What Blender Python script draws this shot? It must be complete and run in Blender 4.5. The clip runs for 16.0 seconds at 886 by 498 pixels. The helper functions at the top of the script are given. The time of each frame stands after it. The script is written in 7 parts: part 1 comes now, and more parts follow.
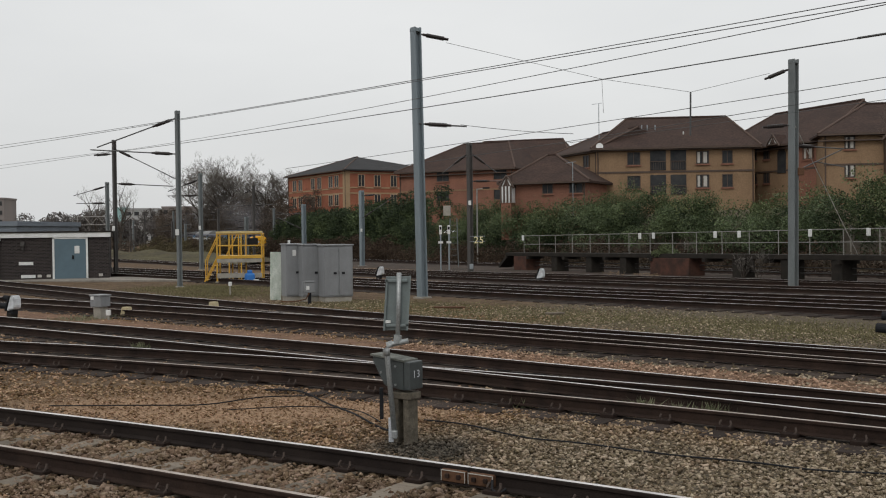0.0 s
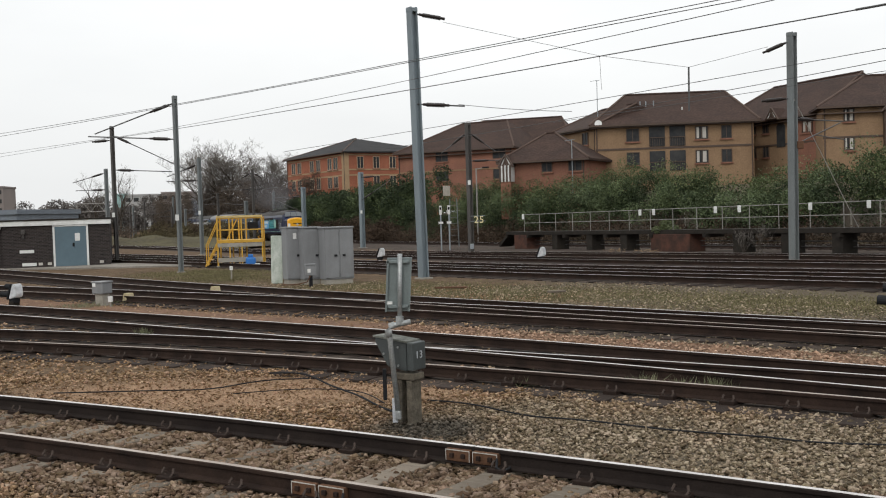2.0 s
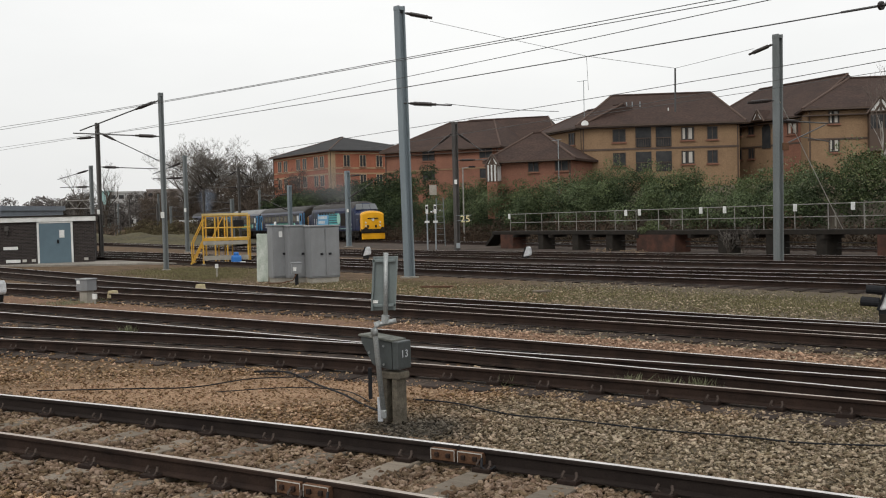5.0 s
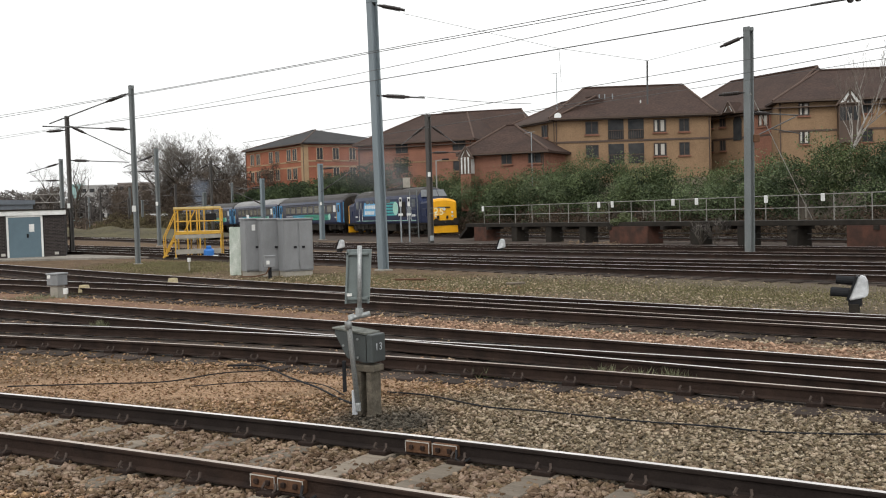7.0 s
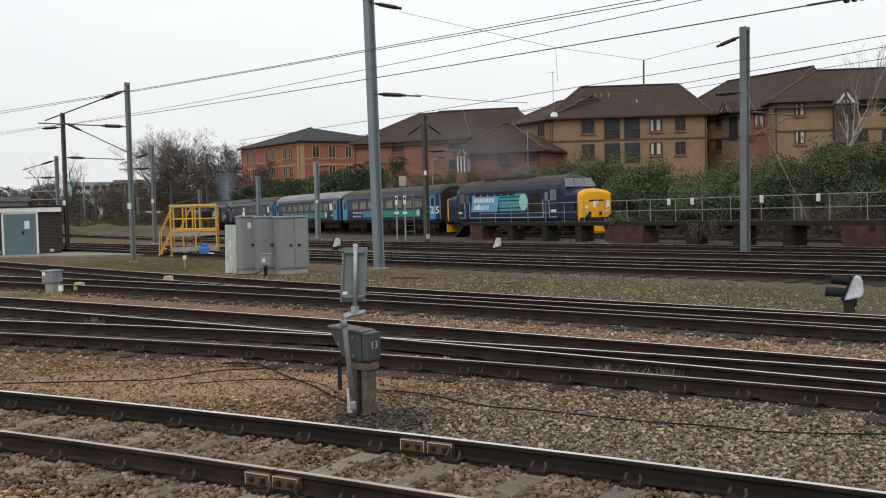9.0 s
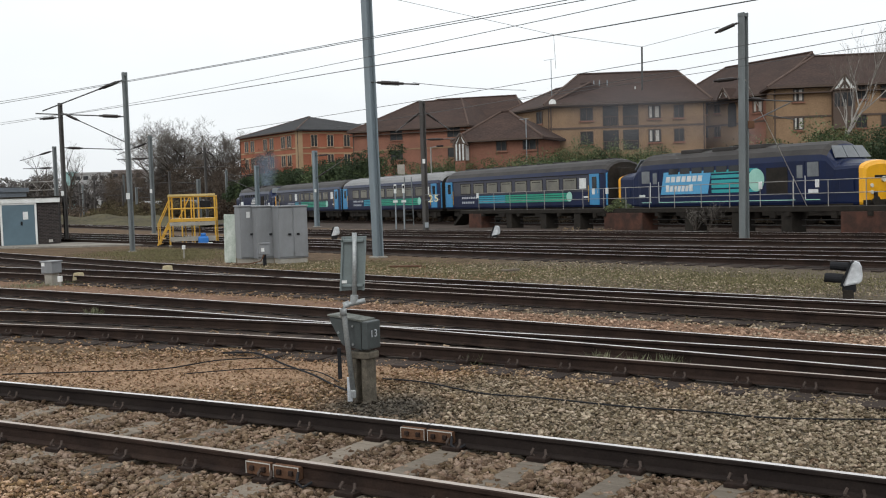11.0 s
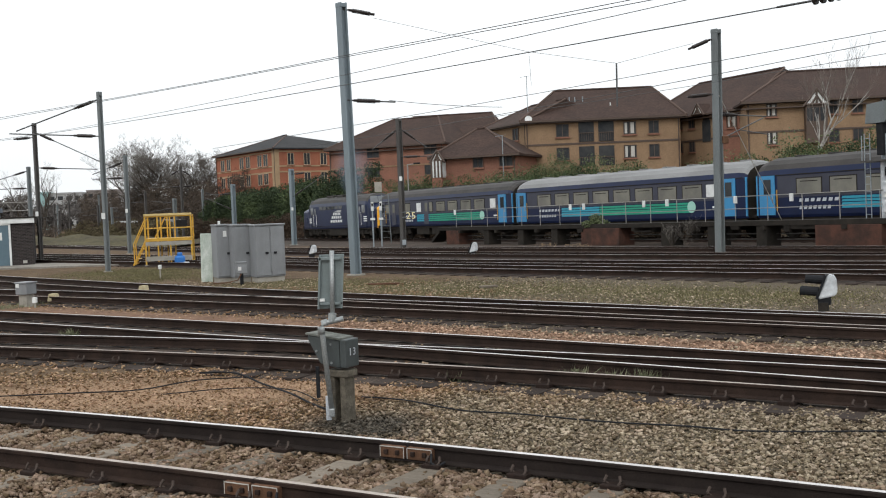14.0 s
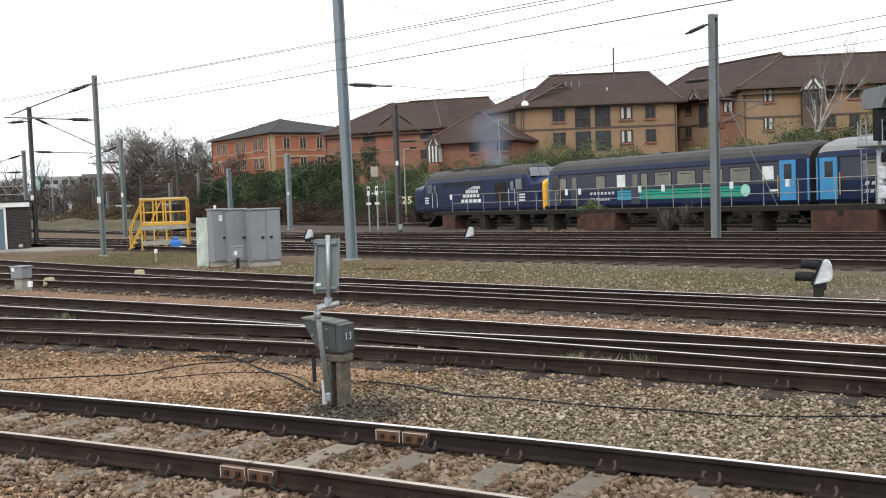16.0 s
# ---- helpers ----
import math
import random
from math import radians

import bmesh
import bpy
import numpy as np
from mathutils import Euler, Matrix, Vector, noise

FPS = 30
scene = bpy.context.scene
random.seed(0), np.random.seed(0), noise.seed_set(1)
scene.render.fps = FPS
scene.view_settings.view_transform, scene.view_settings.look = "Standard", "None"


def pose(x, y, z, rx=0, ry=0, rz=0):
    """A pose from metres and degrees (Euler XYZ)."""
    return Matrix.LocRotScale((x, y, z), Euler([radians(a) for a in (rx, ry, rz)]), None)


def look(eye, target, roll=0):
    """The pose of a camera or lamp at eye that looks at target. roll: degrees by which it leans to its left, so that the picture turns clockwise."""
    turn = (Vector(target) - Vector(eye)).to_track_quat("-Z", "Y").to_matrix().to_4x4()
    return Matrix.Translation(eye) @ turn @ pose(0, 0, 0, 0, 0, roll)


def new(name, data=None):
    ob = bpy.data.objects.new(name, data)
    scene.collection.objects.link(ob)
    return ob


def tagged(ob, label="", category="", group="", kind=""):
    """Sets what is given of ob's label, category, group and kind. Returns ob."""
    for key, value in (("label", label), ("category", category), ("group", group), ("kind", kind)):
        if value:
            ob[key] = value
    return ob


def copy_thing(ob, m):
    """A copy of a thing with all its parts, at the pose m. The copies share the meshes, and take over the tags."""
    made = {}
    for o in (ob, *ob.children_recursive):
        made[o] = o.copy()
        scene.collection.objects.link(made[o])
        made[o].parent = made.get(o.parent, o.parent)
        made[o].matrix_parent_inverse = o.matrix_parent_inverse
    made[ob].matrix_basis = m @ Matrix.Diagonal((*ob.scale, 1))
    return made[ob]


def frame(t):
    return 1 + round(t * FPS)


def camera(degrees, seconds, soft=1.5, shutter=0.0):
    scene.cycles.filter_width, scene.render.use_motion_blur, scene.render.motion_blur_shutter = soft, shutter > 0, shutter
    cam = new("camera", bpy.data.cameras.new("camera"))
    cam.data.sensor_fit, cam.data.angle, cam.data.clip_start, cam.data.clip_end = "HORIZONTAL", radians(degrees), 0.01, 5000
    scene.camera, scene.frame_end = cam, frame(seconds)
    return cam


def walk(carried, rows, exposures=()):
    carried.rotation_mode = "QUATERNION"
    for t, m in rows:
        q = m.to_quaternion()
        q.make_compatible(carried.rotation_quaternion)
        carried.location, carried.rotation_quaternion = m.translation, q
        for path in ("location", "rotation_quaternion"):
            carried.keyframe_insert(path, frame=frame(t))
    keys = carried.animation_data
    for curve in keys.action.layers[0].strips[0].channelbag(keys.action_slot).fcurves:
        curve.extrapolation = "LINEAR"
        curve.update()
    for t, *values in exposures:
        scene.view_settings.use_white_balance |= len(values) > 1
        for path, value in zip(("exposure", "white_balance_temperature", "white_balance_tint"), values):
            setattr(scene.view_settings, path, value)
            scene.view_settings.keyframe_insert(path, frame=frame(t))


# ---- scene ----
cam = camera(46.0, 16.0, soft=1.1)
EYE = (0.0, 0.0, 2.25)
# seconds, pitch, roll, yaw of the hand-held camera
TURNS = [
    (0.0, -0.93, 0.67, 2.49),
    (0.5, -1.64, 0.67, 2.83),
    (1.0, -1.72, 1.02, 3.23),
    (1.5, -1.91, 1.57, 2.80),
    (2.0, -2.01, 1.75, 2.49),
    (2.5, -1.66, 1.64, 2.35),
    (3.0, -1.67, 1.38, 2.07),
    (5.5, -2.41, 1.36, 1.66),
    (6.0, -2.82, 1.29, 1.44),
    (6.5, -3.01, 1.44, 0.78),
    (7.0, -2.52, 1.59, 0.29),
    (7.5, -2.02, 1.45, -0.34),
    (8.0, -1.97, 1.21, -0.40),
    (8.5, -2.30, 1.22, -0.06),
    (11.0, -3.25, 1.70, 0.00),
    (11.5, -3.69, 1.68, -0.63),
    (12.0, -3.80, 1.86, -0.78),
    (12.5, -3.75, 2.05, -0.25),
    (13.0, -3.32, 2.14, -0.24),
    (13.5, -2.67, 2.19, -0.70),
    (14.0, -2.36, 2.20, -1.25),
    (14.5, -2.55, 2.06, -1.70),
    (15.0, -2.85, 2.00, -1.09),
    (15.5, -3.41, 2.29, -0.99),
    (16.0, -3.20, 2.07, -1.46),
]
walk(cam, [(t, pose(*EYE, 90 + p, r, y)) for t, p, r, y in TURNS],
     exposures=[(0.0, -0.1, 6500, 10), (0.5, 0.16, 6500, 10), (1.5, 0.26, 6500, 10), (3.0, 0.28, 6500, 10), (5.5, 0.2, 6600, 10), (7.0, 0.55, 6550, 10),
                (8.5, 0.22, 6450, 10), (11.0, 0.34, 6300, 9), (11.5, 0.85, 6150, 8), (12.0, 1.06, 6060, 8), (12.5, 1.02, 5980, 8), (13.0, 0.95, 6050, 8),
                (13.5, 0.7, 6080, 8), (14.0, 0.48, 6300, 9), (14.5, 0.34, 6450, 10), (15.2, 0.5, 6450, 10), (16.0, 0.88, 6250, 9)])

# ---------------------------------------------------------------- light
world = bpy.data.worlds.new("overcast")
scene.world = world
world.use_nodes = True
wn, wl = world.node_tree.nodes, world.node_tree.links
wn.clear()
SUN_ELEV, SUN_ROT = radians(45), radians(198)
sky = wn.new("ShaderNodeTexSky")
sky.sky_type, sky.sun_disc, sky.sun_elevation, sky.sun_rotation = "NISHITA", False, SUN_ELEV, SUN_ROT
sky.dust_density, sky.air_density = 4.0, 1.0
tc = wn.new("ShaderNodeTexCoord")
wmap = wn.new("ShaderNodeMapping")
wmap.inputs["Scale"].default_value = (1.0, 1.0, 3.0)
wl.new(tc.outputs["Generated"], wmap.inputs["Vector"])
cl = wn.new("ShaderNodeTexNoise")
cl.inputs["Scale"].default_value, cl.inputs["Detail"].default_value = 1.6, 5.0
wl.new(wmap.outputs["Vector"], cl.inputs["Vector"])
ramp = wn.new("ShaderNodeValToRGB")
ramp.color_ramp.elements[0].position, ramp.color_ramp.elements[0].color = 0.3, (0.785, 0.80, 0.805, 1)
ramp.color_ramp.elements[1].position, ramp.color_ramp.elements[1].color = 0.7, (0.935, 0.945, 0.94, 1)
wl.new(cl.outputs["Fac"], ramp.inputs["Fac"])
bg_sky, bg_cloud, add, wout = (wn.new("ShaderNodeBackground"), wn.new("ShaderNodeBackground"),
                               wn.new("ShaderNodeAddShader"), wn.new("ShaderNodeOutputWorld"))
bg_sky.inputs["Strength"].default_value, bg_cloud.inputs["Strength"].default_value = 0.006, 0.98
wl.new(sky.outputs["Color"], bg_sky.inputs["Color"])
wsep, wgrad, wmul = wn.new("ShaderNodeSeparateXYZ"), wn.new("ShaderNodeMapRange"), wn.new("ShaderNodeVectorMath")
wl.new(tc.outputs["Generated"], wsep.inputs[0])
wl.new(wsep.outputs["Z"], wgrad.inputs["Value"])
wgrad.inputs["To Min"].default_value, wgrad.inputs["To Max"].default_value = 0.83, 1.24
wmul.operation = "MULTIPLY"
wl.new(ramp.outputs["Color"], wmul.inputs[0])
wl.new(wgrad.outputs["Result"], wmul.inputs[1])
wl.new(wmul.outputs[0], bg_cloud.inputs["Color"])
wl.new(bg_sky.outputs[0], add.inputs[0])
wl.new(bg_cloud.outputs[0], add.inputs[1])
wl.new(add.outputs[0], wout.inputs["Surface"])
sun = new("sun", bpy.data.lights.new("sun", "SUN"))
sun.data.energy, sun.data.angle, sun.data.color = 0.7, radians(25), (1.0, 0.96, 0.9)
sun.matrix_world = look((-14, -42, 45), (0, 0, 0))


# ---------------------------------------------------------------- materials
def mat(name, c1, c2=None, scale=3.0, rough=0.8, metal=0.0, bump=0.0, bump_scale=None, fine=None, fine_scale=60.0,
        stretch=(1, 1, 1), spread=0.0, island=0.0):
    """Two-scale procedural surface in object space. spread / island: brightness change per object / loose piece."""
    m = bpy.data.materials.new(name)
    m.use_nodes = True
    nt = m.node_tree
    n, l = nt.nodes, nt.links
    bs = n["Principled BSDF"]
    bs.inputs["Roughness"].default_value, bs.inputs["Metallic"].default_value = rough, metal
    if rough >= 0.8:
        bs.inputs["Specular IOR Level"].default_value = 0.12
    co = n.new("ShaderNodeTexCoord")
    mp = n.new("ShaderNodeMapping")
    mp.inputs["Scale"].default_value = stretch
    l.new(co.outputs["Object"], mp.inputs["Vector"])
    n1 = n.new("ShaderNodeTexNoise")
    n1.inputs["Scale"].default_value, n1.inputs["Detail"].default_value, n1.inputs["Roughness"].default_value = scale, 6, 0.65
    l.new(mp.outputs["Vector"], n1.inputs["Vector"])
    r1 = n.new("ShaderNodeMapRange")
    r1.inputs["From Min"].default_value, r1.inputs["From Max"].default_value = 0.33, 0.67
    l.new(n1.outputs["Fac"], r1.inputs["Value"])
    mx = n.new("ShaderNodeMix")
    mx.data_type = "RGBA"
    c2 = c2 or tuple(v * 0.75 for v in c1)
    mx.inputs["A"].default_value, mx.inputs["B"].default_value = (*c1, 1), (*c2, 1)
    l.new(r1.outputs["Result"], mx.inputs["Factor"])
    col = mx.outputs["Result"]
    n2 = n.new("ShaderNodeTexNoise")
    n2.inputs["Scale"].default_value, n2.inputs["Detail"].default_value = fine_scale, 4
    l.new(mp.outputs["Vector"], n2.inputs["Vector"])
    amount = 0.18 if fine is None else fine
    hv = n.new("ShaderNodeHueSaturation")
    r2 = n.new("ShaderNodeMapRange")
    r2.inputs["From Min"].default_value, r2.inputs["From Max"].default_value = 0.3, 0.7
    r2.inputs["To Min"].default_value, r2.inputs["To Max"].default_value = 1 - amount, 1 + amount
    l.new(n2.outputs["Fac"], r2.inputs["Value"])
    val = r2.outputs["Result"]
    for amt, node, out in ((spread, "ShaderNodeObjectInfo", "Random"), (island, "ShaderNodeNewGeometry", "Random Per Island")):
        if amt:
            oi = n.new(node)
            r3 = n.new("ShaderNodeMapRange")
            r3.inputs["To Min"].default_value, r3.inputs["To Max"].default_value = 1 - amt, 1 + amt
            l.new(oi.outputs[out], r3.inputs["Value"])
            mu = n.new("ShaderNodeMath")
            mu.operation = "MULTIPLY"
            l.new(val, mu.inputs[0])
            l.new(r3.outputs["Result"], mu.inputs[1])
            val = mu.outputs[0]
    l.new(val, hv.inputs["Value"])
    l.new(col, hv.inputs["Color"])
    l.new(hv.outputs["Color"], bs.inputs["Base Color"])
    if bump:
        bp = n.new("ShaderNodeBump")
        bp.inputs["Strength"].default_value, bp.inputs["Distance"].default_value = bump, 0.02
        n3 = n.new("ShaderNodeTexNoise")
        n3.inputs["Scale"].default_value, n3.inputs["Detail"].default_value = bump_scale or fine_scale, 5
        l.new(mp.outputs["Vector"], n3.inputs["Vector"])
        l.new(n3.outputs["Fac"], bp.inputs["Height"])
        l.new(bp.outputs["Normal"], bs.inputs["Normal"])
    return m


M = dict(
    steel=mat("galvanised_steel", (0.30, 0.33, 0.35), (0.22, 0.25, 0.27), 1.2, 0.55, 0.3, 0.1, 20, stretch=(1, 1, 0.25)),
    darksteel=mat("weathered_steel", (0.085, 0.08, 0.075), (0.05, 0.045, 0.042), 1.5, 0.7, 0.1, 0.15, 25, stretch=(1, 1, 0.25)),
    mastgrey=mat("grey_painted_mast", (0.17, 0.19, 0.195), (0.11, 0.12, 0.12), 1.0, 0.6, 0.1, 0.1, 20, stretch=(1, 1, 0.25)),
    rust=mat("rusty_rail", (0.042, 0.027, 0.021), (0.02, 0.014, 0.012), 2.5, 0.85, 0.1, 0.3, 40),
    oiled=mat("oily_rail_web", (0.03, 0.023, 0.02), (0.017, 0.013, 0.012), 2.5, 0.85, 0.1, 0.2, 40),
    railtop=mat("polished_rail_head", (0.78, 0.75, 0.73), (0.60, 0.57, 0.55), 1.5, 0.46, 1.0, 0.02, 50, fine=0.1),
    raildull=mat("dull_rail_head", (0.46, 0.40, 0.35), (0.32, 0.26, 0.22), 2.0, 0.5, 0.6, 0.05, 50, fine=0.15),
    bed=mat("oily_track_bed", (0.082, 0.063, 0.051), (0.036, 0.029, 0.025), 0.8, 0.95, 0, 1.0, 25, fine=0.5, fine_scale=25),
    timber=mat("old_sleeper_timber", (0.2, 0.17, 0.135), (0.12, 0.1, 0.08), 4, 0.9, 0, 0.4, 30, stretch=(0.3, 2, 2), spread=0.25),
    darktimber=mat("oily_sleeper_timber", (0.05, 0.037, 0.03), (0.028, 0.022, 0.02), 4, 0.9, 0, 0.4, 30, stretch=(0.3, 2, 2), spread=0.25),
    concrete=mat("concrete", (0.36, 0.34, 0.30), (0.25, 0.235, 0.2), 2.5, 0.9, 0, 0.25, 40, spread=0.1),
    cab=mat("grey_cabinet_paint", (0.235, 0.245, 0.255), (0.175, 0.18, 0.185), 1.5, 0.5, 0.0, 0.05, 30, fine=0.06, stretch=(1, 1, 0.4)),
    white=mat("dirty_white_paint", (0.75, 0.76, 0.75), (0.55, 0.56, 0.54), 2.0, 0.6, fine=0.08),
    yellow=mat("yellow_paint", (0.62, 0.36, 0.035), (0.48, 0.27, 0.03), 2.0, 0.5, fine=0.1),
    nose=mat("warning_yellow", (0.85, 0.42, 0.015), (0.72, 0.34, 0.012), 1.0, 0.35, fine=0.05),
    blue=mat("dark_blue_livery", (0.009, 0.017, 0.056), (0.008, 0.013, 0.038), 0.6, 0.3, fine=0.1),
    sky=mat("light_blue_livery", (0.045, 0.25, 0.48), (0.04, 0.2, 0.4), 0.8, 0.3, fine=0.06),
    cyan=mat("cyan_stripe", (0.025, 0.3, 0.41), (0.025, 0.25, 0.35), 0.8, 0.3, fine=0.06),
    teal=mat("turquoise_stripe", (0.03, 0.35, 0.36), (0.03, 0.28, 0.3), 0.8, 0.3, fine=0.06),
    green=mat("green_stripe", (0.015, 0.3, 0.19), (0.015, 0.24, 0.15), 0.8, 0.3, fine=0.06),
    roofgrey=mat("dirty_roof_grey", (0.055, 0.05, 0.047), (0.032, 0.03, 0.029), 0.7, 0.6, 0, 0.1, 15),
    rooflight=mat("light_grey_roof", (0.22, 0.22, 0.22), (0.13, 0.13, 0.128), 0.5, 0.6, 0, 0.1, 15, stretch=(0.4, 1, 1)),
    under=mat("underframe_grime", (0.02, 0.018, 0.016), (0.035, 0.03, 0.025), 2.0, 0.9, 0, 0.3, 20),
    glass=mat("train_window_glass", (0.02, 0.022, 0.025), (0.03, 0.032, 0.034), 1.0, 0.08, fine=0.05),
    coachglass=mat("pale_coach_window_glass", (0.21, 0.2, 0.165), (0.13, 0.125, 0.11), 0.6, 0.15, fine=0.06),
    hutbrick=mat("dark_brown_brick", (0.045, 0.035, 0.032), (0.03, 0.025, 0.024), 1.5, 0.9, 0, 0.3, 30, spread=0.3, island=0.3),
    doorblue=mat("blue_grey_door", (0.10, 0.155, 0.19), (0.08, 0.125, 0.155), 1.2, 0.5, fine=0.05),
    brickor=mat("orange_brick", (0.33, 0.13, 0.08), (0.26, 0.1, 0.062), 0.5, 0.9, 0, 0.2, 14, fine=0.15, fine_scale=9),
    brickbuff=mat("buff_brick", (0.29, 0.195, 0.12), (0.22, 0.145, 0.09), 0.5, 0.9, 0, 0.2, 14, fine=0.15, fine_scale=9),
    brickpink=mat("red_brown_brick", (0.27, 0.13, 0.09), (0.2, 0.1, 0.072), 0.5, 0.9, 0, 0.2, 14, fine=0.15, fine_scale=9),
    brickpier=mat("red_engineering_brick", (0.105, 0.05, 0.036), (0.04, 0.028, 0.024), 1.5, 0.9, 0, 0.3, 20),
    tileroof=mat("brown_roof_tiles", (0.062, 0.04, 0.033), (0.043, 0.03, 0.026), 0.4, 0.85, 0, 0.4, 5, fine=0.3, fine_scale=5, stretch=(1, 1, 3)),
    slateroof=mat("dark_slate_roof", (0.038, 0.037, 0.038), (0.027, 0.027, 0.028), 0.4, 0.8, 0, 0.3, 5, fine=0.25, fine_scale=5, stretch=(1, 1, 3)),
    pane=mat("house_window_glass", (0.025, 0.028, 0.032), (0.06, 0.06, 0.06), 0.8, 0.06, fine=0.05),
    frame=mat("window_frame", (0.5, 0.48, 0.44), (0.38, 0.36, 0.33), 1.0, 0.6, fine=0.06),
    browframe=mat("brown_window_frame", (0.08, 0.05, 0.035), (0.06, 0.04, 0.03), 1.0, 0.6, fine=0.06),
    wire=mat("overhead_wire", (0.10, 0.10, 0.10), (0.07, 0.07, 0.07), 2.0, 0.5, 0.4),
    insul=mat("brown_insulator", (0.03, 0.024, 0.022), (0.02, 0.016, 0.015), 3.0, 0.35),
    bark=mat("grey_brown_bark", (0.09, 0.078, 0.066), (0.055, 0.046, 0.038), 2.0, 0.95, 0, 0.4, 20),
    twig=mat("bare_twigs", (0.17, 0.155, 0.14), (0.125, 0.112, 0.1), 1.0, 0.95, island=0.25),
    leaf=mat("ivy_green_leaves", (0.092, 0.118, 0.052), (0.03, 0.044, 0.024), 0.5, 0.7, island=0.25),
    leafdark=mat("dark_evergreen_leaves", (0.06, 0.082, 0.042), (0.026, 0.036, 0.022), 0.45, 0.7, island=0.35),
    boxgrey=mat("dark_grey_box_paint", (0.06, 0.07, 0.07), (0.04, 0.046, 0.046), 4.0, 0.5, 0.0, 0.1, 60, fine=0.12),
    panelgrey=mat("green_grey_panel", (0.17, 0.205, 0.205), (0.13, 0.155, 0.155), 3.0, 0.5, 0.0, 0.05, 60, fine=0.08),
    pipe=mat("galvanised_pipe", (0.34, 0.36, 0.36), (0.26, 0.27, 0.27), 6.0, 0.45, 0.4, 0.05, 60),
    black=mat("black_plastic", (0.015, 0.016, 0.018), (0.022, 0.022, 0.024), 4.0, 0.8),
    bluebin=mat("blue_plastic", (0.02, 0.16, 0.5), (0.02, 0.13, 0.4), 4.0, 0.5),
    orangeplate=mat("rust_orange_fishplate", (0.14, 0.075, 0.045), (0.09, 0.05, 0.032), 8.0, 0.85, 0.1, 0.3, 60),
    # distance haze is mixed into these two wall colours
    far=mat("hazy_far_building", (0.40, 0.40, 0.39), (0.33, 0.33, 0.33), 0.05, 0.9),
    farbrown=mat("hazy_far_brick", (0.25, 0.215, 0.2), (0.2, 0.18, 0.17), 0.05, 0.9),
)


for key_, spec_ in (("pane", 0.06), ("blue", 0.22), ("glass", 0.3), ("coachglass", 0.3), ("leaf", 0.06), ("leafdark", 0.06), ("insul", 0.2), ("roofgrey", 0.15)):
    M[key_].node_tree.nodes["Principled BSDF"].inputs["Specular IOR Level"].default_value = spec_

# brick courses of the hut
_n, _l = M["hutbrick"].node_tree.nodes, M["hutbrick"].node_tree.links
_bk = _n.new("ShaderNodeTexBrick")
_bk.inputs["Scale"].default_value = 1.0
_bk.inputs["Brick Width"].default_value, _bk.inputs["Row Height"].default_value, _bk.inputs["Mortar Size"].default_value = 0.225, 0.075, 0.008
_bk.inputs["Color1"].default_value, _bk.inputs["Color2"].default_value = (0.055, 0.044, 0.042, 1), (0.028, 0.024, 0.024, 1)
_bk.inputs["Mortar"].default_value = (0.11, 0.1, 0.095, 1)
_co = [q for q in _n if q.type == "TEX_COORD"][0]
_sp, _cb = _n.new("ShaderNodeSeparateXYZ"), _n.new("ShaderNodeCombineXYZ")
_l.new(_co.outputs["Object"], _sp.inputs[0])
_l.new(_sp.outputs["X"], _cb.inputs["X"])
_l.new(_sp.outputs["Z"], _cb.inputs["Y"])
_l.new(_cb.outputs[0], _bk.inputs["Vector"])
_hv = [q for q in _n if q.type == "HUE_SAT"][0]
_l.new(_bk.outputs["Color"], _hv.inputs["Color"])


# ---------------------------------------------------------------- mesh helpers
def mesh_of(name, bm, material, smooth=False):
    me = bpy.data.meshes.new(name)
    bm.to_mesh(me)
    bm.free()
    for mm in (material if isinstance(material, (list, tuple)) else [material]):
        me.materials.append(mm)
    if smooth:
        for p in me.polygons:
            p.use_smooth = True
    return me


def part(name, bm, material, parent, label="", smooth=False, at=None):
    ob = new(name, mesh_of(name, bm, material, smooth))
    ob.parent = parent
    if at is not None:
        ob.matrix_local = at
    return tagged(ob, label)


def thing(name, m, label, category, group="", kind=""):
    ob = new(name)
    ob.empty_display_size = 0.3
    ob.matrix_world = m
    return tagged(ob, label, category, group, kind)


def box(bm, x0, y0, z0, x1, y1, z1, bevel=0.0, m=None):
    vs = [bm.verts.new((x, y, z)) for z in (z0, z1) for x, y in ((x0, y0), (x1, y0), (x1, y1), (x0, y1))]
    fs = [bm.faces.new([vs[i] for i in q]) for q in ((3, 2, 1, 0), (4, 5, 6, 7), (0, 1, 5, 4), (1, 2, 6, 5), (2, 3, 7, 6), (3, 0, 4, 7))]
    if bevel:
        es = list({e for f in fs for e in f.edges})
        r = bmesh.ops.bevel(bm, geom=es, offset=bevel, segments=2, affect="EDGES", profile=0.5)
        vs = list({v for f in r["faces"] for v in f.verts} | {v for v in vs if v.is_valid})
    if m is not None:
        bmesh.ops.transform(bm, matrix=m, verts=vs)
    return vs


def bx(x0, y0, z0, x1, y1, z1, bevel=0.0, m=None):
    bm = bmesh.new()
    box(bm, x0, y0, z0, x1, y1, z1, bevel, m)
    return bm


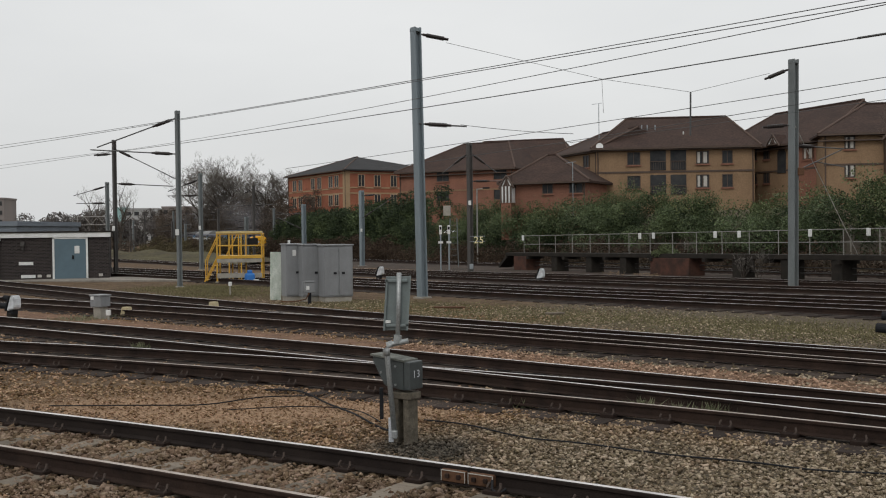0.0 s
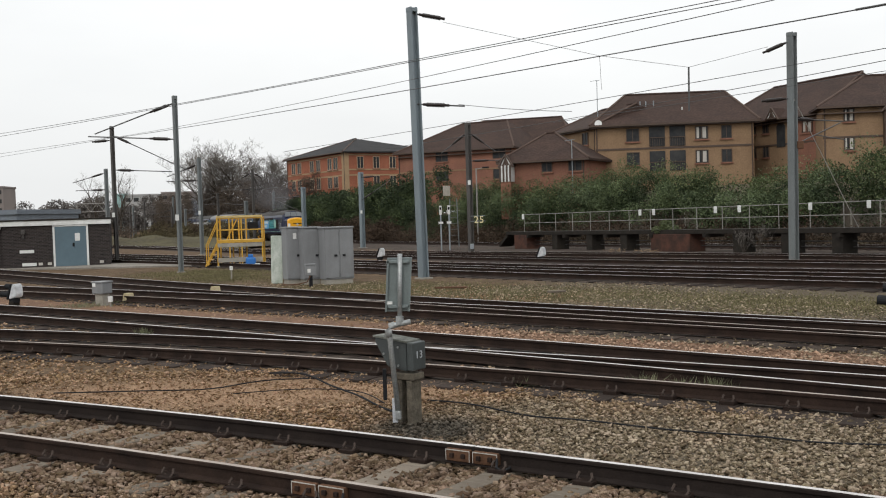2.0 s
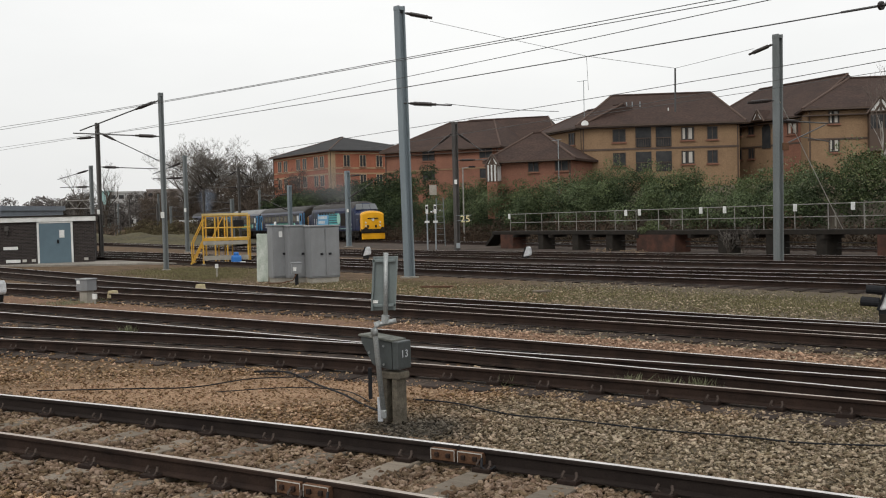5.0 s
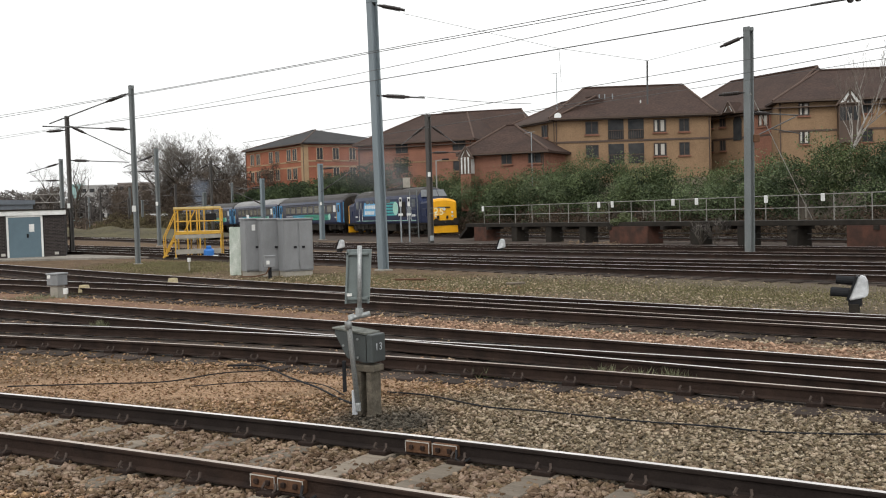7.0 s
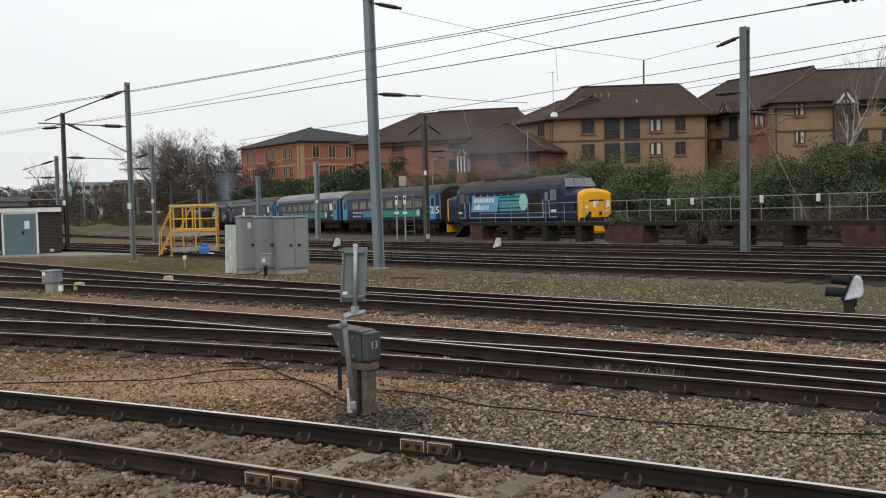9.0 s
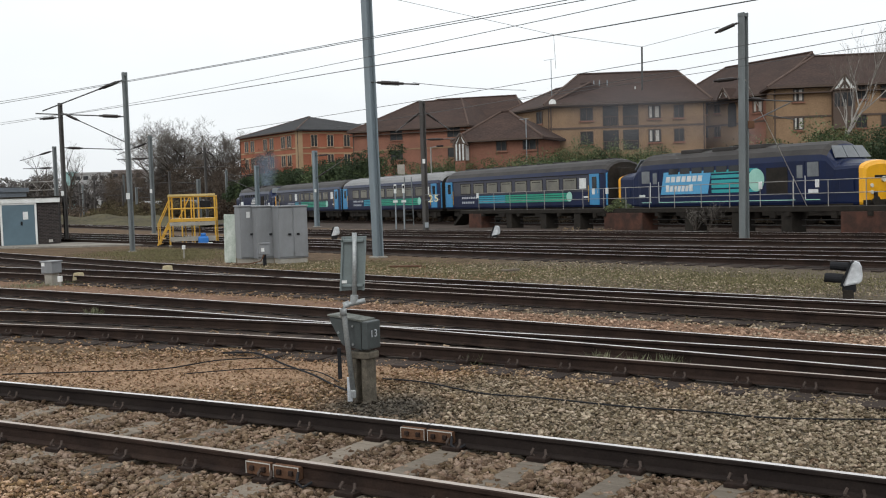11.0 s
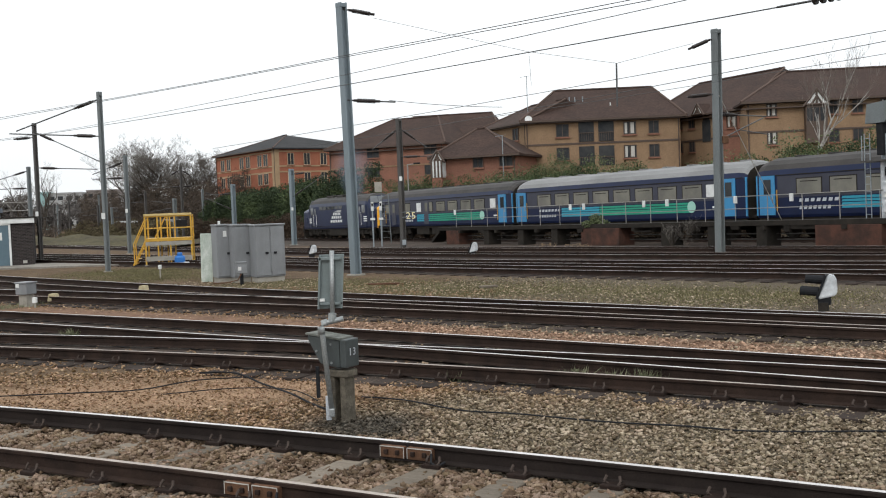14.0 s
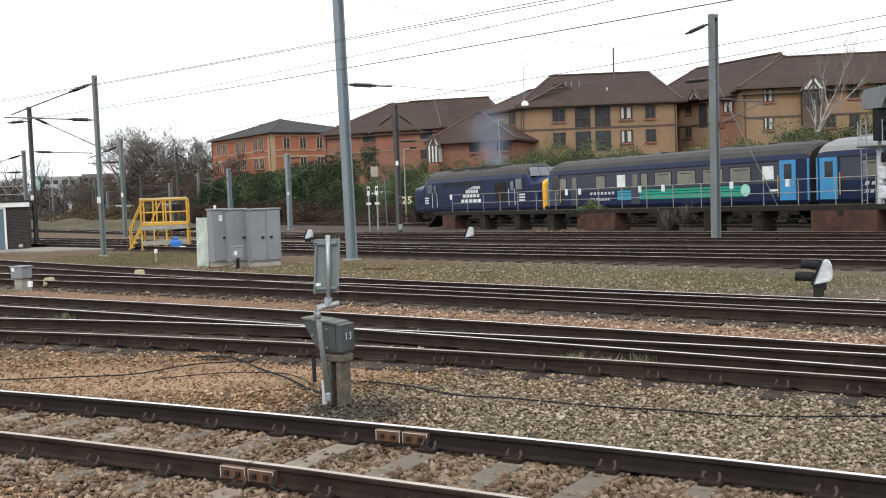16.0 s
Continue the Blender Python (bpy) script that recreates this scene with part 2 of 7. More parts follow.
def tube(bm, pts, r, seg=8, r2=None):
    """A round bar along points."""
    pts = [Vector(p) for p in pts]
    rings = []
    for i, p in enumerate(pts):
        d = (pts[min(i + 1, len(pts) - 1)] - pts[max(i - 1, 0)]).normalized()
        u = d.cross(Vector((0, 0, 1)) if abs(d.z) < 0.9 else Vector((1, 0, 0))).normalized()
        v = d.cross(u)
        rr = float(r if r2 is None else r + (r2 - r) * i / (len(pts) - 1))
        rings.append([bm.verts.new(p + rr * (math.cos(a) * u + math.sin(a) * v)) for a in (2 * math.pi * k / seg for k in range(seg))])
    for a, b in zip(rings, rings[1:]):
        for k in range(seg):
            bm.faces.new((a[k], a[(k + 1) % seg], b[(k + 1) % seg], b[k]))
    bm.faces.new(rings[0][::-1])
    bm.faces.new(rings[-1])


def tb(pts, r, seg=8, r2=None):
    bm = bmesh.new()
    tube(bm, pts, r, seg, r2)
    return bm


def prism(bm, outline, y0, y1, m=None):
    """A solid from an (x, z) outline, between y0 and y1."""
    a = [bm.verts.new((x, y0, z)) for x, z in outline]
    b = [bm.verts.new((x, y1, z)) for x, z in outline]
    n = len(outline)
    bm.faces.new(a)
    bm.faces.new(b[::-1])
    for k in range(n):
        bm.faces.new((a[k], b[k], b[(k + 1) % n], a[(k + 1) % n]))
    bmesh.ops.recalc_face_normals(bm, faces=bm.faces)
    if m is not None:
        bmesh.ops.transform(bm, matrix=m, verts=a + b)


def raw_mesh(name, verts, faces, material, parent=None):
    me = bpy.data.meshes.new(name)
    me.from_pydata(verts, [], faces)
    me.materials.append(material)
    ob = new(name, me)
    ob.parent = parent
    return ob


# ---------------------------------------------------------------- the train's line and the lie of the land
P0 = Vector((9.988, 61.85))
FWD = Vector((0.48234, -0.87598))       # the way the train goes
AWAY = Vector((0.87598, 0.48234))       # across the line, away from the yard
GRADE, YAW = 0.009, -61.162
RAIL = 0.22


def smooth(a, b, v):
    k = min(1.0, max(0.0, (v - a) / (b - a)))
    return k * k * (3 - 2 * k)


def line_sq(x, y):
    """How far (x, y) lies ahead on the train's line, and how far beyond it."""
    d = Vector((x, y)) - P0
    return d.dot(FWD), d.dot(AWAY)


def on_line(s, q, z=0.0):
    """The place s ahead, q beyond the line, z over the rail there."""
    p = P0 + FWD * s + AWAY * q
    return Vector((p.x, p.y, -0.03 + GRADE * max(-95, min(60, s)) + z))


def line_pose(s, q, z=0.0):
    p = on_line(s, q, z)
    return pose(p.x, p.y, p.z, 0, -math.degrees(math.atan(GRADE)), YAW)


def ground_z(x, y):
    s, q = line_sq(x, y)
    low = -0.03 - RAIL + GRADE * max(-95, min(60, s))
    z = -0.05 + (low + 0.05) * smooth(-26, -8, q)
    bank = smooth(5, 15, q) * (1.0 + 3.0 * smooth(-90, -30, s)) * (1 - smooth(90, 200, q) * 0.5)
    z += bank
    return z


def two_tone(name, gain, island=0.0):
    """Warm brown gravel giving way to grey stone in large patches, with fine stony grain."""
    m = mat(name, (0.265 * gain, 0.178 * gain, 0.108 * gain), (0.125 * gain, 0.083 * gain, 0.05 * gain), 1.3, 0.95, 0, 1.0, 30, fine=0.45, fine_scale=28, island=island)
    n, l = m.node_tree.nodes, m.node_tree.links
    hv = [q for q in n if q.type == "HUE_SAT"][0]
    co = [q for q in n if q.type == "TEX_COORD"][0]
    big = n.new("ShaderNodeTexNoise")
    big.inputs["Scale"].default_value, big.inputs["Detail"].default_value = 0.16, 3
    l.new(co.outputs["Object"], big.inputs["Vector"])
    sep = n.new("ShaderNodeSeparateXYZ")
    l.new(co.outputs["Object"], sep.inputs[0])
    sx = n.new("ShaderNodeMath")
    sx.operation, sx.inputs[1].default_value, sx.inputs[2].default_value = "MULTIPLY_ADD", 0.05, 0.0
    l.new(sep.outputs["X"], sx.inputs[0])
    ad = n.new("ShaderNodeMath")
    ad.operation = "ADD"
    l.new(big.outputs["Fac"], ad.inputs[0])
    l.new(sx.outputs[0], ad.inputs[1])
    mr = n.new("ShaderNodeMapRange")
    mr.inputs["From Min"].default_value, mr.inputs["From Max"].default_value = 0.44, 0.6
    l.new(ad.outputs[0], mr.inputs["Value"])
    mx = n.new("ShaderNodeMix")
    mx.data_type = "RGBA"
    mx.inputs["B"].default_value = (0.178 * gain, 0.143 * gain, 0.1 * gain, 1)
    l.new(mr.outputs["Result"], mx.inputs["Factor"])
    l.new(hv.inputs["Color"].links[0].from_socket, mx.inputs["A"])
    # trodden sandy patch beside the numbered box
    vd = n.new("ShaderNodeVectorMath")
    vd.operation = "DISTANCE"
    mp2 = n.new("ShaderNodeMapping")
    mp2.inputs["Rotation"].default_value[2] = radians(30)
    mp2.inputs["Scale"].default_value = (0.26, 0.75, 0.0)
    l.new(co.outputs["Object"], mp2.inputs["Vector"])
    l.new(mp2.outputs["Vector"], vd.inputs[0])
    q_ = Matrix.Rotation(radians(30), 3, "Z") @ Vector((-3.6 * 0.26, 13.6 * 0.75, 0))
    vd.inputs[1].default_value = q_
    sm = n.new("ShaderNodeMath")
    sm.operation, sm.inputs[1].default_value = "MULTIPLY_ADD", 0.9
    nz = n.new("ShaderNodeTexNoise")
    nz.inputs["Scale"].default_value = 0.8
    l.new(co.outputs["Object"], nz.inputs["Vector"])
    l.new(nz.outputs["Fac"], sm.inputs[0])
    l.new(vd.outputs["Value"], sm.inputs[2])
    ms = n.new("ShaderNodeMapRange")
    ms.inputs["From Min"].default_value, ms.inputs["From Max"].default_value = 1.0, 1.7
    ms.inputs["To Min"].default_value, ms.inputs["To Max"].default_value = 1.0, 0.0
    l.new(sm.outputs[0], ms.inputs["Value"])
    ma_ = n.new("ShaderNodeMix")
    ma_.data_type = "RGBA"
    ma_.inputs["B"].default_value = (0.275, 0.18, 0.112, 1)
    l.new(ms.outputs["Result"], ma_.inputs["Factor"])
    l.new(mx.outputs["Result"], ma_.inputs["A"])
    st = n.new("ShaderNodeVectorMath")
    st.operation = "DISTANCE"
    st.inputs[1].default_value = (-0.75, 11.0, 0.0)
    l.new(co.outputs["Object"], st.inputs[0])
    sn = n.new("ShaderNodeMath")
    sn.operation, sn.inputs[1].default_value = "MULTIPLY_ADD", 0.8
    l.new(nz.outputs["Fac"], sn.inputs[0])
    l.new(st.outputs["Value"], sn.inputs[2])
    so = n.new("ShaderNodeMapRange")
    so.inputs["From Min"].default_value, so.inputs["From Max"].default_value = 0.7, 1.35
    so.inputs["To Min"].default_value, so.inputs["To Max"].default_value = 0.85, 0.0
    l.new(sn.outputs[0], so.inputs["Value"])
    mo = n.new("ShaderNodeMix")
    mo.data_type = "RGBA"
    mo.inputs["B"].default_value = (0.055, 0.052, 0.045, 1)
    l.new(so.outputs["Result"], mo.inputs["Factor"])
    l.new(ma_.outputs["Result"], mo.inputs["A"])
    l.new(mo.outputs["Result"], hv.inputs["Color"])
    return m


def grid_ground():
    xs = sorted({*np.arange(-60, 60.1, 1.5), *np.arange(-300, 301, 12), -900, -600, -450, 450, 600, 900, -2500, 2500})
    ys = sorted({*np.arange(-15, 130.1, 1.5), *np.arange(-100, 400, 12), 500, 650, 900, 1500, 3500, -400, -1500})
    vs = [(x, y, ground_z(x, y) + 0.03 * noise.noise((x * 0.3, y * 0.3, 0)) * (1 if abs(x) < 70 else 0)) for y in ys for x in xs]
    w = len(xs)
    fs = [(j * w + i, j * w + i + 1, (j + 1) * w + i + 1, (j + 1) * w + i) for j in range(len(ys) - 1) for i in range(w - 1)]
    # low gain paints the shade of the gaps between stones into the ground
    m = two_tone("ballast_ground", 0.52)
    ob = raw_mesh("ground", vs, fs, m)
    return tagged(ob, "brown gravel and ballast ground of a railway yard", "ground", kind="structure")


ground = grid_ground()
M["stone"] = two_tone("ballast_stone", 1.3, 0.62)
M["coarsestone"] = mat("reddish_ballast_stone", (0.225, 0.162, 0.11), (0.115, 0.082, 0.058), 1.5, 0.95, 0, 0.6, 40, fine=0.3, fine_scale=60, island=0.55)
for key_ in ("stone", "coarsestone"):
    n_, l_ = M[key_].node_tree.nodes, M[key_].node_tree.links
    hv_ = [q for q in n_ if q.type == "HUE_SAT"][0]
    geo_ = n_.new("ShaderNodeNewGeometry")
    wn_ = n_.new("ShaderNodeTexWhiteNoise")
    wn_.noise_dimensions = "1D"
    l_.new(geo_.outputs["Random Per Island"], wn_.inputs["W"])
    for sock_, a_, b_, src_ in (("Hue", 0.488, 0.508, wn_.outputs["Value"]), ("Saturation", 1.2, 0.88, geo_.outputs["Random Per Island"])):
        r_ = n_.new("ShaderNodeMapRange")
        r_.inputs["To Min"].default_value, r_.inputs["To Max"].default_value = a_, b_
        l_.new(src_, r_.inputs["Value"])
        l_.new(r_.outputs["Result"], hv_.inputs[sock_])


# ---------------------------------------------------------------- tracks
GAUGE = 1.505
TRACKS = {   # three points of the centre line each
    "near": ((-4.29, 10.72), (0.0, 8.2), (2.95, 6.25)),
    "t1": ((-9.21, 23.31), (0.0, 16.2), (5.35, 11.72)),
    "t2": ((-7.38, 18.6), (0.35, 14.39), (5.08, 11.16)),
    "u1": ((-14.0, 37.5), (-0.2, 23.4), (7.43, 16.26)),
    "u2": ((-11.5, 30.8), (0.56, 21.55), (7.27, 15.91)),
    "g1": ((-4.77, 42.0), (3.2, 33.8), (11.5, 25.1)),
    "g2": ((-5.3, 46.7), (5.97, 35.1), (12.9, 28.1)),
    "g3": ((-6.7, 58.9), (6.95, 41.6), (15.0, 32.2)),
    "h1": ((-7.3, 65.6), (8.1, 47.9), (16.6, 36.4)),
}


def centre(pts, lo, hi, step):
    """Points along a slightly bent line through three points, running on straight beyond them."""
    a, b, c = (Vector(p) for p in pts)
    ch = (c - a)
    ln = ch.length
    e = ch / ln
    nrm = Vector((-e.y, e.x))
    ub, hb = (b - a).dot(e), (b - a).dot(nrm)
    k = hb / (ub * (ub - ln))
    out = []
    u = lo
    while u <= hi + 1e-6:
        w = max(-2, min(ln + 2, u))
        h = k * w * (w - ln) + (u - w) * k * (2 * w - ln)
        out.append(a + e * u + nrm * h)
        u += step
    return out


PROFILE = [(-0.07, 0), (0.07, 0), (0.07, 0.012), (0.012, 0.03), (0.012, 0.115), (0.035, 0.125), (0.036, 0.15), (0.028, 0.159),
           (-0.028, 0.159), (-0.036, 0.15), (-0.035, 0.125), (-0.012, 0.115), (-0.012, 0.03), (-0.07, 0.012)]


def rail_mesh(pts, off, top, z_of, crown=(7,), web="rust"):
    vs, fs = [], []
    n = len(PROFILE)
    for i, p in enumerate(pts):
        d = (pts[min(i + 1, len(pts) - 1)] - pts[max(i - 1, 0)]).normalized()
        nr = Vector((-d.y, d.x))
        for x, z in PROFILE:
            q = p + nr * (off + x)
            vs.append((q.x, q.y, z_of(p.x, p.y) + RAIL - 0.159 + z))
    mats = []
    for i in range(len(pts) - 1):
        for k in range(n):
            fs.append((i * n + k, i * n + (k + 1) % n, (i + 1) * n + (k + 1) % n, (i + 1) * n + k))
            mats.append(1 if k in crown else 0)
    me = bpy.data.meshes.new("rail")
    me.from_pydata(vs, [], fs)
    me.materials.append(M[web])
    me.materials.append(top)
    me.polygons.foreach_set("material_index", mats)
    return new("rail", me)


def track(key, lo, hi, tops, label, z_of=ground_z, bed=True, pitch=0.7):
    tr = thing("railway_track", Matrix(), label, "railway track", "tracks of the yard", "structure")
    fine = centre(TRACKS[key], lo, hi, 1.5)
    for off, top in zip((-GAUGE / 2, GAUGE / 2), tops):
        rail_mesh(fine, off, top, z_of, (7,), "oiled" if key == "near" and off > 0 else "rust").parent = tr
    if bed:
        vs, fs = [], []
        for i, p in enumerate(fine):
            d = (fine[min(i + 1, len(fine) - 1)] - fine[max(i - 1, 0)]).normalized()
            nr = Vector((-d.y, d.x))
            for off, up in ((-1.45, -0.03), (-1.1, 0.02), (0, 0.03), (1.1, 0.02), (1.45, -0.03)):
                q = p + nr * off
                vs.append((q.x, q.y, z_of(q.x, q.y) + up))
        for i in range(len(fine) - 1):
            for k in range(4):
                fs.append((i * 5 + k, i * 5 + k + 1, (i + 1) * 5 + k + 1, (i + 1) * 5 + k))
        raw_mesh("track_bed", vs, fs, M["bed"], tr)
    me = mesh_of("sleeper", bx(-0.125, -1.3, -0.12, 0.125, 1.3, 0.0, bevel=0.012), M["darktimber"] if bed else M["timber"])
    pts = centre(TRACKS[key], lo, hi, pitch)
    for p, q in zip(pts, pts[1:]):
        d = q - p
        sl = new("sleeper", me)
        sl.parent = tr
        sl.matrix_local = pose(p.x, p.y, z_of(p.x, p.y) + (0.034 if bed else 0.045), 0, 0, math.degrees(math.atan2(d.y, d.x)))
    return tr


R_, D_ = M["railtop"], M["raildull"]
TR = {}
for key_, lo_, hi_, tops_, bed_, label_ in (
        ("near", -7.7, 18, (D_, R_), False, "near running track with worn steel rails on ballast"),
        ("t1", -25, 30, (R_, R_), True, "yard track with dark rusty rails crossing a turnout"),
        ("t2", -24.87, 30, (D_, R_), True, "yard track with polished rails joining a turnout"),
        ("u1", -25, 45, (D_, R_), True, "yard track with rust-topped rails on dark sleepers"),
        ("u2", -25, 45, (D_, R_), True, "yard track with one bright polished rail"),
        ("g1", -40, 55, (R_, R_), True, "far yard track with polished rails beside the grass strip"),
        ("g2", -40, 55, (R_, R_), True, "far yard track with dull rails"),
        ("g3", -40, 55, (R_, D_), True, "far yard track with dull rails below the walkway"),
        ("h1", -40, 55, (D_, R_), True, "far dark siding next to the raised walkway")):
    TR[key_] = track(key_, lo_, hi_, tops_, label_, bed=bed_, pitch=0.82 if key_ == "near" else 0.74)


# ---------------------------------------------------------------- the train
def lofted(stations, mats_of):
    """A body lofted over stations (x, half width, bottom, shoulder, top)."""
    bm = bmesh.new()
    rings = []
    for x, w, zb, zs, zt in stations:
        half = [(w * 0.97, zb), (w, zb + 0.12), (w, zs), (w * 0.955, zs + 0.30 * (zt - zs)), (w * 0.83, zs + 0.58 * (zt - zs)),
                (w * 0.6, zs + 0.82 * (zt - zs)), (w * 0.3, zs + 0.96 * (zt - zs))]
        ring = [(-y, z) for y, z in half] + [(0, zt)] + [(y, z) for y, z in half[::-1]]
        rings.append([bm.verts.new((x, y, z)) for y, z in ring])
    n = len(rings[0])
    for i, (a, b) in enumerate(zip(rings, rings[1:])):
        for k in range(n):
            f = bm.faces.new((a[k], b[k], b[(k + 1) % n], a[(k + 1) % n]))
            f.material_index = mats_of(i, k, n)
    bm.faces.new(rings[0][::-1]).material_index = mats_of(-1, 0, n)
    bm.faces.new(rings[-1]).material_index = mats_of(len(rings), 0, n)
    bmesh.ops.recalc_face_normals(bm, faces=bm.faces)
    return bm


def plate(x0, z0, x1, z1, y, thick=0.012, lean=0.0):
    """A thin plate on the yard side of a vehicle; lean shears it along x."""
    bm = bmesh.new()
    vs = box(bm, x0, y - thick, z0, x1, y + 0.01, z1)
    if lean:
        for v in vs:
            v.co.x += lean * (v.co.z - z0)
    return bm


def disc(x, z, r, y, thick=0.014, seg=20):
    bm = bmesh.new()
    prism(bm, [(x + r * math.cos(2 * math.pi * k / seg), z + r * math.sin(2 * math.pi * k / seg)) for k in range(seg)], y - thick, y + 0.01)
    return bm


WHEEL = None


def bogie(parent, x, axles, wheel_r):
    global WHEEL
    bm = bmesh.new()
    L = (axles[-1] - axles[0]) / 2 + 0.75
    for y in (-1.12, 0.98):
        box(bm, x - L, y, 0.42, x + L, y + 0.14, 0.86, 0.03)
        for a in axles:
            box(bm, x + a - 0.18, y - 0.07, 0.3, x + a + 0.18, y + 0.2, 0.72, 0.03)
        for a in axles[:-1]:
            m_ = x + a + (axles[1] - axles[0]) / 2
            box(bm, m_ - 0.28, y - 0.1, 0.62, m_ + 0.28, y + 0.12, 0.98, 0.04)
    box(bm, x - L, -1.0, 0.6, x + L, 1.0, 0.8)
    bg = part("bogie", bm, M["under"], parent)
    if WHEEL is None:
        wm = bmesh.new()
        seg = 20
        for y0, y1, r in ((-0.78, -0.66, 1.0), (-0.82, -0.78, 0.86), (-0.66, -0.63, 1.06), (0.66, 0.78, 1.0), (0.63, 0.66, 1.06)):
            prism(wm, [(r * math.cos(2 * math.pi * k / seg), r * math.sin(2 * math.pi * k / seg)) for k in range(seg)], y0, y1)
        prism(wm, [(0.17 * math.cos(k), 0.17 * math.sin(k)) for k in (0, 1, 2, 3, 4, 5)], -0.7, 0.7)
        WHEEL = mesh_of("wheelset", wm, M["under"])
    for a in axles:
        w = new("wheelset", WHEEL)
        w.parent = bg
        w.location, w.scale = (x + a, 0, wheel_r), (wheel_r, 1, wheel_r)
    return bg


def buffers(parent, x, out):
    for y in (-0.87, 0.87):
        bm = bmesh.new()
        tube(bm, [(x, y, 1.05), (x + out * 0.45, y, 1.05)], 0.11, 10)
        tube(bm, [(x + out * 0.45, y, 1.05), (x + out * 0.52, y, 1.05)], 0.24, 14)
        part("buffer", bm, M["under"], parent)
    part("coupling", tb([(x, 0, 1.0), (x + out * 0.4, 0, 0.85)], 0.07), M["under"], parent)


def coach(label, roof, brake=False):
    c = thing("railway_coach", Matrix(), label, "railway coach", "coaches of the train")
    L, W = 20.0, 1.4
    st = [(0.0, W * 0.94, 1.0, 2.9, 3.62), (0.12, W * 0.985, 1.0, 2.95, 3.75), (0.5, W, 1.0, 2.98, 3.85), (L / 2, W, 1.0, 2.98, 3.85), (L - 0.5, W, 1.0, 2.98, 3.85),
          (L - 0.12, W * 0.985, 1.0, 2.95, 3.75), (L, W * 0.94, 1.0, 2.9, 3.62)]
    part("body", lofted(st, lambda i, k, n: 1 if 3 <= k <= n - 5 and 0 <= i < 6 else (2 if i in (-1, len(st)) else 0)),
         [M["blue"], roof, M["under"]], c, smooth=False)
    y = -W
    band = part("window_band", plate(1.35, 1.93, L - 1.35, 2.93, y, 0.006), M["band"], c, "grey-blue upper body panel")
    wins = [(2.5 + 1.87 * k, 1.38) for k in range(8)]
    if brake:
        wins = [(1.25, 0.65), (4.75, 0.8), (8.66, 0.5), (9.78, 1.25), (11.5, 1.33), (13.37, 1.35), (15.25, 1.3)]
    for x, ww in wins:
        w = part("window", plate(x, 2.08, x + ww, 2.76, y, 0.018), M["coachglass"], c)
        bm = bmesh.new()
        for a in ((x - 0.04, 2.04, x + ww + 0.04, 2.08), (x - 0.04, 2.76, x + ww + 0.04, 2.8), (x - 0.04, 2.08, x, 2.76), (x + ww, 2.08, x + ww + 0.04, 2.76)):
            box(bm, a[0], y - 0.024, a[1], a[2], y, a[3])
        part("window_frame", bm, M["under"], w)
        if ww > 1:
            part("top_light", plate(x + 0.2, 2.62, x + ww - 0.2, 2.66, y, 0.024), M["under"], w)
    if brake:
        for x in (2.35, 7.8):
            d = part("luggage_door", plate(x, 1.12, x + 0.7, 2.93, y, 0.014), M["band"], c, "dark blue luggage door")
            part("door_window", plate(x + 0.15, 2.1, x + 0.55, 2.75, y, 0.02), M["coachglass"], d)
        part("guard_window", plate(6.63, 2.08, 7.33, 2.76, y, 0.02), M["white"], c, "white blanked guard's window")
    part("toilet_window", plate(17.3, 2.12, 17.98, 2.75, y, 0.02), M["white"], c, "frosted white toilet window")
    for x in (0.25, 18.35):
        plain = brake and x < 5
        d = part("door", plate(x, 1.12, x + 0.95, 2.98, y, 0.035), M["band"] if plain else M["sky"], c, "dark blue end door" if plain else "light blue vestibule door")
        part("door_window", plate(x + 0.28, 2.1, x + 0.72, 2.8, y, 0.045), M["glass"], d)
        part("door_handle", plate(x + 0.8, 1.8, x + 0.86, 2.0, y, 0.06), M["steel"], d)
        part("grab_rail", tb([(x - 0.08 if x > 5 else x + 1.1, y - 0.06, 1.3), (x - 0.08 if x > 5 else x + 1.1, y - 0.06, 2.3)], 0.02, 6), M["yellow"], c)
    for x in (0.05, L - 0.05):
        part("end_corner", bx(x - 0.045, -W * 0.98, 1.1, x + 0.045, -W * 0.72, 3.0), M["sky"], c)
    for z in (1.36, 1.5, 1.64, 1.78):
        part("livery_stripe", plate(6.6 if brake else 4.95, z, 8.6, z + 0.105, y, 0.01, 0.5), M["cyan"], c, "light blue livery stripe")
        part("livery_stripe", plate(8.66, z, 16.2, z + 0.105, y, 0.01, 0.0), M["green"], c, "green livery stripe")
    part("livery_roundel", disc(16.2, 1.65, 0.3, y), M["pale"], c, "pale green compass roundel")
    for z, x1 in ((1.70, 4.85), (1.36, 4.4)):
        for k in range(7):
            a = (4.15 if brake else 2.6) + k * (x1 - 2.55) / 7
            part("lettering_bar", plate(a, z, a + (x1 - 2.55) / 7 * 0.62, z + 0.15, y, 0.01, 0.25), M["letter"], c, "white lettering as plain bars")
    part("number_bar", plate(17.7, 1.55, 18.2, 1.65, y, 0.01), M["white"], c)
    for x in np.arange(1.5, 19, 1.9):
        part("roof_vent", bx(x, -0.35, 3.78, x + 0.4, 0.35, 3.9, 0.03), roof, c)
    part("gutter", bx(0.3, y - 0.02, 2.96, L - 0.3, y + 0.03, 3.0), M["under"], c)
    bm = bmesh.new()
    for a, b in ((6.2, 8.2), (8.6, 10.0), (10.4, 12.8)):
        box(bm, a, -1.25, 0.35, b, 1.25, 0.98, 0.03)
    box(bm, 0.1, -1.3, 0.86, L - 0.1, 1.3, 1.02)
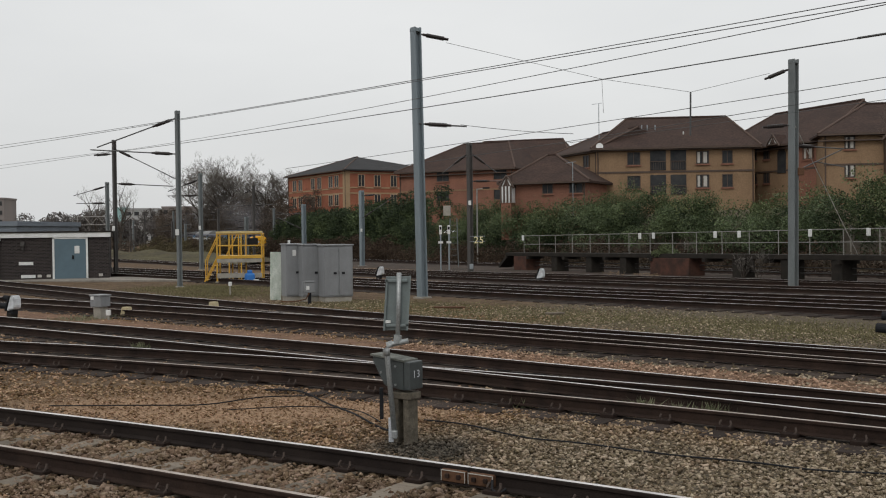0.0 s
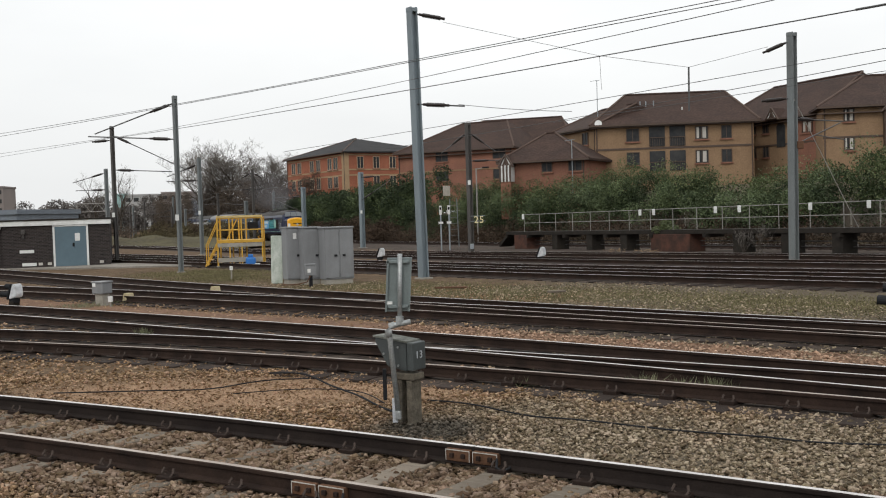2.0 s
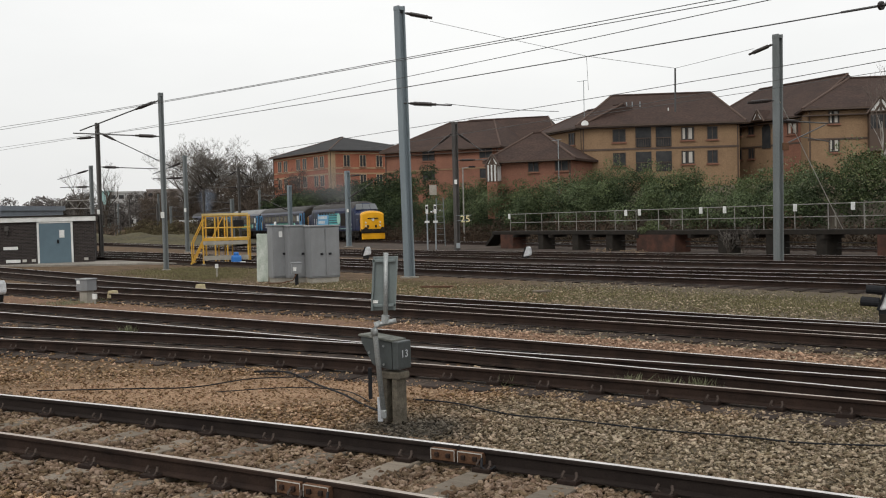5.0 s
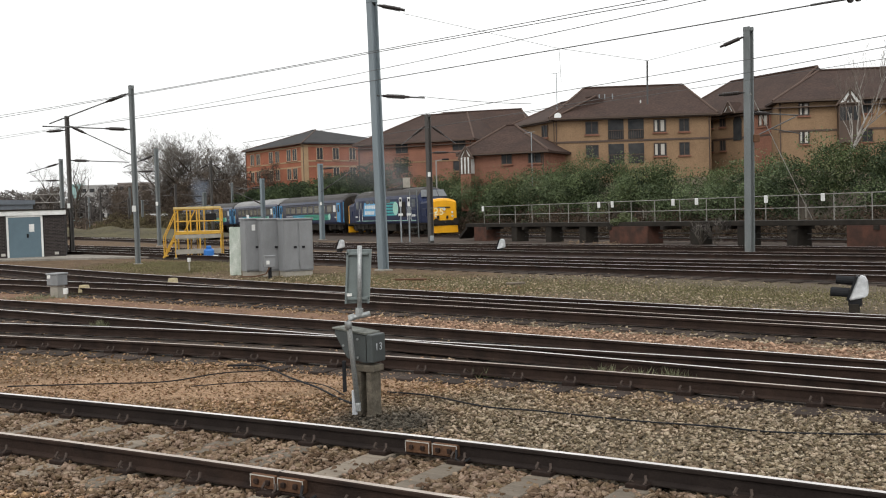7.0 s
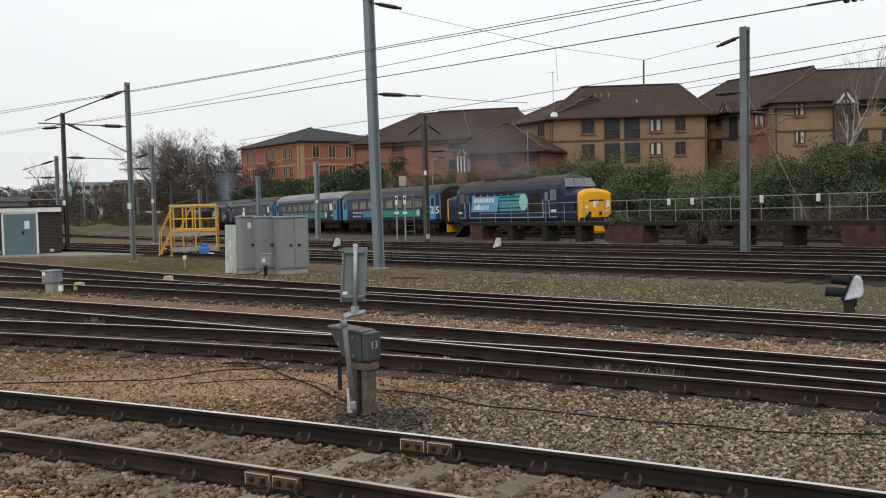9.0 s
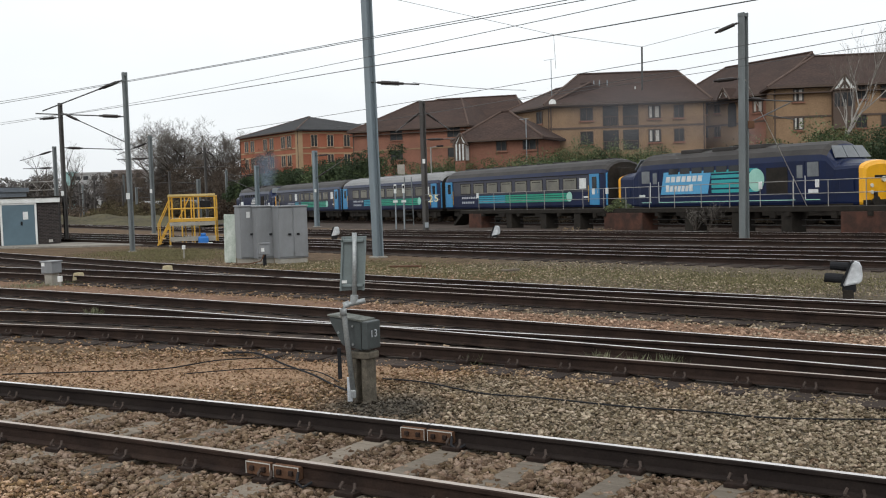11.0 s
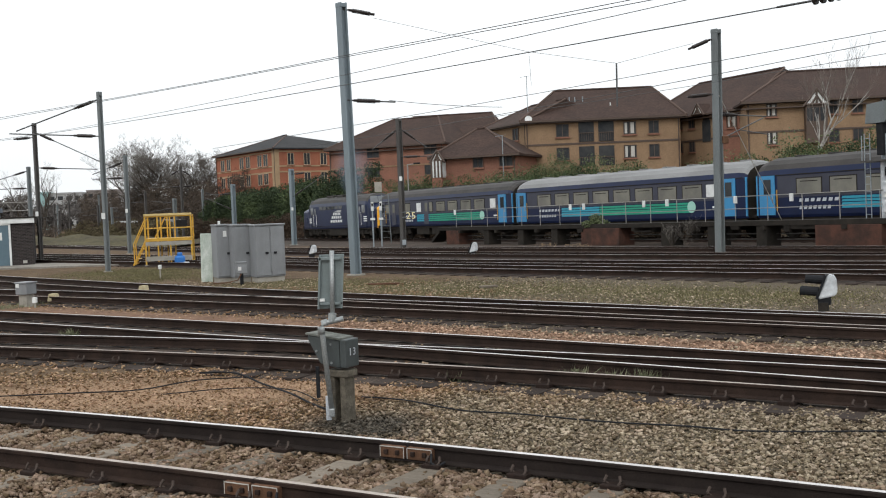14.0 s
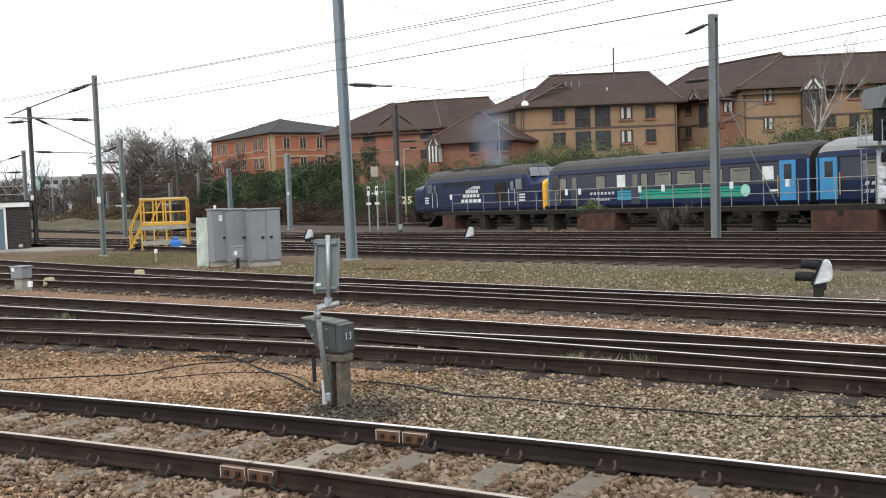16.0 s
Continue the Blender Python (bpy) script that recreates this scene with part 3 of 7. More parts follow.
    part("underframe", bm, M["under"], c)
    for x in (0.0, L):
        sg = -1 if x == 0 else 1
        part("gangway", bx(min(x, x + sg * 0.34), -0.55, 1.1, max(x, x + sg * 0.34), 0.55, 3.3, 0.05), M["under"], c)
        buffers(c, x, sg * 0.6)
    bogie(c, 2.9, (-1.3, 1.3), 0.45)
    bogie(c, L - 2.9, (-1.3, 1.3), 0.45)
    return c


def shorten(ob, k=0.955):
    """Draws a vehicle in along its length; wheels keep their shape."""
    for ch in ob.children:
        ch.location.x *= k
        if ch.type == "MESH" and ch.data.users == 1:
            ch.data.transform(Matrix.Diagonal((k, 1, 1, 1)))
        shorten(ch, k)


def loco(label, old_livery):
    c = thing("diesel_locomotive", Matrix(), label, "locomotive", "locomotives of the train")
    W = 1.35
    end = [(0.35, 1.08, 0.95, 2.43, 2.7), (0.43, 1.19, 0.92, 2.52, 2.86), (0.66, 1.21, 0.92, 2.54, 2.9), (0.9, 1.22, 0.92, 2.55, 2.93), (1.95, 1.28, 0.95, 2.5, 2.98),
           (2.0, 1.30, 0.95, 2.52, 3.02), (2.45, 1.31, 0.95, 2.92, 3.72), (2.75, W, 0.95, 2.97, 3.88)]
    st = end + [(4.3, W, 0.95, 3.0, 3.9), (9.4, W, 0.95, 3.0, 3.9)] + [(18.8 - a[0], *a[1:]) for a in [(4.3, W, 0.95, 3.0, 3.9)] + end[::-1]]
    last = len(st)

    def which(i, k, n):
        yellow = i in (-1, last) or (i <= 1 and not old_livery) or i >= last - 3
        if yellow:
            return 2
        return 1 if 3 <= k <= n - 5 and 6 <= i <= last - 8 else 0

    part("body", lofted(st, which), [M["blue"], M["roofgrey"], M["nose"]], c)
    y = -W
    for flip in (0, 1):
        def fx(v):
            return 18.8 - v if flip else v
        # windscreen, in three panes on the slope over the nose
        for y0, y1 in ((-1.18, -0.43), (-0.38, 0.38), (0.43, 1.18)):
            bm = bmesh.new()
            a, b = (2.03, 3.07), (2.4, 3.63)
            vs = [bm.verts.new((fx(a[0] - dx), yy, a[1] + dz)) for dx, dz in ((0.05, 0), (0.0, -0.03)) for yy in (y0, y1)]
            ws = [bm.verts.new((fx(b[0] - dx), yy * 0.86, b[1] + dz)) for dx, dz in ((0.05, 0), (0.0, -0.03)) for yy in (y0, y1)]
            for q in ((0, 1, 5, 4), (2, 6, 7, 3), (0, 4, 6, 2), (1, 3, 7, 5), (4, 5, 7, 6), (0, 2, 3, 1)):
                bm.faces.new([(vs + ws)[k] for k in q])
            bmesh.ops.recalc_face_normals(bm, faces=bm.faces)
            part("windscreen", bm, M["screen"], c)
        xa, xb = sorted((fx(2.85), fx(3.55)))
        part("cab_window", plate(xa, 2.25, xb, 2.92, y, 0.02), M["screen"], c)
        xa, xb = sorted((fx(3.72), fx(4.32)))
        d = part("cab_door", plate(xa, 1.1, xb, 2.95, y, 0.014), M["blue"], c, "dark blue cab door")
        part("door_window", plate(xa + 0.12, 2.2, xb - 0.12, 2.8, y, 0.022), M["screen"], d)
        for xr in (xa - 0.07, xb + 0.07):
            part("grab_rail", tb([(xr, y - 0.05, 1.2), (xr, y - 0.05, 2.3)], 0.018, 6), M["white"], c)
        part("buffer_beam", bx(*sorted((fx(0.2), fx(0.42)))[:1], -1.25, 0.72, sorted((fx(0.2), fx(0.42)))[1], 1.25, 1.12, 0.03), M["under"], c)
        buffers(c, fx(0.2), -0.45 if not flip else 0.45)
        # snow plough and steps
        bm = bmesh.new()
        box(bm, *(sorted((fx(0.25), fx(0.35)))[0], -1.2, 0.12, sorted((fx(0.25), fx(0.35)))[1], 1.2, 0.7, 0.02))
        part("snow_plough", bm, M["under"] if old_livery else M["nose"], c, "black snow plough" if old_livery else "yellow snow plough")
        for yy in (-0.75, 0.75):
            for zz in (1.45, 1.75):
                part("marker_lamp", tb([(fx(0.42), yy, zz), (fx(0.30), yy, zz)], 0.09, 12), M["lamp"], c, "small round marker lamp")
        part("headlight", tb([(fx(0.42), 0, 2.02), (fx(0.26), 0, 2.02)], 0.13, 14), M["lamp"], c)
        part("headcode_panel", bx(*sorted((fx(0.30), fx(0.36)))[:1], -0.55, 2.1, sorted((fx(0.30), fx(0.36)))[1], 0.55, 2.2, 0.01), M["under"], c)
        for yy in (-0.62, 0.2):
            part("nose_fitting", bx(*sorted((fx(0.24), fx(0.36)))[:1], yy, 1.25, sorted((fx(0.24), fx(0.36)))[1], yy + 0.16, 1.5, 0.02), M["under"], c)
        part("nose_grille", bx(*sorted((fx(0.9), fx(1.7)))[:1], -1.3, 1.5, sorted((fx(0.9), fx(1.7)))[1], -1.2, 2.1, 0.02), M["blue"], c)
    # radiator and engine-room openings along the cantrail
    for k in range(6):
        x = 5.2 + k * 0.95
        part("side_grille", plate(x, 2.68, x + 0.8, 2.98, y, 0.016, 0.12), M["glass"], c)
    part("radiator_grille", plate(12.6, 1.5, 14.0, 2.75, y, 0.016), M["under"], c, "black radiator grille")
    if old_livery:
        for z0, a, b in ((2.15, 8.6, 10.4), (1.85, 8.2, 10.6), (1.5, 7.9, 10.8)):
            for k in range(5):
                xx = a + k * (b - a) / 5
                part("lettering_bar", plate(xx, z0, xx + (b - a) / 5 * 0.74, z0 + 0.22, y, 0.012, 0.2), M["white"], c, "white lettering as plain bars")
        for k in range(4):
            part("livery_star", plate(8.9 + 0.25 * k, 2.42 + 0.05 * k, 10.6, 2.45 + 0.05 * k, y, 0.012), M["white"], c)
        for k in range(3):
            part("number_bar", plate(15.6, 1.5 + k * 0.18, 16.3, 1.6 + k * 0.18, y, 0.012), M["white"], c)
            part("number_bar", plate(2.4, 1.5 + k * 0.18, 3.0, 1.6 + k * 0.18, y, 0.012), M["white"], c)
    else:
        part("livery_panel", plate(4.5, 1.6, 8.35, 2.8, y, 0.01, 0.25), M["skypale"], c, "light blue livery panel")
        for z, x1 in ((2.26, 8.0), (1.75, 7.2)):
            for k in range(7):
                a = 4.95 + k * (x1 - 4.95) / 7
                part("lettering_bar", plate(a, z, a + (x1 - 4.95) / 7 * 0.74, z + 0.3, y, 0.018, 0.25), M["white"], c, "white lettering as plain bars")
        for z in (1.62, 1.87, 2.12, 2.37, 2.62):
            part("livery_stripe", plate(8.65, z, 12.0, z + 0.165, y, 0.01), M["teal"], c, "turquoise livery stripe")
        part("livery_roundel", disc(11.9, 2.2, 0.56, y, 0.016), M["pale"], c, "pale turquoise compass roundel")
        part("number_bar", plate(15.3, 1.5, 15.9, 1.66, y, 0.012), M["white"], c)
        part("number_bar", plate(2.6, 1.5, 3.1, 1.62, y, 0.012), M["white"], c)
    part("waist_line", plate(2.8, 1.16, 16.0, 1.2, y, 0.01), M["pale"] if not old_livery else M["under"], c)
    for x in (5.5, 8.0, 10.2):
        part("roof_hatch", bx(x, -0.7, 3.76, x + 1.7, 0.7, 3.98, 0.04), M["roofgrey"], c)
    part("exhaust", bx(9.2, -0.25, 3.88, 9.7, 0.25, 4.06, 0.03), M["under"], c)
    bm = bmesh.new()
    box(bm, 7.2, -1.25, 0.3, 11.6, 1.25, 0.98, 0.05)
    box(bm, 1.0, -1.28, 0.86, 17.8, 1.28, 0.98)
    part("fuel_tank", bm, M["under"], c)
    bogie(c, 4.1, (-1.95, -0.1, 1.95), 0.57)
    bogie(c, 14.7, (-1.95, 0.1, 1.95), 0.57)
    shorten(c)
    return c


M["band"] = mat("grey_blue_window_band", (0.056, 0.058, 0.078), (0.042, 0.043, 0.058), 0.5, 0.4, fine=0.1)
M["letter"] = mat("dulled_white_lettering", (0.5, 0.52, 0.55), (0.38, 0.4, 0.43), 3.0, 0.5)
M["pale"] = mat("pale_green_roundel", (0.35, 0.62, 0.52), (0.28, 0.52, 0.44), 2.0, 0.4, fine=0.1)
M["skypale"] = mat("light_blue_panel", (0.10, 0.36, 0.60), (0.08, 0.30, 0.52), 1.0, 0.35, fine=0.1)
for key_ in ("band",):
    M[key_].node_tree.nodes["Principled BSDF"].inputs["Specular IOR Level"].default_value = 0.2
# cab glass: the reflected sky is painted in as a pale base colour
M["screen"] = mat("sky_tinted_windscreen_glass", (0.16, 0.17, 0.18), (0.1, 0.108, 0.115), 1.0, 0.05, fine=0.05)
M["lamp"] = mat("lamp_glass", (0.7, 0.68, 0.6), (0.55, 0.53, 0.48), 3.0, 0.2, fine=0.05)

lead = loco("dark blue diesel locomotive with yellow nose leading the train", False)
rear = loco("dark blue diesel locomotive with white lettering at the train's tail", True)
coach_c = coach("dark blue coach with green stripes and dark dirty roof", M["roofgrey"])
coach_b = coach("dark blue coach with green stripes and light grey roof", M["rooflight"])
coach_a = coach("dark blue brake coach with green stripes and luggage doors", M["roofgrey"], True)
PULL = [(0, -116.53), (1, -105.36), (2, -94.47), (3, -83.75), (4, -73.17), (5, -62.65), (6, -52.21), (7, -41.79), (8, -31.41),
        (9, -21.02), (10, -10.58), (11, 0.01), (12, 10.82), (13, 21.94), (14, 33.43), (15, 45.37), (16, 57.8)]


def bend(s):
    """How far beyond the base line the rails lie; they swing away towards the far end."""
    return 1.06 + 0.000375 * max(0.0, -s) ** 2


def train_pose(s):
    """A vehicle whose rear end stands at s, on its two bogies."""
    a, b = on_line(s + 3, bend(s + 3)), on_line(s + 16, bend(s + 16))
    d = (b - a).normalized()
    p = a - d * 3
    return pose(p.x, p.y, p.z, 0, -math.degrees(math.asin(d.z)), math.degrees(math.atan2(d.y, d.x)))


def motions():
    for ob, off in ((lead, 0.4), (coach_c, -20.0), (coach_b, -40.6), (coach_a, -61.0), (rear, -79.15),
                    (smoke_lead, 0.4), (smoke_rear, -79.15)):
        walk(ob, [(t, train_pose(s + off)) for t, s in PULL])


def line_track():
    tr = thing("railway_track", Matrix(), "main line track behind the raised walkway", "railway track", "tracks of the yard", "structure")
    for off in (-GAUGE / 2, GAUGE / 2):
        pts = [P0 + s * FWD + bend(s) * AWAY for s in range(-160, 90, 5)]
        rail_mesh(pts, off, M["railtop"], lambda x, y: on_line(line_sq(x, y)[0], 0).z - RAIL).parent = tr
    vs, fs = [], []
    for i, s in enumerate(range(-160, 90, 5)):
        for q, up in ((-9.3, -0.21), (-8.0, -0.18), (0.0, -0.165), (2.4, -0.17), (3.4, -0.24)):
            vs.append(tuple(on_line(s, bend(s) + q, up - 0.02)))
    for i in range(len(vs) // 5 - 1):
        for k in range(4):
            fs.append((i * 5 + k, i * 5 + k + 1, (i + 1) * 5 + k + 1, (i + 1) * 5 + k))
    raw_mesh("track_bed", vs, fs, M["bed"], tr)
    me = mesh_of("sleeper", bx(-0.125, -1.3, -0.12, 0.125, 1.3, 0.0), M["darktimber"])
    for k in range(-130, 70):
        sl = new("sleeper", me)
        sl.parent = tr
        sl.matrix_local = line_pose(k * 0.7, bend(k * 0.7), -0.158)


line_track()


# ---------------------------------------------------------------- raised walkway beside the line
def walkway():
    w = thing("raised_walkway", line_pose(0, -3.0), "long raised walkway on brick piers with metal handrail", "walkway", kind="structure")
    part("deck", bx(-12, -0.5, 0.72, 52, 0.5, 0.95, 0.02), M["under"], w, "dark timber deck")
    for x in np.arange(-9.6, 52, 1.9):
        part("post", tb([(x, -0.45, 0.9), (x, -0.45, 2.05)], 0.02, 6), M["railpaint"], w)
    for z in (1.5, 2.05):
        part("handrail", tb([(-9.6, -0.45, z), (52, -0.45, z)], 0.02, 6), M["railpaint"], w)
    for a, b in ((-10.8, -9.2), (3.8, 7.0), (19.6, 22.8), (35.4, 38.6), (48.0, 51.0)):
        part("brick_pier", bx(a, -0.55, -0.4, b, 0.5, 0.72, 0.02), M["brickpier"], w)
    for x in (-6.0, -2.2, 1.2, 10.4, 13.6, 16.6, 26.0, 29.0, 32.2, 41.5, 44.8):
        part("trestle", bx(x - 0.3, -0.45, -0.4, x + 0.3, 0.45, 0.72, 0.02), M["under"], w)
    part("ramp", bx(-13.2, -0.5, 0.55, -11.9, 0.5, 0.72, m=Matrix.Translation((-11.95, 0, 0.75)) @ Matrix.Rotation(radians(-32), 4, "Y") @ Matrix.Translation((11.95, 0, -0.75))), M["under"], w)
    for z in (0.1, 0.35):
        part("cable_rail", tb([(-10, 0.2, z), (52, 0.2, z)], 0.03, 6), M["darksteel"], w)
    for x in np.arange(-9.0, 52, 4.3):
        part("bearer", bx(x - 0.12, -0.62, 0.55, x + 0.12, 0.6, 0.72), M["under"], w)
    for x in (-9.6, 2.9, 4.1, 9.0, 10.7, 15.2, 18.4, 23.0, 27.0, 32.0):
        part("lamp_box", bx(x - 0.08, -0.58, 1.75, x + 0.08, -0.48, 2.08, 0.02), M["white"], w)
    return w


M["railpaint"] = mat("grey_handrail_paint", (0.32, 0.31, 0.29), (0.2, 0.19, 0.175), 3.0, 0.6, 0.2)
walkway()


# ---------------------------------------------------------------- overhead line masts and wires
def mast(x, y, h, w, material, label, lean=(0.0, 0.0), yaw=-50.0):
    z = ground_z(x, y)
    t = thing("overhead_line_mast", pose(x, y, z, lean[0], lean[1], 0), label, "mast", "overhead line masts")
    c, s_ = math.cos(radians(yaw)), math.sin(radians(yaw))
    rot = Matrix.Rotation(radians(yaw), 4, "Z")
    bm = bmesh.new()
    box(bm, -w / 2, -w / 2, 0, w / 2, -w / 2 + 0.05, h, m=rot)
    box(bm, -w / 2, w / 2 - 0.05, 0, w / 2, w / 2, h, m=rot)
    box(bm, -0.04, -w / 2 + 0.05, 0, 0.04, w / 2 - 0.05, h, m=rot)
    part("column", bm, material, t)
    part("base", bx(-w * 0.85, -w * 0.85, -0.2, w * 0.85, w * 0.85, 0.05, 0.02, m=rot), M["concrete"], t, "concrete footing")
    part("cap", bx(-w * 0.53, -w * 0.53, h - 0.16, w * 0.53, w * 0.53, h - 0.03, 0.01, m=rot), material, t)
    return t


def arm(t, z, dx, dz, dy=0.0, ins=0.75):
    """A stay from the mast with its dark insulator."""
    p, q = Vector((0, 0, z)), Vector((dx, dy, z + dz))
    part("stay", tb([p, q], 0.03, 6), M["wire"], t)
    u_ = (q - p).normalized()
    a, b = p + u_ * 0.38, p + u_ * (0.38 + ins * 0.85)
    bm = bmesh.new()
    n = 7
    for k in range(n):
        c0, c1 = a + (b - a) * (k / n), a + (b - a) * ((k + 0.85) / n)
        tube(bm, [c0, c1], 0.075, 8)
    tube(bm, [p + u_ * 0.25, b + u_ * 0.15], 0.05, 6)
    part("insulator", bm, M["insul"], t, "dark ribbed insulator")


M["mastblue"] = mat("blue_grey_mast_paint", (0.20, 0.245, 0.27), (0.15, 0.18, 0.2), 1.0, 0.5, 0.1, 0.08, 20, fine=0.08, stretch=(1, 1, 0.25))
mast_a = mast(-2.33, 36.46, 9.45, 0.28, M["mastblue"], "tall blue-grey steel mast leaning over the tracks", lean=(0, -0.8))
mast_b = mast(11.72, 40.76, 8.8, 0.28, M["mastgrey"], "grey steel mast beside the far tracks", lean=(0, 0.4))
mast_c = mast(-13.56, 45.27, 7.75, 0.18, M["mastgrey"], "slim grey steel mast beside the yellow platform")
mast_d = mast(-21.38, 59.03, 7.8, 0.2, M["darksteel"], "dark slim mast behind the brick hut")
mast_e = mast(-1.07, 61.4, 7.75, 0.26, M["darksteel"], "dark brown mast with white plate")
mast_f = mast(-28.99, 78.41, 6.4, 0.24, M["mastgrey"], "grey mast far down the yard")
mast_g = mast(-19.33, 69.51, 6.5, 0.22, M["mastgrey"], "grey mast beyond the yellow platform")
mast_h = mast(-10.6, 87.2, 6.35, 0.33, M["mastblue"], "blue-grey mast on the far side of the line")
mast_j = mast(-24.9, 110, 8.2, 0.22, M["darksteel"], "dark slim mast far down the yard with paired arms")
mast_k = mast(-25.7, 110, 4.9, 0.34, M["mastgrey"], "short grey mast far down the yard")
mast_i = mast(-19.9, 112, 6.2, 0.38, M["mastblue"], "blue-grey mast in front of the orange building")
arm(mast_a, 9.25, 1.1, -0.25)
arm(mast_a, 6.1, 1.7, -0.15)
arm(mast_b, 8.5, -1.1, -0.45)
arm(mast_b, 6.3, -0.6, -0.05)
arm(mast_b, 5.5, 2.3, -0.05, 1.2, 0.6)
part("stay", tb([(2.2, 1.15, 5.4), (0.3, 0.1, 4.6)], 0.025, 6), M["wire"], mast_b)
part("registration_arm", tb([(1.0, 0.5, 4.9), (2.4, 1.2, 4.72)], 0.02, 6), M["wire"], mast_b)
part("anchor_block", bx(0.15, -0.1, 4.35, 0.4, 0.1, 4.65, 0.03), M["orangeplate"], mast_b, "rust-red anchor block")
arm(mast_c, 7.45, -3.6, -1.25)
arm(mast_c, 5.85, -3.9, 0.25)
arm(mast_d, 5.3, 3.4, -0.2)
arm(mast_d, 7.0, -1.0, -0.05)
arm(mast_d, 7.3, 4.6, -2.3)
arm(mast_e, 7.2, -1.6, -1.2)
arm(mast_e, 7.2, 1.6, -1.2)
arm(mast_e, 5.5, 1.8, 0.0)
arm(mast_f, 6.1, -2.6, -0.7)
arm(mast_f, 4.8, -2.4, 0.0)
arm(mast_g, 6.1, -2.2, -0.8)
arm(mast_g, 5.0, -2.2, 0.0)
arm(mast_h, 5.9, 1.4, 0.1)
arm(mast_h, 4.0, 2.6, 1.7)
arm(mast_j, 6.1, -3.4, 0.0)
arm(mast_j, 6.1, 2.7, 0.1)
arm(mast_j, 7.9, -3.2, -1.7)
arm(mast_j, 7.9, 0.9, -0.6)
arm(mast_k, 4.4, -2.4, 0.3)
arm(mast_k, 3.9, -2.4, -0.3)
arm(mast_i, 5.2, -3.2, -0.05)
arm(mast_i, 3.4, -3.0, 1.5)
for tm, z in ((mast_c, 2.3), (mast_d, 2.6), (mast_e, 4.1), (mast_g, 2.7), (mast_h, 2.9)):
    part("number_plate", bx(-0.08, -0.3, z, 0.08, -0.28, z + 0.26), M["white"], tm, "small white plate")


def wire(p, q, sag=0.0, r=0.012, label="thin dark overhead wire", material="wire"):
    p, q = Vector(p), Vector(q)
    pts = [p + (q - p) * (k / 16) - Vector((0, 0, sag * 4 * (k / 16) * (1 - k / 16))) for k in range(17)]
    ob = new("overhead_wire", mesh_of("overhead_wire", tb(pts, r, 5), M[material]))
    return tagged(ob, label, "wire", "overhead wires")


WIRES = [
    ((-19.95, 43.40, 6.21), (9.18, 14.50, 6.00), 0.140, 0.009),
    ((-19.96, 43.40, 6.10), (9.18, 14.50, 5.87), 0.050, 0.009),
    ((-20.65, 58.00, 7.04), (7.65, 15.60, 5.84), 0.165, 0.009),
    ((-20.65, 58.00, 7.01), (9.50, 14.20, 5.43), 0.115, 0.013),
    ((-45.75, 95.00, 8.53), (-20.65, 58.00, 7.04), 0.000, 0.012),
    ((-45.73, 95.00, 8.84), (-20.65, 58.00, 7.07), 0.000, 0.012),
    ((-9.14, 47.00, 5.21), (14.24, 22.00, 6.22), 0.080, 0.010),
    ((-4.31, 42.00, 4.85), (12.88, 23.70, 5.96), 0.120, 0.010),
    ((3.01, 47.00, 6.11), (16.45, 30.40, 6.55), 0.050, 0.010),
    ((-31.0, 54.40, 6.48), (-19.95, 43.40, 6.21), 0.0, 0.009),
    ((-31.0, 54.40, 6.28), (-19.96, 43.40, 6.10), 0.0, 0.009),
]
for w_ in WIRES:
    wire(*w_)


def string_insulator(p, q, discs):
    """A chain of dark insulator discs hung in line with a wire."""
    p, q = Vector(p), Vector(q)
    t = thing("string_insulator", pose(*p), "chain of dark ribbed insulators in the overhead wire", "insulator")
    part("rod", tb([(0, 0, 0), q - p], 0.022, 6), M["wire"], t)
    for k in range(discs):
        a = (q - p) * (0.42 + 0.5 * k / discs)
        part("disc", tb([a, a + (q - p).normalized() * 0.05], 0.075, 10), M["insul"], t)


string_insulator((6.48, 18.58, 5.55), (7.5, 17.1, 5.505), 6)


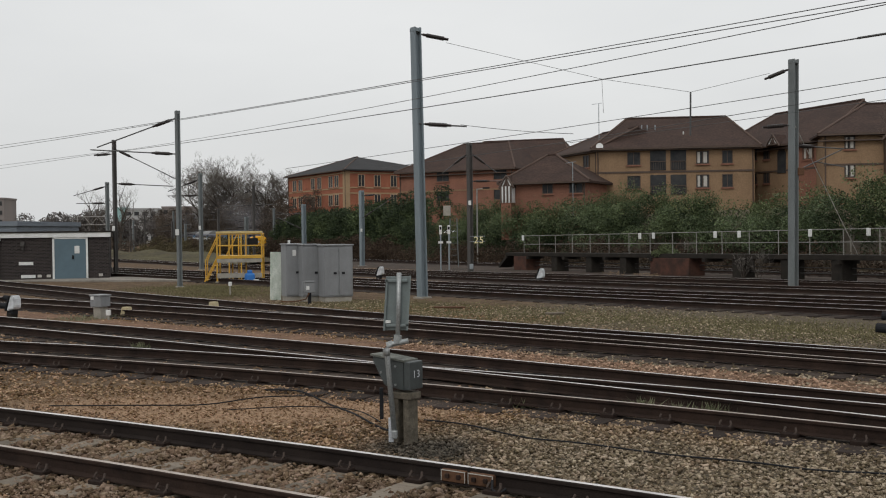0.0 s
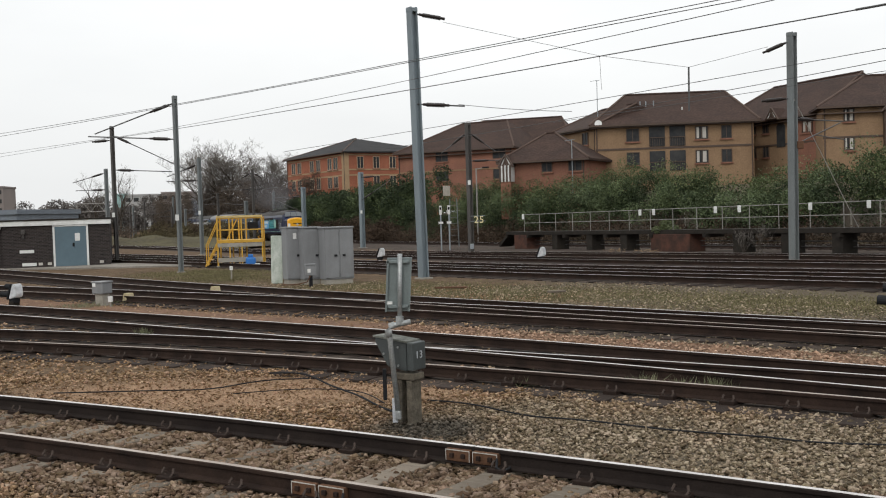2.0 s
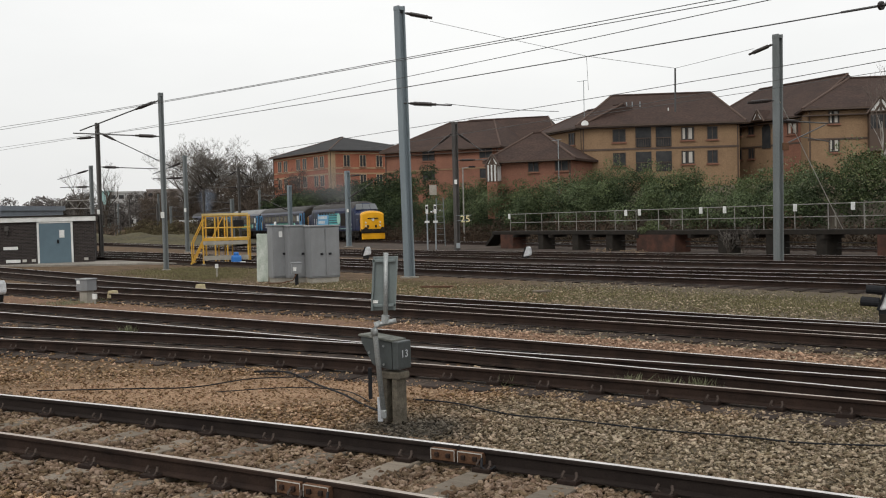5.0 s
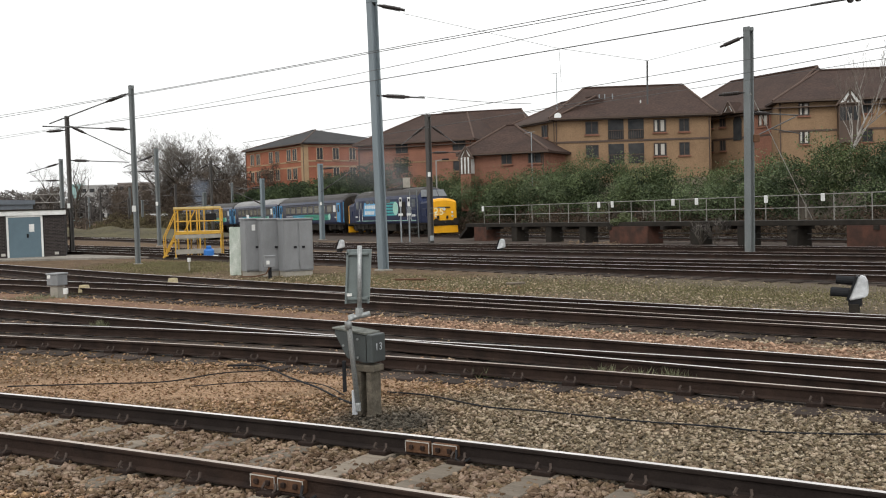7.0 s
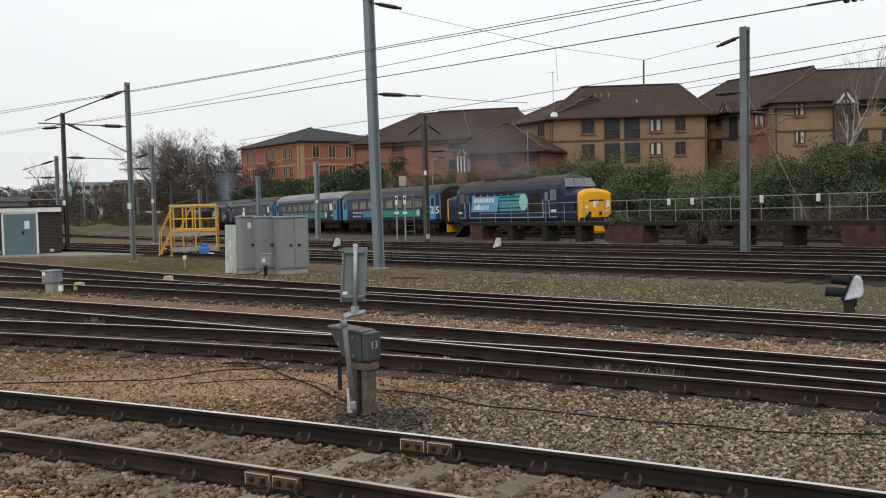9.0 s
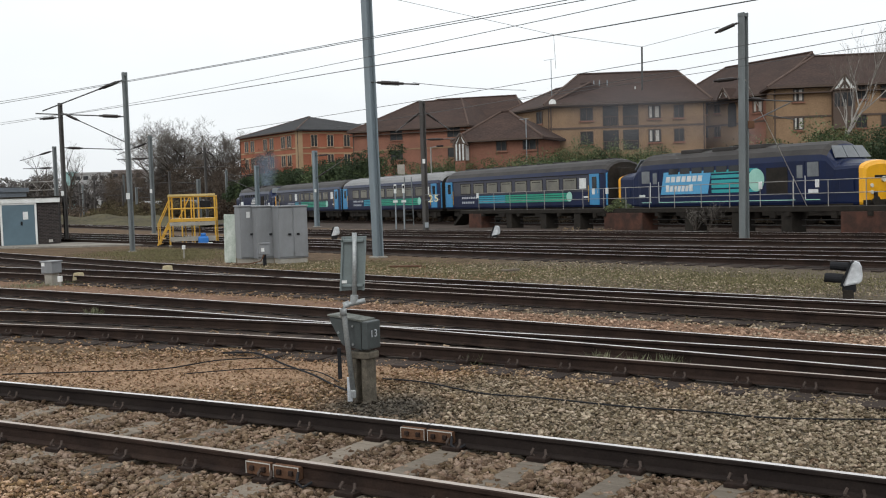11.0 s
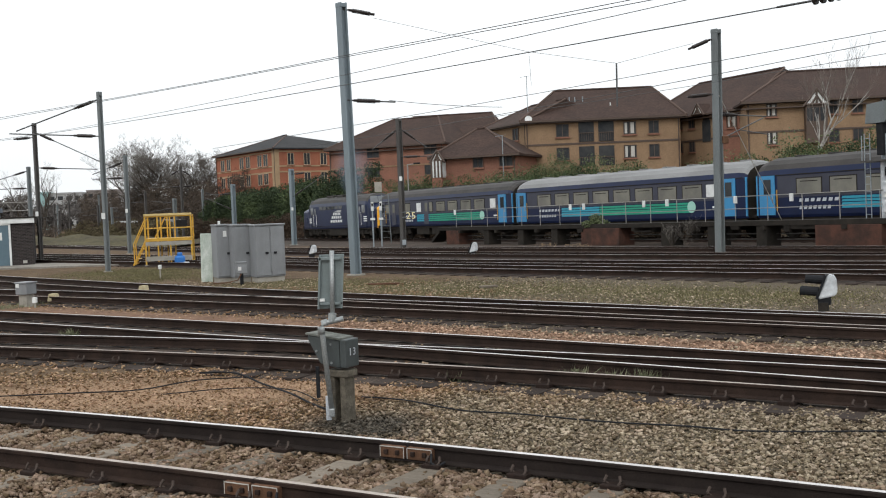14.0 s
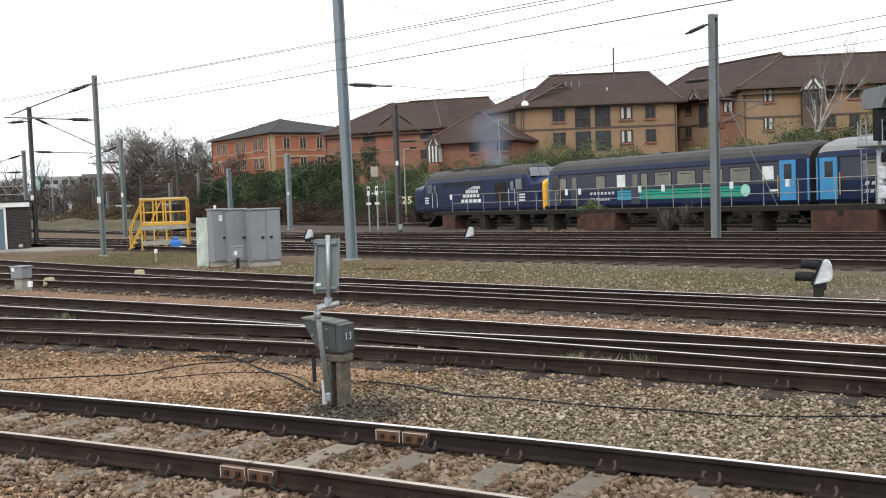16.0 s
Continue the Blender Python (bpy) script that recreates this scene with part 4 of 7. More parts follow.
# ---------------------------------------------------------------- hut, platform and cabinets
def hut():
    m = pose(-22.0, 54.2, 0.0, 0, 0, 19)
    h = thing("brick_hut", m, "dark brick hut with flat white-edged roof and blue-grey door", "hut")
    part("wall", bx(-3.4, 0, -0.2, 1.9, 5, 2.38), M["hutbrick"], h)
    part("lower_wall", bx(-9.0, 0.5, -0.2, -3.42, 5, 2.2), M["hutbrick"], h)
    part("fascia", bx(-3.5, -0.12, 2.2, 1.98, -0.003, 2.45, 0.01), M["white"], h, "white fascia board")
    part("roof", bx(-3.5, -0.16, 2.45, 2.0, 5.1, 2.53, 0.01), M["under"], h, "black felt flat roof")
    part("lower_fascia", bx(-9.1, 0.38, 2.06, -3.52, 0.497, 2.24, 0.01), M["white"], h)
    part("lower_roof", bx(-9.1, 0.36, 2.24, -3.52, 5.1, 2.3, 0.01), M["under"], h)
    lamp_ = part("wall_lamp", bx(-2.5, -0.2, 1.75, -2.3, -0.003, 2.0, 0.03), M["darksteel"], h)
    part("lamp_bracket", bx(-2.44, -0.12, 1.55, -2.36, -0.003, 1.75), M["darksteel"], lamp_)
    for x in (-1.7, -1.25, 1.35):
        part("air_brick", bx(x, -0.03, 0.12, x + 0.2, -0.003, 0.26), M["frame"], h)
    d = part("door", bx(-0.85, -0.06, 0.02, 0.72, 0, 2.12), M["doorblue"], h, "blue-grey double door")
    bm = bmesh.new()
    for a in ((-0.95, 0, -0.85, 2.2), (0.72, 0, 0.82, 2.2), (-0.95, 2.12, 0.82, 2.2)):
        box(bm, a[0], -0.08, a[1], a[2], 0, a[3])
    part("door_frame", bm, M["white"], d)
    part("notice", bx(0.15, -0.08, 1.35, 0.4, -0.06, 1.75), M["white"], d)
    part("handle", bx(0.02, -0.1, 1.05, 0.12, -0.06, 1.25), M["black"], d)
    for x, z in ((-2.25, 0.78), (-2.15, 0.1)):
        part("sign", bx(x - 0.35, -0.03, z, x + 0.35, 0, z + 0.16), M["white"], h)
    return h


hut()


M["paleyellow"] = mat("faded_yellow_paint", (0.62, 0.47, 0.2), (0.5, 0.37, 0.15), 3.0, 0.6)


def work_platform():
    p = thing("work_platform", pose(-11.85, 49.2, -0.03, 0, 0, 8), "yellow metal access platform with steps and guard rails", "platform")
    W, D = 2.1, 1.2
    for x in (-W / 2, W / 2):
        for y in (0, D):
            part("post", bx(x - 0.035, y - 0.035, 0, x + 0.035, y + 0.035, 2.35), M["yellow"], p)
    part("deck", bx(-W / 2, 0, 1.14, W / 2, D, 1.28, 0.01), M["yellow"], p)
    part("plank", bx(-W / 2, -0.05, 0.95, W / 2, 0.02, 1.12), M["concrete"], p)
    part("plank", bx(-W / 2, -0.05, 0.22, W / 2, 0.02, 0.44), M["concrete"], p)
    for x in (-W * 0.23, W * 0.04):
        part("post", bx(x - 0.03, -0.03, 0, x + 0.03, 0.03, 2.35), M["yellow"], p)
    for x in (-W / 2, -W * 0.23, W * 0.04, W / 2):
        part("foot", bx(x - 0.08, -0.08, 0, x + 0.08, 0.08, 0.06, 0.01), M["concrete"], p)
    part("brace", tb([(-W * 0.36, D, 1.25), (-W * 0.1, D, 2.3)], 0.03, 6), M["yellow"], p)
    part("top_board", bx(-W / 2 - 0.04, -0.05, 2.33, W / 2 + 0.04, 0.03, 2.43, 0.01), M["paleyellow"], p, "faded yellow top board")
    for z in (1.75, 2.3):
        for y in (0, D):
            part("guard_rail", tb([(-W / 2, y, z), (W / 2, y, z)], 0.03, 6), M["yellow"], p)
        for x in (-W / 2, W / 2):
            part("guard_rail", tb([(x, 0, z), (x, D, z)], 0.03, 6), M["yellow"], p)
    for x in (-0.45, -0.15, 0.2):
        part("upright", bx(x - 0.03, D - 0.03, 0, x + 0.03, D + 0.03, 2.3), M["yellow"], p)
    for y in (0.1, 0.8):
        part("stringer", tb([(-W / 2, y, 1.2), (-W / 2 - 0.6, y, 0.05)], 0.04, 6), M["yellow"], p)
        part("stair_rail", tb([(-W / 2, y, 2.2), (-W / 2 - 0.55, y, 1.05), (-W / 2 - 0.55, y, 0.1)], 0.028, 6), M["yellow"], p)
    for k in range(5):
        part("step", bx(-W / 2 - 0.6 + k * 0.12, 0.1, 0.12 + k * 0.22, -W / 2 - 0.4 + k * 0.12, 0.8, 0.15 + k * 0.22), M["yellow"], p)
    part("control_box", bx(0.3, 0.8, 1.75, 0.8, 1.05, 2.1, 0.03), M["black"], p)
    return p


work_platform()


# ---------------------------------------------------------------- houses
M["hip"] = mat("pale_ridge_tiles", (0.115, 0.08, 0.066), (0.085, 0.06, 0.05), 1.0, 0.85)


def house(name, pl, pr, deep, z0, eave, ridge, brick, roof, label, rows=(), hip=(None, None), over=0.5, ridge_at=0.5):
    """A house whose front runs from pl to pr (as seen from the yard), deep metres back."""
    pl, pr = Vector(pl), Vector(pr)
    w = (pr - pl).length
    yaw = math.degrees(math.atan2((pr - pl).y, (pr - pl).x))
    h = thing(name, pose(pl.x, pl.y, 0, 0, 0, yaw), label, "building", "houses above the line")
    part("wall", bx(0, 0, z0, w, deep, eave), brick, h)
    bm = bmesh.new()
    o = over
    yr = deep * ridge_at
    near_ = min(w / 2 - 0.1, deep * 0.5)
    xa, xb = near_ if hip[0] is None else hip[0], w - (near_ if hip[1] is None else hip[1])
    low = [(-o, -o), (w + o, -o), (w + o, deep + o), (-o, deep + o)]
    e0 = [bm.verts.new((x, y, eave - 0.12)) for x, y in low]
    e1 = [bm.verts.new((x, y, eave + 0.06)) for x, y in low]
    ra, rb = bm.verts.new((xa, yr, ridge)), bm.verts.new((xb, yr, ridge))
    bm.faces.new(e0[::-1])
    for k in range(4):
        bm.faces.new((e0[k], e0[(k + 1) % 4], e1[(k + 1) % 4], e1[k]))
    bm.faces.new((e1[0], e1[1], rb, ra))
    bm.faces.new((e1[2], e1[3], ra, rb))
    bm.faces.new((e1[1], e1[2], rb))
    bm.faces.new((e1[3], e1[0], ra))
    rf = part("roof", bm, roof, h)
    part("gutter", bx(-o, -o - 0.1, eave - 0.1, w + o, -o, eave + 0.04), M["browframe"], rf)
    part("ridge_tiles", tb([(xa, yr, ridge + 0.02), (xb, yr, ridge + 0.02)], 0.12, 6), roof, rf)
    for a, b in (((-o, -o), (xa, yr)), ((w + o, -o), (xb, yr))):
        part("hip_tiles", tb([(a[0], a[1], eave + 0.08), (b[0], b[1], ridge + 0.02)], 0.1, 6), M["hip"], rf)
    for x in (0.15, w - 0.15):
        part("downpipe", tb([(x, -0.08, z0), (x, -0.08, eave - 0.1)], 0.06, 6), M["browframe"], h)
    return h, w


def window(h, x, z, w, hh, side="front", fm="frame", deep=0.0, bars=1):
    """A window with frame, pane and sill in the front wall (or the left end wall)."""
    if side == "front":
        m = pose(x, 0, z)
    else:
        m = pose(0, x, z, 0, 0, -90) if side == "left" else pose(deep, x, z, 0, 0, 90)
    g = part("window", bx(0.05, -0.03, 0.05, w - 0.05, 0.0, hh - 0.05), M["pane"], h, at=m)
    bm = bmesh.new()
    t = 0.06
    box(bm, 0, -0.09, 0, t, 0, hh)
    box(bm, w - t, -0.09, 0, w, 0, hh)
    box(bm, t, -0.09, 0, w - t, 0, t)
    box(bm, t, -0.09, hh - t, w - t, 0, hh)
    for k in range(bars):
        c = w * (k + 1) / (bars + 1)
        box(bm, c - 0.03, -0.08, t, c + 0.03, 0, hh - t)
    if fm == "curtain":
        for a, b in ((0.12, w * 0.3), (w * 0.56, w * 0.84)):
            part("curtain", bx(a, -0.036, 0.1, b, -0.03, hh - 0.1), M["frame"], g, "pale curtain behind the glass")
        fm = "browframe"
    part("window_frame", bm, M[fm], g)
    part("sill", bx(-0.1, -0.14, -0.12, w + 0.1, 0, -0.005), M["concrete"] if fm == "frame" else M["brickpink"], g)
    return g


# orange office block
A, _ = house("office_building", (-32.4, 168.5), (-20.45, 150.0), 16, 0.0, 11.4, 14.3, M["brickor"], M["slateroof"],
             "orange brick two-storey office block with dark hipped slate roof", hip=(8.0, 12.6))
M["tanframe"] = mat("tan_window_frame", (0.47, 0.36, 0.25), (0.4, 0.3, 0.2), 2.0, 0.6)
for z, hh in ((9.0, 1.75), (6.3, 1.65)):
    for x in (2.0, 4.4, 9.4, 11.8, 16.0, 18.1):
        window(A, x, z, 1.5, hh, fm="tanframe")
    for y in (1.9, 4.5, 7.2):
        window(A, y, z, 1.05, hh, "right", deep=22.03, fm="tanframe")
M["palebuff"] = mat("pale_buff_brick", (0.38, 0.27, 0.165), (0.31, 0.22, 0.135), 0.5, 0.9, 0, 0.2, 14)
part("corner_pier", bx(21.0, -0.06, 0, 22.1, 0.6, 11.3), M["palebuff"], A, "buff brick corner pier")
for z in (8.75, 7.95, 10.9):
    part("string_course", bx(-0.05, -0.05, z, 21.0, 0, z + 0.2), M["palebuff"], A)
    part("string_course", bx(22.02, 0.6, z, 22.07, 16, z + 0.2), M["palebuff"], A)

# red-brown flats
B, _ = house("apartment_building", (-11.1, 131.0), (3.0, 124.0), 13, 2.5, 9.7, 13.5, M["brickpink"], M["tileroof"],
             "red-brown brick flats with brown tiled hipped roof", hip=(5.8, 3.6))
for z in (8.45, 6.05):
    for x in (5.4, 13.2):
        window(B, x, z, 1.7, 1.2, fm="browframe")
B2, _ = house("apartment_building", (-1.6, 132.5), (10.5, 129.0), 12, 2.5, 9.9, 14.1, M["brickpink"], M["tileroof"],
              "brown-roofed flats behind the small house", hip=(-0.5, 2.5))
part("verge_board", tb([(-0.62, -0.5, 9.9), (-0.62, 6.0, 14.15)], 0.16, 5), M["frame"], B2, "pale verge board of the gable")
S, _ = house("small_house", (1.45, 90.75), (8.2, 87.75), 7, 1.5, 6.35, 8.95, M["brickpink"], M["tileroof"],
             "low red-brown brick house with brown hipped roof and timbered bay", hip=(2.7, 3.9))
for x, w_ in ((3.5, 0.95), (5.9, 1.2)):
    window(S, x, 5.4, w_, 0.85, fm="browframe")
C, _ = house("apartment_building", (9.6, 93.0), (23.2, 92.0), 11, 2.5, 9.4, 12.6, M["brickbuff"], M["tileroof"],
             "buff brick flats with balconies under a brown hipped roof", hip=(3.0, 1.6))
for z in (7.95, 5.87):
    for x, w_, f_ in ((2.7, 1.15, "browframe"), (8.65, 1.12, "curtain"), (10.87, 0.9, "browframe")):
        window(C, x, z, w_, 1.15, fm=f_)
CW, _ = house("apartment_building", (6.6, 101.0), (9.75, 93.5), 8, 2.5, 9.4, 11.5, M["brickbuff"], M["tileroof"],
              "buff brick wing of the flats with brown roof", hip=(2.0, -0.3))
window(CW, 5.6, 7.95, 1.1, 1.1, fm="browframe")
D, _ = house("apartment_building", (21.9, 102.5), (28.0, 89.0), 10, 2.5, 9.55, 13.2, M["brickbuff"], M["tileroof"],
             "buff brick flats with a timbered gable and arched window", hip=(3.0, 0.4))
for z in (8.45, 6.3):
    for x in (5.7, 7.45):
        window(D, x, z, 0.8, 0.98, fm="browframe")
window(D, 12.6, 8.1, 1.3, 1.05, fm="curtain")
E_, _ = house("apartment_building", (27.2, 86.0), (46.0, 83.2), 11, 2.5, 9.75, 12.75, M["brickbuff"], M["tileroof"],
              "buff brick flats with white-framed windows behind a birch", hip=(4.3, 3.0))
for z in (8.55, 6.25):
    for x, f_ in ((1.6, "curtain"), (6.5, "browframe"), (8.4, "browframe"), (10.6, "curtain"), (14.0, "browframe")):
        window(E_, x, z, 0.85, 1.08, fm=f_)


# ---------------------------------------------------------------- planting on the bank
def leaves(name, blobs, count, size, material, label, kind="stuff", category="shrubs", parent=None, seed=1):
    """Many small two-triangle leaves gathered in clumps: (centre, radii)."""
    rng = np.random.default_rng(seed)
    vol = np.array([b[1][0] * b[1][2] for b in blobs])
    pick = rng.choice(len(blobs), count, p=vol / vol.sum())
    cen = np.array([b[0] for b in blobs])[pick]
    rad = np.array([b[1] for b in blobs])[pick]
    d = rng.normal(size=(count, 3))
    d /= np.linalg.norm(d, axis=1)[:, None]
    r = rng.uniform(0.55, 1.08, (count, 1))
    c = cen + d * rad * r
    a, b = rng.normal(size=(count, 3)), rng.normal(size=(count, 3))
    a /= np.linalg.norm(a, axis=1)[:, None]
    b = b - (a * b).sum(1)[:, None] * a
    b /= np.linalg.norm(b, axis=1)[:, None]
    s = size * rng.uniform(0.5, 1.4, (count, 1))
    v = np.stack([c - a * s, c + b * s * 0.55, c + a * s, c - b * s * 0.55], 1).reshape(-1, 3)
    f = np.arange(count * 4).reshape(-1, 4)
    ob = raw_mesh(name, v.tolist(), f.tolist(), material, parent)
    return tagged(ob, label, category if parent is None else "", kind=kind)


# ---------------------------------------------------------------- relay cabinets
def cabinet(m, w, d, h, doors, label):
    c = thing("relay_cabinet", m, label, "cabinet", "relay cabinets")
    part("plinth", bx(0.03, 0.03, -0.15, w - 0.03, d, 0.12, 0.01), M["concrete"], c)
    part("body", bx(0, 0, 0.12, w, d, h - 0.05, 0.012), M["cab"], c)
    part("lid", bx(-0.03, -0.04, h - 0.05, w + 0.03, d + 0.03, h, 0.012), M["cab"], c)
    for k in range(doors):
        a, b = w * k / doors + 0.025, w * (k + 1) / doors - 0.025
        dr = part("door", bx(a, -0.022, 0.17, b, -0.001, h - 0.09, 0.006), M["cab"], c)
        part("handle", bx(b - 0.16 if k == 0 else a + 0.08, -0.06, h * 0.47, b - 0.06 if k == 0 else a + 0.18, -0.022, h * 0.47 + 0.07, 0.01), M["black"], dr)
        for z in (0.3, h * 0.5, h - 0.3):
            part("hinge", bx(a - 0.02, -0.035, z, a + 0.01, -0.01, z + 0.1), M["cab"], dr)
    return c


cabinet(pose(-5.49, 34.6, 0.0, 0, 0, 28), 1.02, 0.62, 1.88, 2, "grey steel relay cabinet with two doors beside the mast")
cabinet(pose(-6.29, 34.95, 0.0, 0, 0, 28), 0.62, 0.6, 1.9, 1, "grey steel relay cabinet between two others")
c1 = cabinet(pose(-6.87, 35.15, 0.0, 0, 0, 28), 0.52, 0.6, 1.92, 1, "narrow grey relay cabinet with a white notice")
part("notice", bx(0.22, -0.03, 1.5, 0.34, -0.022, 1.7), M["white"], c1)
part("finial", tb([(0.2, 0.3, 1.9), (0.2, 0.3, 2.03)], 0.045, 8), M["white"], c1)
jb = thing("junction_box", pose(-5.87, 33.9, 0.0, 0, 0, 20), "small grey junction box on a post with orange cables", "junction box")
part("box", bx(-0.16, -0.1, 0.32, 0.16, 0.1, 0.66, 0.02), M["cab"], jb)
part("lid", bx(-0.18, -0.12, 0.66, 0.18, 0.12, 0.7, 0.01), M["cab"], jb)
part("leg", bx(-0.05, -0.05, -0.1, 0.05, 0.05, 0.34), M["black"], jb)
part("notice", bx(-0.12, -0.11, 0.42, -0.02, -0.1, 0.54), M["white"], jb)
part("cable", tb([(0.0, -0.05, 0.35), (-0.15, -0.15, 0.12), (-0.5, -0.1, 0.05), (-0.9, 0.1, 0.05)], 0.02, 6), M["orangeplate"], jb)
bd = thing("leaning_board", pose(-7.42, 36.0, 0.0, -3, 1.5, 20), "white lichen-stained slab standing beside the cabinets", "slab")
part("slab", bx(-0.19, -0.05, -0.05, 0.19, 0.05, 1.62, 0.012), mat("lichen_white_slab", (0.72, 0.75, 0.70), (0.33, 0.40, 0.33), 3.0, 0.9, 0, 0.2, 30, stretch=(1, 1, 0.5)), bd)


# ---------------------------------------------------------------- point motor box with number 13 and its sign panel
def numbered_box():
    b = thing("trackside_box", pose(-0.93, 11.34, 0.0), "dark grey trackside box numbered 13 on a concrete post", "trackside box")
    yaw = Matrix.Rotation(radians(-33), 4, "Z")
    for x, w in ((-0.1, 0.07), (0.04, 0.07)):
        bm = bmesh.new()
        box(bm, x, -0.09, -0.15, x + w, 0.09, 0.44, 0.012, m=yaw)
        part("post_leg", bm, M["lichen"], b)
    part("post_web", bx(-0.05, 0.0, -0.15, 0.08, 0.05, 0.44, m=yaw), M["lichen"], b)
    part("post_cap", bx(-0.14, -0.1, 0.44, 0.15, 0.1, 0.52, 0.015, m=yaw), M["lichen"], b, "weathered concrete cap")
    bm = bmesh.new()
    prism(bm, [(-0.36, 0.90), (-0.37, 0.85), (-0.20, 0.58), (0.08, 0.54), (0.08, 0.85)], -0.11, 0.11, m=yaw)
    bmesh.ops.bevel(bm, geom=list(bm.edges), offset=0.012, segments=2, affect="EDGES")
    body = part("housing", bm, M["boxgrey"], b)
    bm = bmesh.new()
    prism(bm, [(-0.38, 0.918), (-0.38, 0.90), (0.09, 0.85), (0.09, 0.87)], -0.125, 0.125, m=yaw)
    part("lid", bm, M["boxlid"], b, "pale worn lid")
    part("end_cover", bx(0.08, -0.12, 0.55, 0.16, 0.12, 0.855, 0.012, m=yaw), M["boxgrey"], b)
    for x, z in ((-0.04, 0.80), (-0.04, 0.60), (-0.24, 0.72)):
        part("bolt", tb([yaw @ Vector((x, -0.11, z)), yaw @ Vector((x, -0.122, z))], 0.013, 8), M["pipe"], body)
    for k, ch in enumerate("13"):
        cu = bpy.data.curves.new("digit", "FONT")
        cu.body, cu.size, cu.extrude, cu.align_x = ch, 0.115, 0.002, "CENTER"
        tmp = new("digit", cu)
        me = bpy.data.meshes.new_from_object(tmp.evaluated_get(bpy.context.evaluated_depsgraph_get()))
        bpy.data.objects.remove(tmp)
        me.materials.append(M["letter"])
        dg = new("digit", me)
        dg.parent = b
        dg.matrix_local = yaw @ pose(0.164, -0.04 + 0.07 * k, 0.68, 90, 0, 90)
        tagged(dg, "white painted digit")
    part("flap", bx(-0.275, -0.05, 0.22, -0.235, 0.0, 0.56, 0.004), M["black"], b, "dark triangular flap")
    part("feeder_board", bx(-0.165, -0.2, 0.0, -0.11, -0.16, 0.26, 0.004), M["letter"], b, "dull white flaking board")
    return b


M["lichen"] = mat("lichened_concrete", (0.17, 0.148, 0.115), (0.07, 0.062, 0.05), 9.0, 0.95, 0, 0.4, 60)
M["boxlid"] = mat("worn_lid", (0.2, 0.205, 0.185), (0.07, 0.075, 0.065), 9.0, 0.8, 0, 0.2, 60)
numbered_box()


def sign_panel():
    b = thing("sign_post", pose(-1.07, 11.14, 0.0), "bent grey pipe carrying the back of a sign panel", "sign post")
    part("pole", tb([(0.04, 0, 0.08), (-0.03, 0, 0.95), (-0.035, 0, 1.0), (-0.02, 0, 1.035), (0.03, 0, 1.055), (0.2, 0.0, 1.09)], 0.029, 10), M["pipe"], b, smooth=True)
    part("elbow", tb([(-0.035, 0, 0.93), (-0.04, 0, 1.0), (-0.02, 0, 1.045), (0.03, 0, 1.06)], 0.038, 10), M["pipe"], b, smooth=True)
    part("upper_pole", tb([(0.085, 0, 1.06), (0.11, 0, 1.82)], 0.026, 10), M["pipe"], b, smooth=True)
    part("clamp", tb([(0.08, 0, 1.06), (0.088, 0, 1.15)], 0.043, 10), M["pipe"], b)
    part("foot_clamp", bx(0.01, -0.035, 0.04, 0.07, 0.035, 0.13, 0.01), M["pipe"], b)
    bm = bmesh.new()
    box(bm, -0.05, 0.035, 1.2, 0.215, 0.05, 1.78, 0.004)
    vs = list(bm.verts)
    for v in vs:
        v.co.x += 0.04 * (v.co.z - 1.2) / 0.58 - 0.02
    part("panel", bm, M["panelgrey"], b, "green-grey back of a sign panel")
    for x in (-0.05, 0.195):
        bm = bmesh.new()
        box(bm, x, 0.0, 1.2, x + 0.02, 0.05, 1.78)
        for v in bm.verts:
            v.co.x += 0.04 * (v.co.z - 1.2) / 0.58 - 0.02
        part("panel_edge", bm, M["panelgrey"], b)
    for z in (1.24, 1.72):
        part("bracket", bx(-0.04, 0.0, z, 0.2, 0.03, z + 0.03, 0.004), M["panelgrey"], b)
    part("label", bx(-0.05, 0.0, 1.28, 0.01, 0.03, 1.31), M["white"], b)
    return b


sign_panel()


